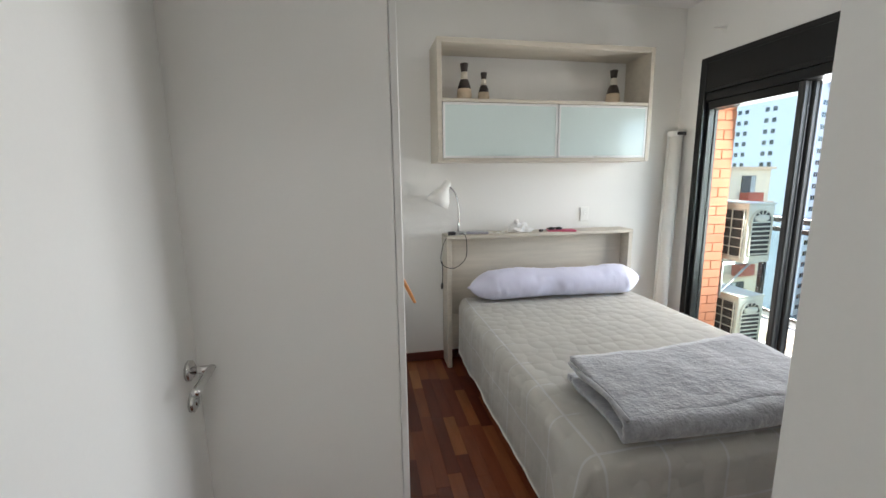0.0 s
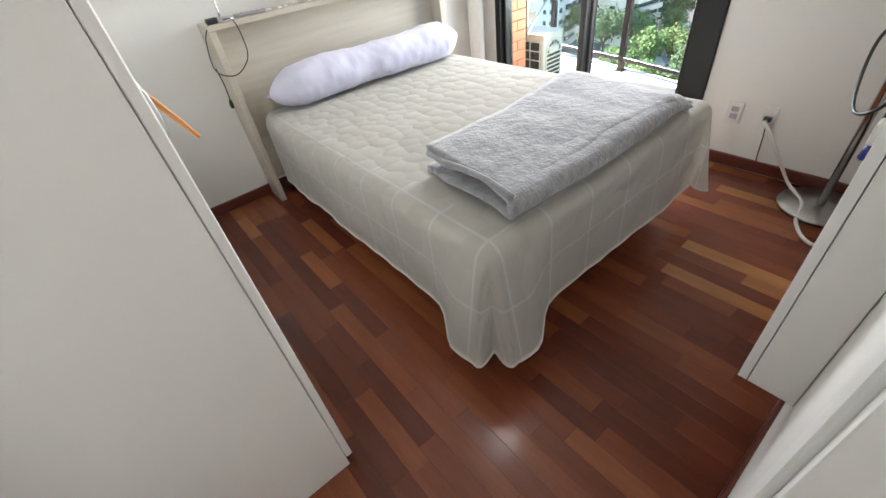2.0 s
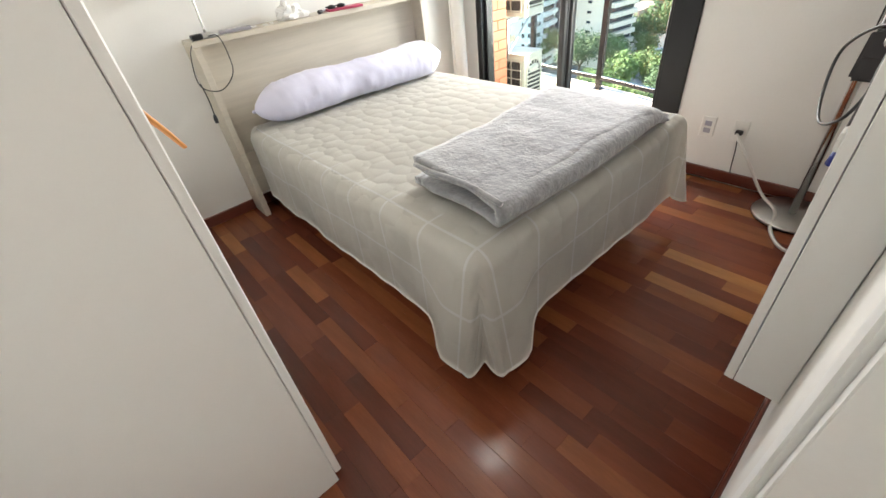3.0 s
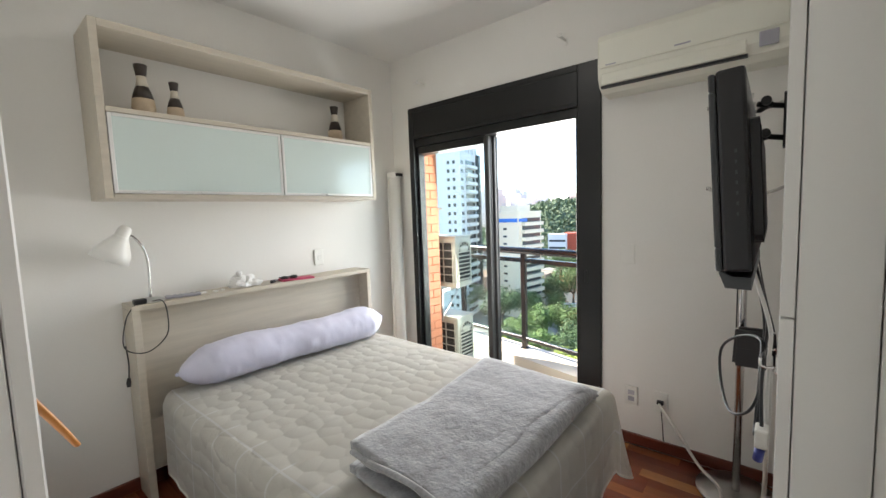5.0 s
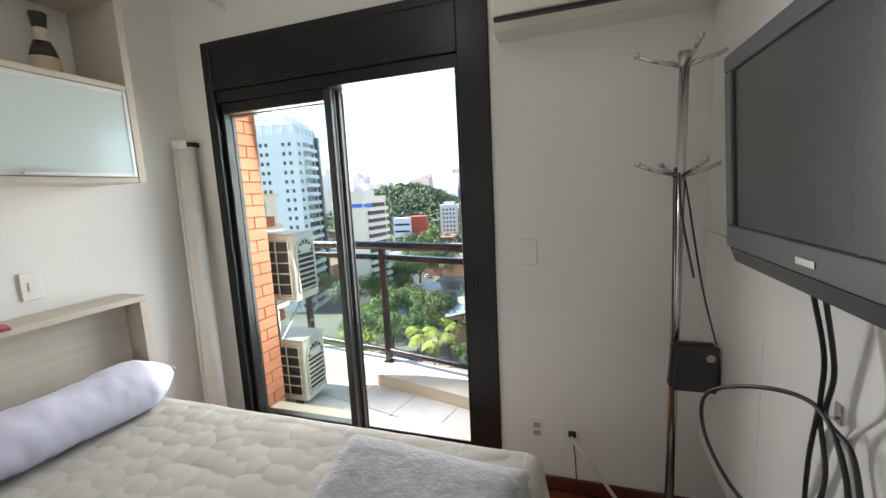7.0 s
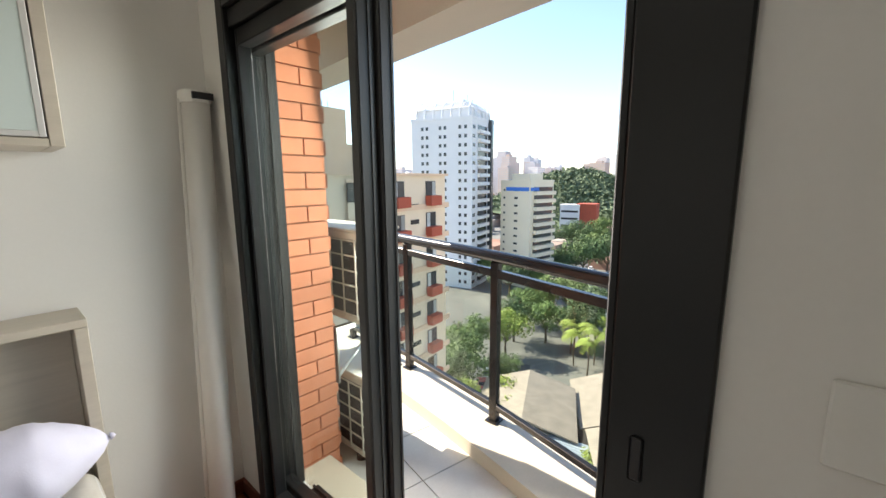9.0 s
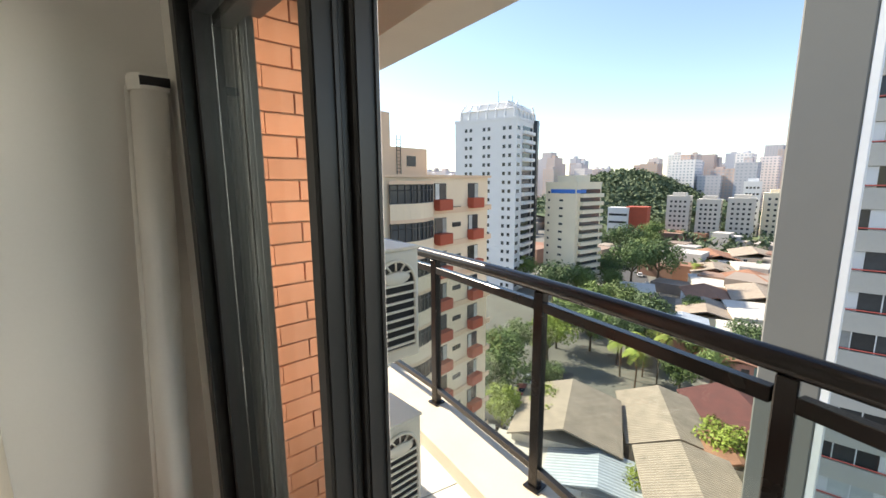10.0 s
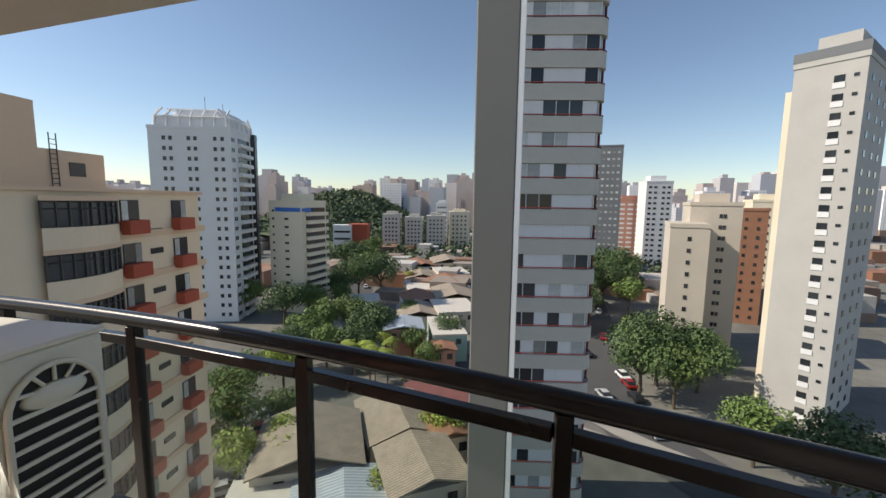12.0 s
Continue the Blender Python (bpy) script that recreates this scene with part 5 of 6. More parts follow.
def piece(name, me, parent, x, y, z, rz=0.0):
    ob = new(name, me)
    ob.parent = parent
    ob.location = (x, y, z)
    if rz:
        ob.rotation_euler = (0, 0, rz)
    return ob


# ---------------------------------------------------------------- outside: ground
bm = bmesh.new()
sheet(bm, lambda u, v: (-300 + 4300 * u, -2500 + 5000 * v, GZ), 8, 8)
structure("ground", bm, O_GROUND, "city ground far below the balcony", "ground")

def strip_on(name, pts, w, dz, material, label, cat):
    p = smooth_line([(x, y, GZ + dz) for x, y in pts], 6)
    bm = bmesh.new()
    prev = None
    for i, q in enumerate(p):
        d = (p[min(i + 1, len(p) - 1)] - p[max(i - 1, 0)]).normalized()
        n = Vector((-d.y, d.x, 0)) * w / 2
        cur = (bm.verts.new(q + n), bm.verts.new(q - n))
        if prev:
            bm.faces.new((prev[0], prev[1], cur[1], cur[0]))
        prev = cur
    return structure(name, bm, material, label, cat)


# the avenue that runs away between the houses, and the street on the other side
strip_on("road_avenue", [(70, -30), (92, 8), (112, 36), (160, 62), (230, 92), (330, 128)], 10, 0.12, O_ROAD, "grey asphalt avenue running away", "road")
strip_on("road_street", [(30, -60), (66, -24), (100, -22), (138, -27), (190, -33), (280, -50)], 11, 0.16, O_ROAD, "grey asphalt street between trees", "road")
strip_on("pavement", [(48, -50), (74, -15), (100, -14), (138, -18), (190, -24)], 3.0, 0.22, O_PAVE, "pale pavement beside the street", "pavement")
strip_on("pavement_far", [(62, -24), (84, 14), (104, 44), (150, 72), (225, 102)], 3.0, 0.22, O_PAVE, "pale pavement beside the avenue", "pavement")
strip_on("parking_yard", [(38, 28), (52, 36), (68, 44)], 16, 0.08, O_ROAD, "asphalt parking yard among trees", "parking yard")
strip_on("lawn", [(30, -2), (38, 1), (44, 2)], 9, 0.1, O_GRASS, "green garden lawn", "lawn")


# ---------------------------------------------------------------- outside: towers
def tower(name, label, x, y, a, b, yaw, z1, material, floors, cols_a, cols_b, win, wmat, cat="building", top=3.0, zbase=GZ, ledge=None, inset=0.0):
    """A block with rows of windows on its two near faces: local -x (width b) and local -y (width a)."""
    t = thing(name, (x, y, zbase), label, cat)
    t.rotation_euler = (0, 0, radians(yaw))
    H = z1 - zbase
    bm = bx(bmesh.new(), -a / 2, a / 2, -b / 2, b / 2, 0, H)
    bx(bm, -a / 2 - 0.15, a / 2 + 0.15, -b / 2 - 0.15, b / 2 + 0.15, H + 0.001, H + 0.9)
    part("wall", bm, material, t, local=True)
    if top:
        part("roof_house", bx(bmesh.new(), -a * 0.28, a * 0.28, -b * 0.3, b * 0.3, H + 0.902, H + 0.9 + top), material, t, local=True)
    sp = (H - 2.0) / floors
    mx = unit_mesh("window", 0.12, win[0], win[1], wmat)
    my = unit_mesh("window", win[0], 0.12, win[1], wmat)
    for f in range(floors):
        z = H - 1.2 - (f + 0.5) * sp
        for c in cols_a:
            piece("window", mx, t, -a / 2 - 0.02, c * b / 2, z)
        for c in cols_b:
            piece("window", my, t, c * a / 2, -b / 2 - 0.02, z)
        if ledge:
            part_me = ledge
            piece("ledge", part_me, t, 0, -b / 2 - 0.4, z - win[1] / 2 - 0.45)
    return t


# white tower with a latticed crown and a dark glass strip
wtow = tower("apartment_tower", "tall white apartment tower with rows of dark windows", 118, 96, 21, 23, 15, 21.5, O_WHITE, 19, (0.62, 0.46, 0.02, -0.14, -0.62, -0.8), (-0.9, -0.78), (0.95, 1.15), O_DGLASS, "tower", top=0)
bal = unit_mesh("balcony", 9.5, 1.6, 1.1, O_WHITE)
sh = unit_mesh("window", 8.6, 0.2, 1.5, O_DGLASS)
sp = (21.5 - GZ - 2.0) / 19
for f in range(19):
    z = 21.5 - GZ - 1.2 - (f + 0.5) * sp
    piece("balcony", bal, wtow, -1.0, -11.9, z - 1.15)
    piece("window", sh, wtow, -1.0, -11.52, z + 0.25)
part("glass_strip", bx(bmesh.new(), 4.6, 6.6, -12.9, -11.5, 4, 58.5), O_DGLASS, wtow, "dark glass lift strip", local=True)
part("crown_floor", bx(bmesh.new(), -9.0, 9.0, -10.0, 10.0, 58.41, 61.0), O_WHITE, wtow, local=True)
bm = bmesh.new()
for sx in (-1, 1):
    for k in range(7):
        yy = -10 + k * 20 / 6
        tube(bm, [Vector((sx * 9.6, yy, 58.4)), Vector((sx * 9.2, yy, 61.2)), Vector((sx * 6.8, yy, 63.6))], 0.28, 6)
for sy in (-1, 1):
    for k in range(6):
        xx = -9 + k * 18 / 5
        tube(bm, [Vector((xx, sy * 10.6, 58.4)), Vector((xx, sy * 10.2, 61.2)), Vector((xx, sy * 7.8, 63.6))], 0.28, 6)
for z, r in ((61.2, 1.0), (63.6, 0.74)):
    for q in ((-9.2, -10.2, 9.2, -10.2), (9.2, -10.2, 9.2, 10.2), (9.2, 10.2, -9.2, 10.2), (-9.2, 10.2, -9.2, -10.2)):
        tube(bm, [Vector((q[0] * r, q[1] * r, z)), Vector((q[2] * r, q[3] * r, z))], 0.25, 6)
part("crown_lattice", bm, O_WHITE, wtow, "white lattice crown", local=True)
part("tank_house", bx(bmesh.new(), -5, 5, -6, 6, 61.01, 63.8), O_WHITE, wtow, local=True)
part("aerial", tube(bmesh.new(), [Vector((0, 0, 63.7)), Vector((0, 0, 69))], 0.07, 5), O_FRAME, wtow, local=True)
part("aerial", tube(bmesh.new(), [Vector((3, -4, 63.7)), Vector((3, -4, 67.5))], 0.07, 5), O_FRAME, wtow, local=True)

# cream building with a blue tarp
cb = tower("apartment_building", "cream apartment building with a blue tarp under its roof", 130.5, 72.5, 13, 13, -8, 0.4, O_CREAM, 13, (0.75, 0.0, -0.12), (), (0.75, 0.7), O_DGLASS, top=2.2)
cbal = unit_mesh("balcony", 11.0, 1.5, 1.25, O_CREAM)
csh = unit_mesh("window", 10.4, 0.2, 1.4, O_DGLASS)
sp = (0.4 - GZ - 2.0) / 13
for f in range(13):
    z = 0.4 - GZ - 1.2 - (f + 0.5) * sp
    piece("balcony", cbal, cb, 0.6, -7.2, z - 1.0)
    piece("window", csh, cb, 0.6, -6.53, z + 0.35)
part("tarp", bx(bmesh.new(), -6.7, -6.52, -5.9, 4.0, 33.6, 34.9), O_BLUE, cb, "blue plastic tarp", local=True)
part("tarp", bx(bmesh.new(), -6.6, -2.0, -6.7, -6.52, 33.7, 34.8), O_BLUE, cb, "", local=True)

# ---------------------------------------------------------------- outside: peach building
def peach_building():
    t = thing("peach_building", (33, 26, GZ), "peach apartment building with curved bays and terracotta planters", "building")
    ang = math.atan2(-0.114, -0.994)
    t.rotation_euler = (0, 0, ang)       # local +x runs along the front, away from the free corner; local -y is the back
    H = 1.9 - GZ
    part("wall", bx(bmesh.new(), 0.0, 26, -16, 0, 0, H), O_PEACH, t, local=True)
    part("parapet", bx(bmesh.new(), -0.25, 26.2, -16.2, 0.25, H + 0.001, H + 0.22), O_PEACHD, t, local=True)
    part("penthouse", bx(bmesh.new(), 6.1, 26, -14, -2.6, H + 0.221, H + 2.6), O_PEACHD, t, local=True)
    part("penthouse", bx(bmesh.new(), 10.3, 26, -12, -2.9, H + 2.601, H + 5.4), O_PEACHD, t, local=True)
    part("window", bx(bmesh.new(), 7.6, 8.7, -2.6, -2.55, H + 1.0, H + 1.9), O_DGLASS, t, local=True)
    bm = bmesh.new()
    for xx in (9.5, 9.95):
        tube(bm, [Vector((xx, -2.5, H + 0.3)), Vector((xx, -2.5, H + 3.6))], 0.035, 5)
    for k in range(10):
        tube(bm, [Vector((9.5, -2.5, H + 0.5 + k * 0.3)), Vector((9.95, -2.5, H + 0.5 + k * 0.3))], 0.025, 5)
    part("ladder", bm, O_FRAME, t, local=True)
    bm = bmesh.new()
    for xx in (11.2, 11.8):
        tube(bm, [Vector((xx, -4, H + 5.3)), Vector((xx, -4, H + 6.1))], 0.03, 5)
    part("aerial", bm, O_FRAME, t, local=True)
    def arc(cx, w, d, n=9):
        return [(cx - w + 2 * w * k / n, 0.02 + d * math.sin(math.pi * (0.12 + 0.76 * k / n))) for k in range(n + 1)]
    m_small = unit_mesh("small_window", 1.15, 0.14, 0.42, O_DGLASS)
    m_win = unit_mesh("window", 1.5, 0.14, 1.9, O_DGLASS)
    m_cur = unit_mesh("curtain", 0.5, 0.16, 1.8, O_LGLASS)
    m_pl = unit_mesh("planter", 1.75, 0.75, 0.95, O_RED, 0.03)
    m_band = unit_mesh("floor_band", 9.2, 0.18, 0.5, O_PEACHD)
    spandrel, bayglass, mull = None, None, None
    for f in range(12):
        z = H - 3.0 * f
        if spandrel is None:
            bm = prism(bmesh.new(), arc(11.0, 2.45, 1.0) , -3.35, -2.05)
            me_s = bpy.data.meshes.new("bay_parapet"); bmesh.ops.recalc_face_normals(bm, faces=bm.faces); bm.to_mesh(me_s); bm.free(); me_s.materials.append(O_PEACH)
            bm = prism(bmesh.new(), arc(11.0, 2.35, 0.9), -2.05, -0.55)
            me_g = bpy.data.meshes.new("bay_glass"); bmesh.ops.recalc_face_normals(bm, faces=bm.faces); bm.to_mesh(me_g); bm.free(); me_g.materials.append(O_DGLASS)
            bm = bmesh.new()
            for k, (xx, yy) in enumerate(arc(11.0, 2.38, 0.93, 8)):
                bx(bm, xx - 0.05, xx + 0.05, yy - 0.06, yy + 0.06, -2.05, -0.55)
            pts = arc(11.0, 2.38, 0.95, 10)
            for zz in (-2.02, -1.0, -0.6):
                tube(bm, [Vector((xx, yy, zz)) for xx, yy in pts], 0.045, 4)
            me_m = bpy.data.meshes.new("bay_mullions"); bm.to_mesh(me_m); bm.free(); me_m.materials.append(O_FRAME)
            bm = prism(bmesh.new(), arc(11.0, 2.5, 1.06), -0.55, -0.28)
            me_t = bpy.data.meshes.new("bay_head"); bmesh.ops.recalc_face_normals(bm, faces=bm.faces); bm.to_mesh(me_t); bm.free(); me_t.materials.append(O_PEACHD)
            spandrel = True
        for nm, me in (("bay_parapet", me_s), ("bay_glass", me_g), ("bay_mullions", me_m), ("bay_head", me_t)):
            piece(nm, me, t, 0, 0, z)
            piece(nm, me, t, 8.2, 0, z)
        piece("floor_band", m_band, t, 4.1, 0.06, z - 2.9)
        for xx in (2.5, 7.25):
            piece("window", m_win, t, xx, 0.02, z - 1.45)
            piece("curtain", m_cur, t, xx + 0.45 * (1 if (f * 7 + int(xx)) % 2 else -1), 0.03, z - 1.45)
            piece("planter", m_pl, t, xx, 0.42, z - 2.35)
        piece("small_window", m_small, t, 5.0, 0.02, z - 1.25 if f else z - 2.8)
    return t


peach_building()

# ---------------------------------------------------------------- outside: banded tower
def banded_tower():
    t = thing("banded_tower", (48.8, -2.45, GZ), "grey apartment tower with straight balcony bands and enclosed glazing", "tower")
    t.rotation_euler = (0, 0, radians(188 - 270))     # the front is local -y
    W, D, floors, H = 11.9, 11.9, 23, 23 * 2.95
    def outline(g):
        r, n = 1.1, 6
        o = [(-W / 2 - g + r * (1 - math.cos(math.pi / 2 * k / n)), -D / 2 - g + r * (1 - math.sin(math.pi / 2 * k / n))) for k in range(n + 1)]
        o += [(W / 2 + g - r * (1 - math.sin(math.pi / 2 * k / n)), -D / 2 - g + r * (1 - math.cos(math.pi / 2 * k / n))) for k in range(n + 1)]
        return o + [(W / 2 + g, D / 2), (-W / 2 - g, D / 2)]
    core = prism(bmesh.new(), outline(-0.3), 0, H)
    part("core", core, O_LGLASS, t, local=True)
    bm = prism(bmesh.new(), outline(0.0), -1.2, 0.28)
    bmesh.ops.recalc_face_normals(bm, faces=bm.faces)
    me_b = bpy.data.meshes.new("balcony_band"); bm.to_mesh(me_b); bm.free(); me_b.materials.append(O_GREYW)
    ol = outline(-0.03)[:14]
    bm = bmesh.new()
    tube(bm, [Vector((x, y, 0.42)) for x, y in ol], 0.06, 4)
    me_r = bpy.data.meshes.new("rail"); bm.to_mesh(me_r); bm.free(); me_r.materials.append(O_WINE)
    rng = random.Random(5)
    dark, lite = unit_mesh("glazing", 1.22, 0.06, 1.42, O_DGLASS), unit_mesh("glazing", 1.22, 0.06, 1.42, O_WHITE)
    mid = unit_mesh("glazing", 1.22, 0.06, 1.42, O_LGLASS)
    fr = unit_mesh("mullion", 0.07, 0.1, 1.42, O_WHITE)
    red = unit_mesh("end_panel", 0.12, 0.9, 1.42, O_WINE)
    for f in range(floors):
        z = f * 2.95 + 1.3
        piece("balcony_band", me_b, t, 0, 0, z)
        piece("rail", me_r, t, 0, 0, z)
        for k in range(8):
            xx = -4.47 + k * 1.265
            q = rng.random()
            me = (dark if q < 0.42 else mid if q < 0.75 else lite) if k < 4 and (f * 3) % 4 != 1 else (lite if q < 0.55 else mid if q < 0.8 else dark)
            piece("glazing", me, t, xx, -D / 2 + 0.2, z + 1.0)
            piece("mullion", fr, t, xx + 0.632, -D / 2 + 0.17, z + 1.0)
        piece("end_panel", red, t, W / 2 - 0.16, -D / 2 + 1.6, z + 1.0)
    return t


banded_tower()

# ---------------------------------------------------------------- outside: towers on the street side
tower("office_tower", "dark grey tower behind the trees", 236, -48, 14, 14, -8, 31, O_DGREY, 19, (-0.7, -0.35, 0.0, 0.35, 0.7), (-0.6, 0.0, 0.6), (1.3, 1.0), O_LGLASS, "tower", top=0)
tower("apartment_building", "beige stepped apartment building beside the street", 112, -42.5, 16, 8, -14, -3.6, O_BEIGE, 11, (0.0,), (-0.8, -0.5, -0.2, 0.1, 0.4), (0.8, 1.0), O_DGLASS, top=0)
tower("apartment_building", "beige apartment slab behind the stepped building", 121, -51.5, 16, 11, -14, 1.5, O_BEIGE, 13, (-0.2, -0.35), (-0.5, 0.0, 0.5), (0.7, 1.0), O_DGLASS, top=2.2)
tower("apartment_building", "brick-red apartment slab among beige buildings", 150, -75, 12, 8, -14, 0, surf("brick_facade", (0.36, 0.17, 0.10), rough=0.9, var=0.12, scale=0.3, fine=4, bump=0.0), 12, (-0.4, 0.4), (-0.5, 0.5), (0.8, 1.0), O_DGLASS, top=0)
tower("apartment_building", "cream apartment building far down the street", 172, -92, 14, 12, -14, 3, O_CREAM, 13, (-0.6, -0.2, 0.2, 0.6), (-0.5, 0.5), (1.2, 1.0), O_DGLASS, top=2)
tower("apartment_tower", "white slender tower far down the street", 260, -80, 16, 14, 0, 14, O_WHITE, 16, (-0.7, -0.3, 0.3, 0.7), (-0.5, 0.5), (1.6, 1.2), O_DGLASS, "tower", top=3)
tower("apartment_tower", "pinkish striped tower far down the street", 280, -70, 18, 16, 0, 4, O_SALMON, 13, (-0.6, 0.0, 0.6), (-0.5, 0.5), (3.2, 1.1), O_WHITE, "tower", top=2)
rt = tower("apartment_tower", "tall pale grey apartment tower with a narrow window strip", 86.5, -56.1, 18, 9, -45, 24.5, surf("pale_grey_render", (0.47, 0.455, 0.43), rough=0.9, var=0.08, scale=0.25, fine=3, bump=0.05), 20, (-0.3,), (-0.6, 0.0, 0.5), (1.3, 1.05), O_DGLASS, "tower", top=4.5)
sm, wl = unit_mesh("small_window", 0.12, 0.6, 0.5, O_DGLASS), unit_mesh("sill_panel", 0.16, 1.5, 0.9, O_WHITE)
sp = (24.5 - GZ - 2.0) / 20
for f in range(20):
    z = 24.5 - GZ - 1.2 - (f + 0.5) * sp
    piece("small_window", sm, rt, -9.03, -3.3, z + 0.2)
    piece("sill_panel", wl, rt, -9.04, -1.35, z - 1.05)
part("roof_rail", bx(bmesh.new(), -9.2, 9.2, -4.7, 4.7, 61.405, 62.9), O_DGREY, rt, "dark glazed roof railing", local=True)
# fin added for the tower's lit edge, sunlight painted as cream
part("corner_fin", bx(bmesh.new(), -8.9, -6.5, 4.5, 5.4, 0, 57), O_CREAM, rt, "added corner fin, sunlight put into its cream colour", local=True)
tower("red_building", "low red and white office building", 262, 103, 12, 12, 12, -15, O_RED, 4, (), (), (2.5, 1.2), O_DGLASS, top=0)
tower("office_building", "white slab with dark window bands", 256, 112, 8, 12, 12, -15.5, O_WHITE, 4, (0.0,), (), (10.5, 1.3), O_DGLASS, top=0)
for x, y, a, b, z, m, lab in ((300, 92, 14, 13, -9, O_GREYW, "grey concrete apartment block"), (305, 76, 14, 13, -11, O_GREYW, "grey concrete apartment block in a row"), (310, 60, 14, 14, -10, O_GREYW, "grey concrete apartment block at the row's end"),
                              (330, 45, 16, 16, -7, O_CREAM, "cream apartment block at the end of the avenue"), (225, 116, 9, 9, -3, O_GREYW, "slim grey tower before the hill"), (228, 122, 9, 9, -14, O_BEIGE, "beige block before the hill"),
                              (345, 62, 10, 10, 0, O_WHITE, "white apartment block far along the avenue")):
    tower("apartment_block", lab, x, y, a, b, 10, z, m, 8, (-0.6, -0.2, 0.2, 0.6), (-0.5, 0.0, 0.5), (1.3, 1.3), O_DGLASS, top=2)

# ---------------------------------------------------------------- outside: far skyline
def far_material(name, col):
    """Far facades, haze put into their pale tones: storeys and window columns finer than can be told apart."""
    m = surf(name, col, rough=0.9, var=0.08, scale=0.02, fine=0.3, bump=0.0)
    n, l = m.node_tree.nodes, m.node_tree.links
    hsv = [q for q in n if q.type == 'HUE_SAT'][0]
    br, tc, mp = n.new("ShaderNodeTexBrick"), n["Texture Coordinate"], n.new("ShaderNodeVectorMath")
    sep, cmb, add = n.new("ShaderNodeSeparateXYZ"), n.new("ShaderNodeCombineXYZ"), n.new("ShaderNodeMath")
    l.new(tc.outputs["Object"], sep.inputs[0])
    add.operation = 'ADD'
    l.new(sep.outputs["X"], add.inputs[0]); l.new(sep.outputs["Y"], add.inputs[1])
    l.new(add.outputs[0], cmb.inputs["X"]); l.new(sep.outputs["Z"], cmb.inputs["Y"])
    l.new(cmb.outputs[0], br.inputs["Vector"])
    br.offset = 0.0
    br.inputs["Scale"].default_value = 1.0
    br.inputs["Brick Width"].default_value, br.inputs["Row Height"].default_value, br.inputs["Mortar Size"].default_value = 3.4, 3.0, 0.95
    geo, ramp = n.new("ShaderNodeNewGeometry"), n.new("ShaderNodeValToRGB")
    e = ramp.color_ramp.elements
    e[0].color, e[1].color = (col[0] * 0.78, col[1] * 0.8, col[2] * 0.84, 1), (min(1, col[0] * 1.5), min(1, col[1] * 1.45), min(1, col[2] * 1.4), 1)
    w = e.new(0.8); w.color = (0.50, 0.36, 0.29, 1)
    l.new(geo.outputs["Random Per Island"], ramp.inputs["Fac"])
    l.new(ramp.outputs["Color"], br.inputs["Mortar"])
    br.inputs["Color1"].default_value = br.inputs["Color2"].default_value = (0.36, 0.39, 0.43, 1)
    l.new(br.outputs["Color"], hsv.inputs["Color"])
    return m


# facade and window colours raised to imitate haze over distance
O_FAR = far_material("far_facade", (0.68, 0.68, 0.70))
rng = random.Random(11)
bm = bmesh.new()
def far_block(x, y, w, d, z):
    bx(bm, x - w / 2, x + w / 2, y - d / 2, y + d / 2, GZ, z)
    if rng.random() < 0.6:
        bx(bm, x - w / 5, x + w / 5, y - d / 5, y + d / 5, z + 0.01, z + rng.uniform(2, 6))
for k in range(380):
    x = rng.uniform(470, 1300)
    br_ = rng.uniform(-0.75, 1.25)
    y = -1 + x * br_
    lift = 0.052 + 0.018 * math.sin(br_ * 9 + 1.0) + 0.012 * math.sin(br_ * 23)
    z = x * rng.uniform(-0.015, max(0.0, lift + 0.012))
    w = rng.uniform(14, 26)
    far_block(x, y, w, rng.uniform(14, 26), min(z, 75))
tagged(part("far_towers", bm, O_FAR, None), "far apartment towers along the horizon, colours lightened for haze", "skyline", kind="stuff")
bm = bmesh.new()
for k in range(900):
    x = rng.uniform(150, 900)
    y = -1 + x * rng.uniform(-0.8, 1.2)
    if abs(y - (0.39 * x)) < 10 and x < 340:
        continue
    w, d, h = rng.uniform(7, 16), rng.uniform(7, 16), rng.uniform(3, 9)
    bx(bm, x - w / 2, x + w / 2, y - d / 2, y + d / 2, GZ - 0.5, GZ + h)
O_LOW = surf("low_roofs", (0.30, 0.25, 0.21), rough=0.95, var=0.25, scale=0.02, fine=0.5, bump=0.0)
_n, _l = O_LOW.node_tree.nodes, O_LOW.node_tree.links
_g, _r = _n.new("ShaderNodeNewGeometry"), _n.new("ShaderNodeValToRGB")
_r.color_ramp.elements[0].color, _r.color_ramp.elements[1].color = (0.26, 0.12, 0.07, 1), (0.52, 0.50, 0.47, 1)
_e = _r.color_ramp.elements.new(0.5); _e.color = (0.27, 0.22, 0.18, 1)
_l.new(_g.outputs["Random Per Island"], _r.inputs["Fac"])
_l.new(_r.outputs["Color"], [q for q in _n if q.type == 'HUE_SAT'][0].inputs["Color"])
tagged(part("far_houses", bm, O_LOW, None), "low far houses with mixed roofs", "houses", kind="stuff")

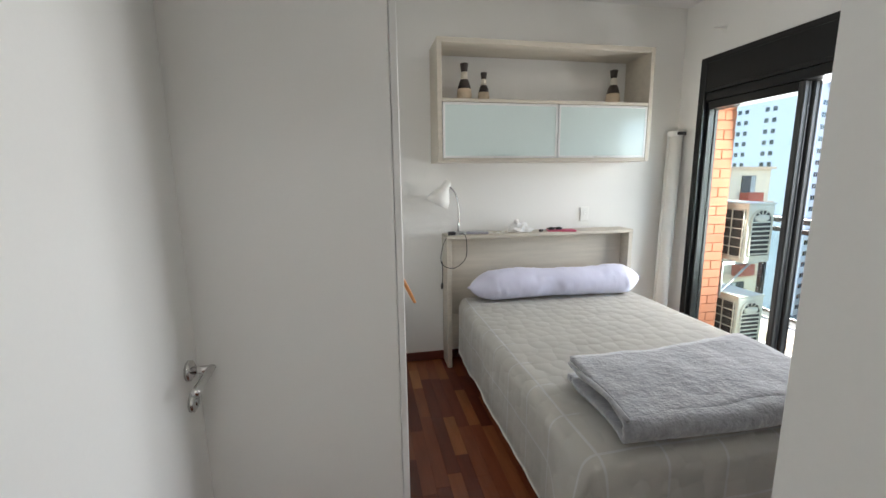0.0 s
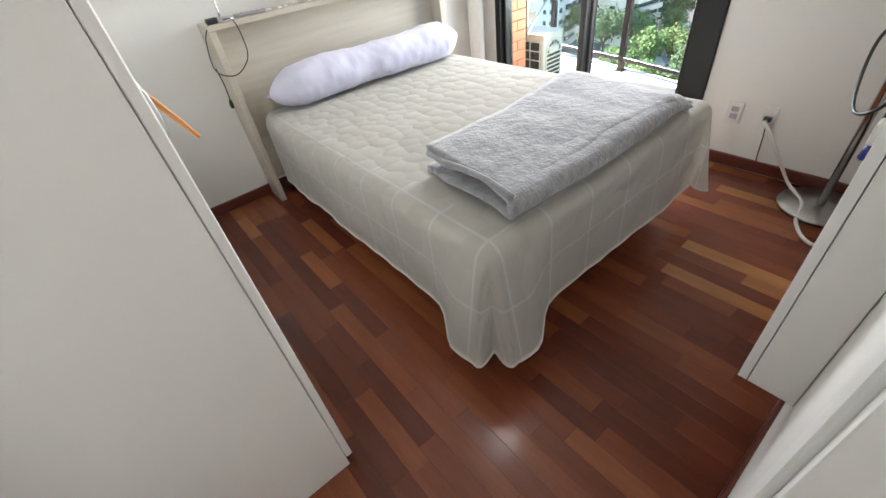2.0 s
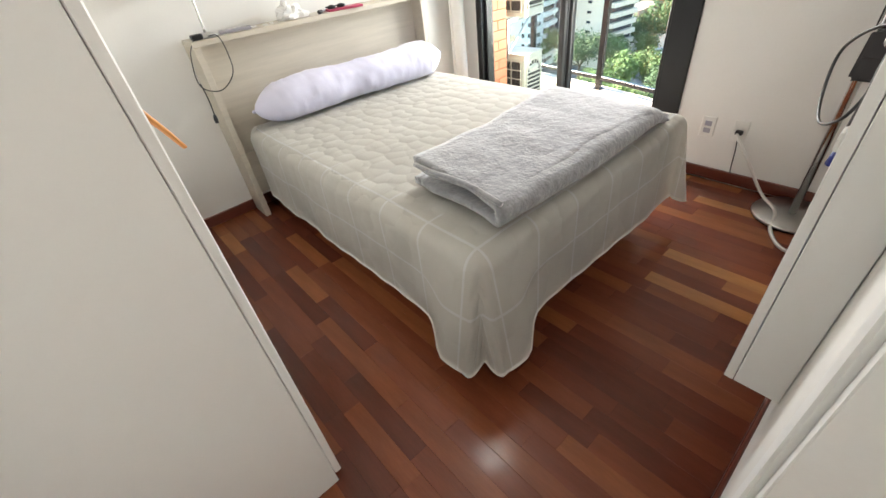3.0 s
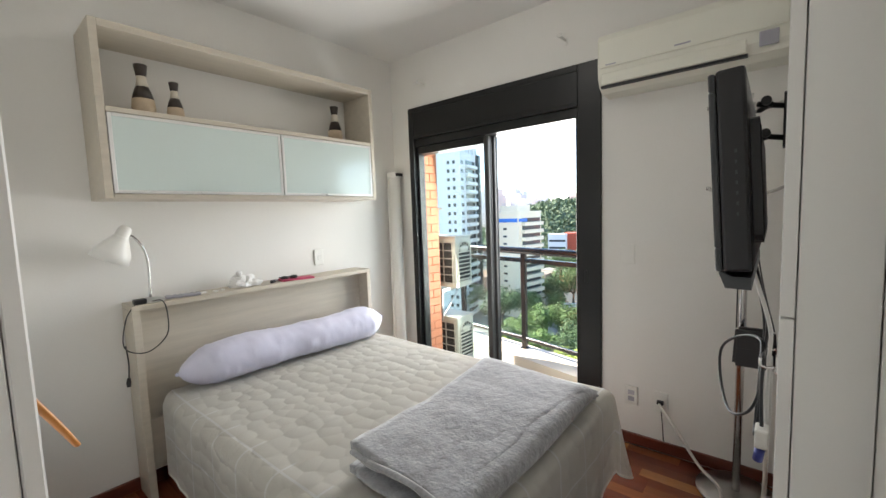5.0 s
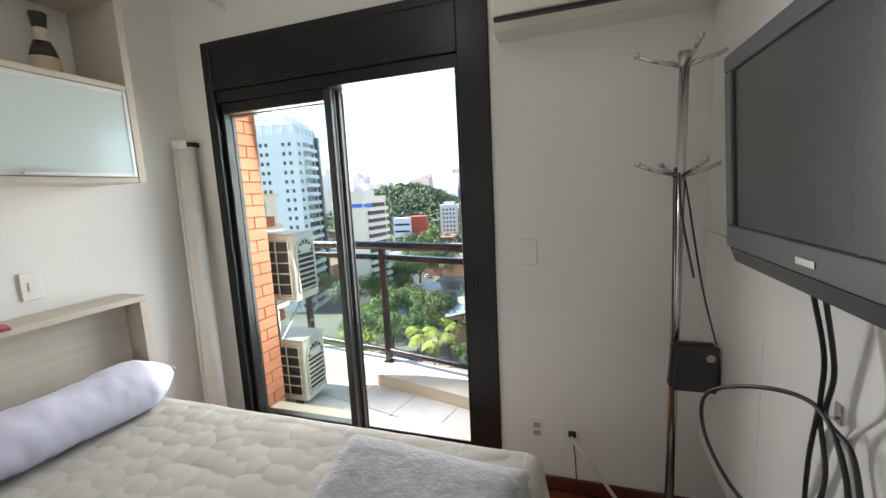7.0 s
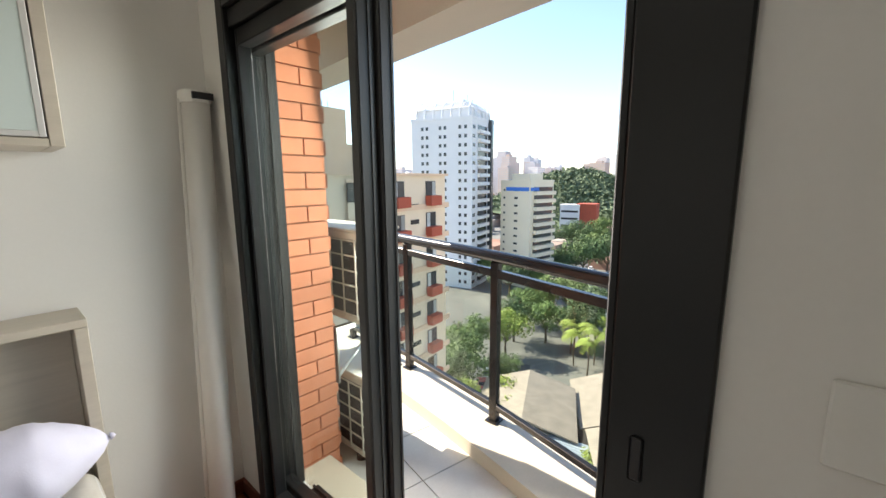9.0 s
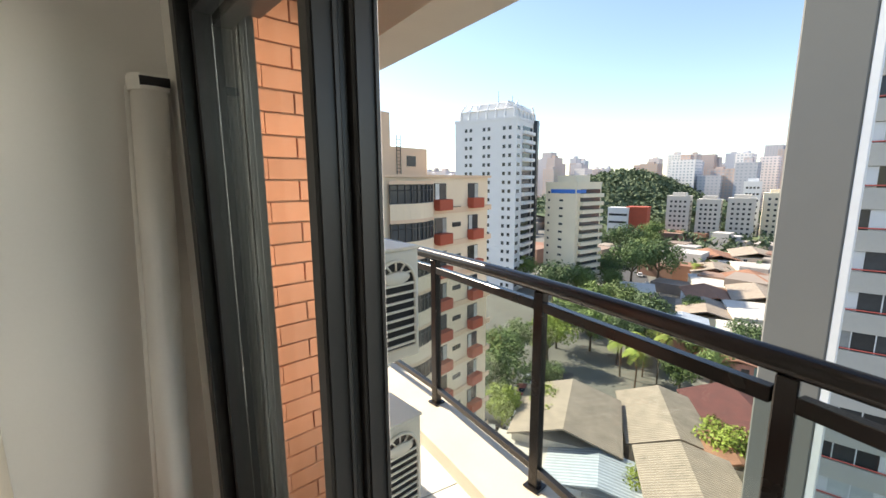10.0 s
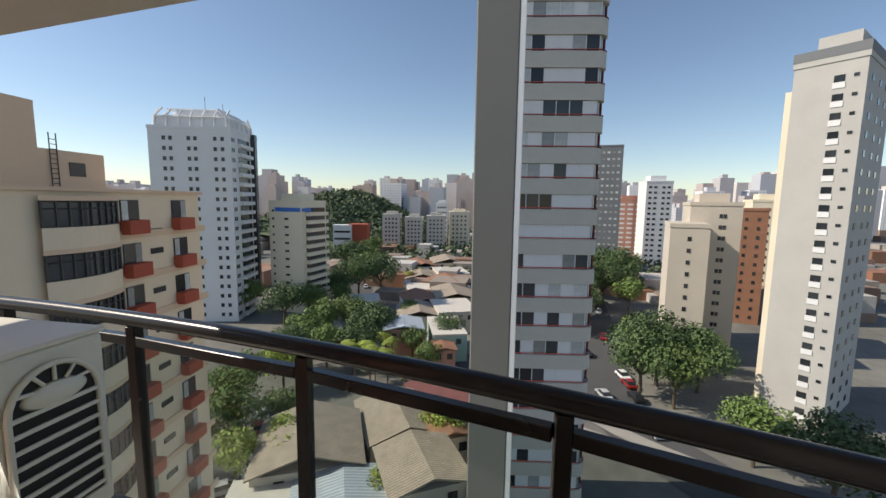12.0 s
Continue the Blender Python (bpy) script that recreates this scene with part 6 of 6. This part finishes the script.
# ---------------------------------------------------------------- outside: trees
def leaf_cloud(bm, blobs, count, size, rng):
    """Many small bent leaf clumps over a set of (centre, radius) lobes."""
    tot = sum(r * r for _, r in blobs)
    for c, r in blobs:
        for k in range(int(count * r * r / tot)):
            d = Vector((rng.gauss(0, 1), rng.gauss(0, 1), rng.gauss(0.25, 1))).normalized()
            p = Vector(c) + d * r * rng.uniform(0.55, 1.08) * (1 + 0.25 * noise.noise(d * 2.5 + Vector(c)))
            s = size * rng.uniform(0.6, 1.5)
            n = (d + Vector((rng.uniform(-1, 1), rng.uniform(-1, 1), rng.uniform(-0.4, 1))) * 0.8).normalized()
            a = n.orthogonal().normalized()
            a.rotate(Matrix.Rotation(rng.uniform(0, 6.28), 3, n))
            b = n.cross(a)
            v = [bm.verts.new(p + a * s), bm.verts.new(p + b * s * 0.6 + n * s * 0.2), bm.verts.new(p - a * s * 0.8), bm.verts.new(p - b * s * 0.6 + n * s * 0.15)]
            bm.faces.new(v)


def make_tree(seed, h, spread, material, label, count=2600, size=0.27):
    rng = random.Random(seed)
    t = thing("tree", (0, 0, 0), label, "tree", "street trees")
    bm = bmesh.new()
    fork = h * 0.38
    tube(bm, smooth_line([(0, 0, -0.3), (0.1, 0.05, fork * 0.5), (0.0, 0.1, fork)], 3), [h * 0.032 - h * 0.0018 * k for k in range(7)], 8)
    blobs = []
    for k in range(7):
        a = 2 * math.pi * k / 7 + rng.uniform(-0.4, 0.4)
        rr = spread * rng.uniform(0.35, 0.75)
        e = Vector((math.cos(a) * rr, math.sin(a) * rr, h * rng.uniform(0.58, 0.85)))
        tube(bm, smooth_line([(0, 0.1, fork * 0.9), e * 0.5 + Vector((0, 0, fork * 0.45)), e], 3), [h * 0.014 - h * 0.0017 * j for j in range(7)], 6)
        blobs.append((e, spread * rng.uniform(0.32, 0.5)))
    blobs.append((Vector((0, 0, h * 0.86)), spread * 0.48))
    blobs.append((Vector((0, 0, h * 0.66)), spread * 0.5))
    part("trunk", bm, O_BARK, t, local=True)
    bm = bmesh.new()
    leaf_cloud(bm, blobs, count, size, rng)
    part("crown", bm, material, t, local=True)
    return t


def make_palm(seed):
    rng = random.Random(seed)
    t = thing("palm_tree", (0, 0, 0), "slender palm tree with arching fronds", "palm", "palms among the houses")
    part("trunk", tube(bmesh.new(), smooth_line([(0, 0, -0.3), (0.15, 0, 3), (0.1, 0.1, 7)], 4), 0.16, 7), O_BARK, t, local=True)
    bm = bmesh.new()
    for k in range(16):
        a = 2 * math.pi * k / 16 + rng.uniform(-0.2, 0.2)
        up = rng.uniform(0.3, 1.3)
        for s in range(9):
            u = s / 9
            r = 2.6 * u
            z = 7 + up * u * 1.6 - 2.4 * u * u
            c = Vector((0.1 + math.cos(a) * r, 0.1 + math.sin(a) * r, z))
            for sd in (-1, 1):
                w = Vector((-math.sin(a), math.cos(a), -0.3)) * sd * 0.75 * (1 - u * 0.5)
                f = Vector((math.cos(a), math.sin(a), -0.2)) * 0.32
                bm.faces.new([bm.verts.new(q) for q in (c, c + f * 0.5, c + w + f, c + w * 0.9)])
    part("crown", bm, O_LEAFB, t, local=True)
    return t


kinds = [make_tree(1, 9.5, 5.2, O_LEAF, "leafy green street tree"), make_tree(2, 12.0, 7.0, O_LEAFD, "broad dark green street tree", 3800, 0.30), make_tree(3, 7.5, 4.2, O_LEAFB, "bright green garden tree", 2200, 0.24)]
palm = make_palm(4)
SPOTS = [(1, 88, 33.5, 0.8), (1, 96, 33, 1.0), (1, 148, 58, 1.25), (1, 156, 52, 1.2), (1, 142, 65, 1.0), (0, 104, 42, 1.1), (0, 110, 46, 1.0), (0, 98, 47, 1.1), (0, 92, 50, 1.0),
         (0, 84, 40, 1.0), (1, 80, 46, 0.8), (2, 72, 43, 1.2), (0, 66, 47, 1.0), (0, 58, 44, 1.0), (0, 50, 38.5, 1.0), (2, 46, 34, 0.9), (0, 60, 36, 0.7), (2, 52, 30, 0.9), (2, 48, 27, 0.8),
         (2, 46.5, 13.0, 0.75), (2, 41.5, 10.2, 0.7), (2, 50, 31.5, 0.6), (2, 45.5, 29.5, 0.55), (2, 58, 8.0, 0.9), (2, 62, 10.5, 0.8), (2, 36, 5.5, 1.0), (2, 34, 3.0, 0.9), (2, 38, 2.0, 0.7), (0, 78, 20, 0.7), (0, 86, 17, 0.7), (0, 92, 22, 0.8), (1, 100, 15, 0.7), (0, 120, 30, 0.8),
         (1, 84, -26, 1.1), (1, 90, -31, 1.2), (0, 80, -31, 1.1), (0, 96, -35, 1.0), (0, 100, -44, 0.9), (1, 88, -38, 1.0), (0, 108, -31, 0.9),
         (1, 128, -20, 1.2), (2, 122, -17.5, 1.6), (1, 136, -18, 1.3), (1, 150, -22, 1.4), (1, 160, -34, 1.4), (0, 170, -28, 1.4), (0, 148, -40, 1.2), (1, 180, -44, 1.4), (1, 196, -40, 1.5),
         (0, 190, 70, 1.3), (0, 210, 76, 1.3), (0, 240, 86, 1.4), (1, 200, 84, 1.4), (0, 118, 84, 1.2), (0, 124, 66, 1.0), (0, 116, 60, 1.0), (1, 110, 66, 1.1), (0, 132, 58, 0.9)]
for i, (k, x, y, s) in enumerate(SPOTS):
    copy_thing(kinds[k], pose(x, y, GZ, 0, 0, i * 73) @ Matrix.Diagonal((s, s, s * (0.92 + 0.05 * (i % 4)), 1)))
for k in range(3):
    kinds[k].matrix_basis = pose((64, 55, 44)[k], (-36, -40, 44)[k], GZ, 0, 0, 40 * k)
for i, (x, y) in enumerate(((80, 27), (83, 29.5), (86, 25), (77, 30), (90, 28), (74, 26), (82, 33), (35, 4.5), (170, 43))):
    copy_thing(palm, pose(x, y, GZ, 0, 0, i * 50))
palm.matrix_basis = pose(79, 24, GZ)

# wooded hill in the distance
bm = bmesh.new()
def hill_h(x, y):
    return GZ + 44 * math.exp(-(((x - 430) / 120) ** 2 + ((y - 185) / 75) ** 2)) + 6 * noise.noise(Vector((x * 0.02, y * 0.02, 0)))
rng = random.Random(8)
sheet(bm, lambda u, v: (280 + 320 * u, 20 + 330 * v, hill_h(280 + 320 * u, 20 + 330 * v) - 1.0), 40, 40)
tagged(part("wooded_hill", bm, O_WOODS, None), "dark wooded hill in the distance", "hill", kind="structure")
bm = bmesh.new()
for k in range(2600):
    x, y = rng.uniform(290, 470), rng.uniform(60, 310)
    z = hill_h(x, y)
    if z < GZ + 5:
        continue
    leaf_cloud(bm, [(Vector((x, y, z + 2)), rng.uniform(3, 5))], 7, 1.7, rng)
for k in range(1500):
    x = rng.uniform(170, 520)
    y = x * rng.uniform(-0.35, 0.6) + rng.uniform(-8, 8)
    leaf_cloud(bm, [(Vector((x, y, GZ + 4)), rng.uniform(2.5, 4))], 7, 1.5, rng)
tagged(part("far_woods", bm, O_WOODS, None), "dark green far tree crowns", "woods", kind="stuff")

# ---------------------------------------------------------------- outside: houses below
def house(x, y, w, d, h, yaw, roof, wall, label, pitch=0.32):
    t = thing("house", (x, y, GZ), label, "house", "houses below the balcony")
    t.rotation_euler = (0, 0, radians(yaw))
    part("wall", bx(bmesh.new(), -w / 2, w / 2, -d / 2, d / 2, -0.4, h), wall, t, local=True)
    bm = bmesh.new()
    e, rise = 0.5, pitch * d / 2
    if pitch > 0:
        pr = [(-d / 2 - e, h - 0.1), (0, h + rise), (d / 2 + e, h - 0.1), (d / 2 + e, h + 0.12), (0, h + rise + 0.25), (-d / 2 - e, h + 0.12)]
        a, b = [bm.verts.new((-w / 2 - e, q, z)) for q, z in pr], [bm.verts.new((w / 2 + e, q, z)) for q, z in pr]
        for i in range(6):
            bm.faces.new((a[i], a[(i + 1) % 6], b[(i + 1) % 6], b[i]))
        bm.faces.new(a[::-1]); bm.faces.new(b)
    else:
        bx(bm, -w / 2 - 0.1, w / 2 + 0.1, -d / 2 - 0.1, d / 2 + 0.1, h + 0.001, h + 0.35)
    part("roof", bm, roof, t, local=True)
    for sx in (-1, 1):
        part("window", bx(bmesh.new(), -w / 2 - 0.05, -w / 2 + 0.02, sx * d / 4 - 0.6, sx * d / 4 + 0.6, h - 2.1, h - 0.8), O_DGLASS, t, local=True)
        part("window", bx(bmesh.new(), sx * w / 4 - 0.6, sx * w / 4 + 0.6, -d / 2 - 0.05, -d / 2 + 0.02, h - 2.1, h - 0.8), O_DGLASS, t, local=True)
    return t


house(50, 25.5, 13, 13, 5.0, 25, O_TILEB, O_BEIGE, "house with a weathered brown gable roof")
house(43, 17.5, 6, 11, 4.0, 25, O_METAL, O_WHITE, "shed with a pale metal roof", 0.2)
house(46, 9.0, 9, 9, 6.5, 30, O_TILEB, O_BEIGE, "house with a tan corrugated roof", 0.3)
house(57, 8.0, 6, 6, 5.0, 30, O_TILE, O_BEIGE, "house with a small clay roof")
house(38, 12, 12, 8, 3.6, 30, O_GREYW, O_GREYW, "outbuilding with a flat concrete roof", 0)
house(37, 24.5, 14, 9, 3.6, 20, O_GREYW, O_GREYW, "long flat concrete garage roof", 0)
house(60, 16, 13, 11, 4.2, 30, O_TILEB, O_BEIGE, "house with a broad weathered brown roof")
house(68, 8, 14, 13, 4.5, 35, O_MAROON, O_BEIGE, "hall with a low maroon roof")
house(96, 25.5, 9, 9, 7.5, 18, O_METAL, O_SALMON, "salmon house with a grey metal roof", 0.18)
house(100, 15.5, 15, 8, 6.5, 18, O_GREYW, O_MINT, "mint green shop building with a flat roof", 0)
house(90, 14.5, 6, 5, 5.0, 18, O_TILE, O_SALMON, "small terracotta gatehouse beside the street", 0.2)
for i, (x, y, w, d, h) in enumerate(((118, 27, 14, 12, 5), (122, 17, 16, 12, 6), (134, 30, 16, 12, 5), (140, 20, 18, 13, 6), (154, 34, 18, 13, 5), (160, 24, 18, 14, 6), (176, 40, 18, 14, 5), (184, 28, 20, 14, 6), (200, 46, 20, 15, 6), (210, 34, 20, 16, 7), (128, 48, 12, 10, 5), (150, 74, 14, 10, 5))):
    house(x, y, w, d, h, 18 + (i % 3) * 4, (O_TILEB, O_GREYW, O_TILE)[i % 3], (O_CREAM, O_BEIGE, O_WHITE)[i % 3], ("low house with a weathered roof", "low building with a flat grey roof", "low house with a clay roof")[i % 3], (0.25, 0, 0.25)[i % 3])
tagged(part("garden_wall", bx(bmesh.new(), 92, 118, -36.4, -36.0, GZ - 0.4, GZ + 2.6), O_CREAM, None), "cream garden wall beside the street", "wall")
wtank = thing("water_tank", (47.5, 12.6, GZ + 3.9), "grey water tank on the outbuilding roof", "tank")
part("tank", lathe([(0.0, 0.0), (0.9, 0.0), (1.0, 0.4), (1.0, 1.3), (0.7, 1.6), (0.0, 1.65)], (47.5, 12.6, GZ + 3.9 + 0.9), 16), O_METAL, wtank, smooth=True)
for sx in (-0.6, 0.6):
    for sy in (-0.6, 0.6):
        part("leg", rod((47.5 + sx, 12.6 + sy, GZ + 3.0), (47.5 + sx, 12.6 + sy, GZ + 4.9), 0.08, 6), O_METAL, wtank)

# ---------------------------------------------------------------- outside: cars
def make_car(paint, label):
    c = thing("car", (0, 0, 0), label, "car", "parked cars")
    def loft(pr, w0, w1):
        bm = bmesh.new()
        a = [bm.verts.new((x, -(w0 if z < 0.9 else w1) / 2, z)) for x, z in pr]
        b = [bm.verts.new((x, (w0 if z < 0.9 else w1) / 2, z)) for x, z in pr]
        n = len(pr)
        for i in range(n):
            bm.faces.new((a[i], a[(i + 1) % n], b[(i + 1) % n], b[i]))
        bm.faces.new(a[::-1]); bm.faces.new(b)
        bmesh.ops.bevel(bm, geom=bm.edges[:], offset=0.06, segments=2, affect='EDGES')
        return bm
    part("body", loft([(-2.1, 0.3), (2.1, 0.3), (2.12, 0.72), (1.2, 0.86), (-1.9, 0.88), (-2.12, 0.78)], 1.74, 1.7), paint, c, local=True)
    part("cabin", loft([(-1.7, 0.86), (1.15, 0.84), (0.45, 1.42), (-1.15, 1.44)], 1.6, 1.35), O_DGLASS, c, "dark glazed cabin", local=True)
    part("roof", bx(bmesh.new(), -1.1, 0.4, -0.64, 0.64, 1.41, 1.475, 0.02), paint, c, local=True)
    for sx in (-1.3, 1.32):
        for sy in (-0.78, 0.78):
            part("wheel", lathe([(0.0, -0.1), (0.30, -0.1), (0.32, 0.0), (0.30, 0.1), (0.0, 0.1)], (sx, sy, 0.32), 14, "y"), M_BLACK, c, local=True)
    return c


cars = [make_car(surf(nm, col, rough=0.3, bump=0.0), lab) for nm, col, lab in (("silver_paint", (0.45, 0.46, 0.47), "silver car parked on the asphalt"), ("white_car_paint", (0.75, 0.75, 0.75), "white car parked on the asphalt"), ("black_paint", (0.02, 0.02, 0.022), "black car parked on the asphalt"), ("red_car_paint", (0.30, 0.02, 0.02), "red car parked on the asphalt"))]
PARK = [(46, 32, 40), (50, 34.5, 40), (54, 37, 40), (58, 39, 40), (44, 35, 130), (62, 41, 40), (55, 33, 30), (100, 20.5, 60), (104, 25, 60), (118, 36, 40), (128, 42, 35), (140, 50, 32), (152, 54, 28), (166, 62, 25), (180, 68, 24), (198, 74, 24),
        (82, -19, 15), (92, -25, 195), (104, -19.5, 0), (118, -26, 175), (130, -22, -15), (146, -30, 165), (96, 24.5, 50), (112, 32, 50)]
for i, (x, y, a) in enumerate(PARK):
    copy_thing(cars[i % 4] if i % 7 else cars[1], pose(x, y, GZ + 0.17, 0, 0, a))
for k, q in enumerate(cars):
    q.matrix_basis = pose(70 + 6 * k, -24.5 - 0.2 * k, GZ + 0.17, 0, 0, 10)

# ---------------------------------------------------------------- small pieces of floors and walls
fl = structure("floor", bx(bmesh.new(), WW, WE + 0.005, -4.6, WN, -0.15, -0.008), M_GAP, "dark varnished hardwood strip floor", "floor")
rng = random.Random(3)
PW = 0.0708
made = {}
def plank_mesh(L):
    key = round(L * 50)
    if key not in made:
        bm = bx(bmesh.new(), -PW / 2 + 0.0002, PW / 2 - 0.0002, -L / 2 + 0.0002, L / 2 - 0.0002, -0.0075, 0.0, 0.0006)
        bmesh.ops.recalc_face_normals(bm, faces=bm.faces)
        me = bpy.data.meshes.new("plank")
        bm.to_mesh(me); bm.free()
        me.materials.append(M_PLANK)
        made[key] = me
    return made[key]
rows = int((WE + 0.55) / PW) + 1
for r in range(rows):
    x = -0.54 + (r + 0.5) * PW
    if x > WE - 0.03:
        break
    y = WN - 0.015 + rng.uniform(0, 0.3)
    while y > WS:
        L = round(rng.choice((0.28, 0.36, 0.42, 0.5, 0.6)) * 50) / 50
        piece("plank", plank_mesh(L), fl, x, y - L / 2, 0.0)
        y -= L
bm = bmesh.new()
for r in range(9):
    x = -0.54 - (r + 0.5) * PW
    y = -1.70 + rng.uniform(-0.08, 0.1)
    while y > -4.5:
        L = rng.choice((0.3, 0.4, 0.5, 0.6))
        if x > WW + 0.04:
            bx(bm, x - PW / 2 + 0.0002, x + PW / 2 - 0.0002, y - L + 0.0002, y - 0.0002, -0.0075, 0.0)
        y -= L
for r in range(16):
    x = -0.54 + (r + 0.5) * PW
    y = WS - 0.34
    while y > -4.5:
        L = rng.choice((0.3, 0.4, 0.5, 0.6))
        bx(bm, x - PW / 2 + 0.0002, x + PW / 2 - 0.0002, y - L + 0.0002, y - 0.0002, -0.0075, 0.0)
        y -= L
hp = part("hall_planks", bm, M_PLANK, fl)
tagged(hp, kind="stuff")

# bricks on the balcony return wall
wb_ = bpy.data.objects["wall_brick"]
CH, BL = 0.0805, 0.232
full, half = unit_mesh("brick", BL - 0.010, 0.02, CH - 0.007, M_BRICK, 0.002), unit_mesh("brick", 0.0505, 0.02, CH - 0.007, M_BRICK, 0.002)
side = unit_mesh("brick", 0.02, BL - 0.010, CH - 0.007, M_BRICK, 0.002)
for k in range(34):
    z = -0.165 + (k + 0.5) * CH
    if k % 2:
        piece("brick", full, wb_, 2.525 - BL / 2, 0.121, z)
        piece("brick", half, wb_, 2.525 - BL - 0.022, 0.121, z)
    else:
        piece("brick", unit_mesh("brick", BL / 2 - 0.01, 0.02, CH - 0.007, M_BRICK, 0.002) if k == 0 else bpy.data.meshes["brick.003"], wb_, 2.525 - BL / 4, 0.121, z)
        piece("brick", unit_mesh("brick", 0.155, 0.02, CH - 0.007, M_BRICK, 0.002) if k == 0 else bpy.data.meshes["brick.004"], wb_, 2.525 - BL / 2 - 0.079, 0.121, z)
    for j in range(7):
        piece("brick", side, wb_, 2.539, 0.131 + BL / 2 + j * BL + (BL / 2 if k % 2 else 0), z)

# balcony floor tiles, laid square to the kerb
bf = bpy.data.objects["balcony_floor"]
tile = unit_mesh("tile", 0.392, 0.392, 0.034, M_STONE, 0.002)
ang = math.atan2(rail_x(0.5) - rail_x(-1.5), 2.0)
for i in range(-1, 4):
    for j in range(-7, 5):
        u, v = 0.2 + i * 0.397, j * 0.397
        x, y = 2.72 + (u - 0.4) * math.cos(ang) + v * math.sin(ang), -0.5 - (u - 0.4) * math.sin(ang) + v * math.cos(ang)
        if x > EX + 0.19 and x < rail_x(y) - 0.10 and y < 1.7 and not (x < 2.76 and y > -0.05):
            piece("tile", tile, bf, x, y, -0.157, -ang)
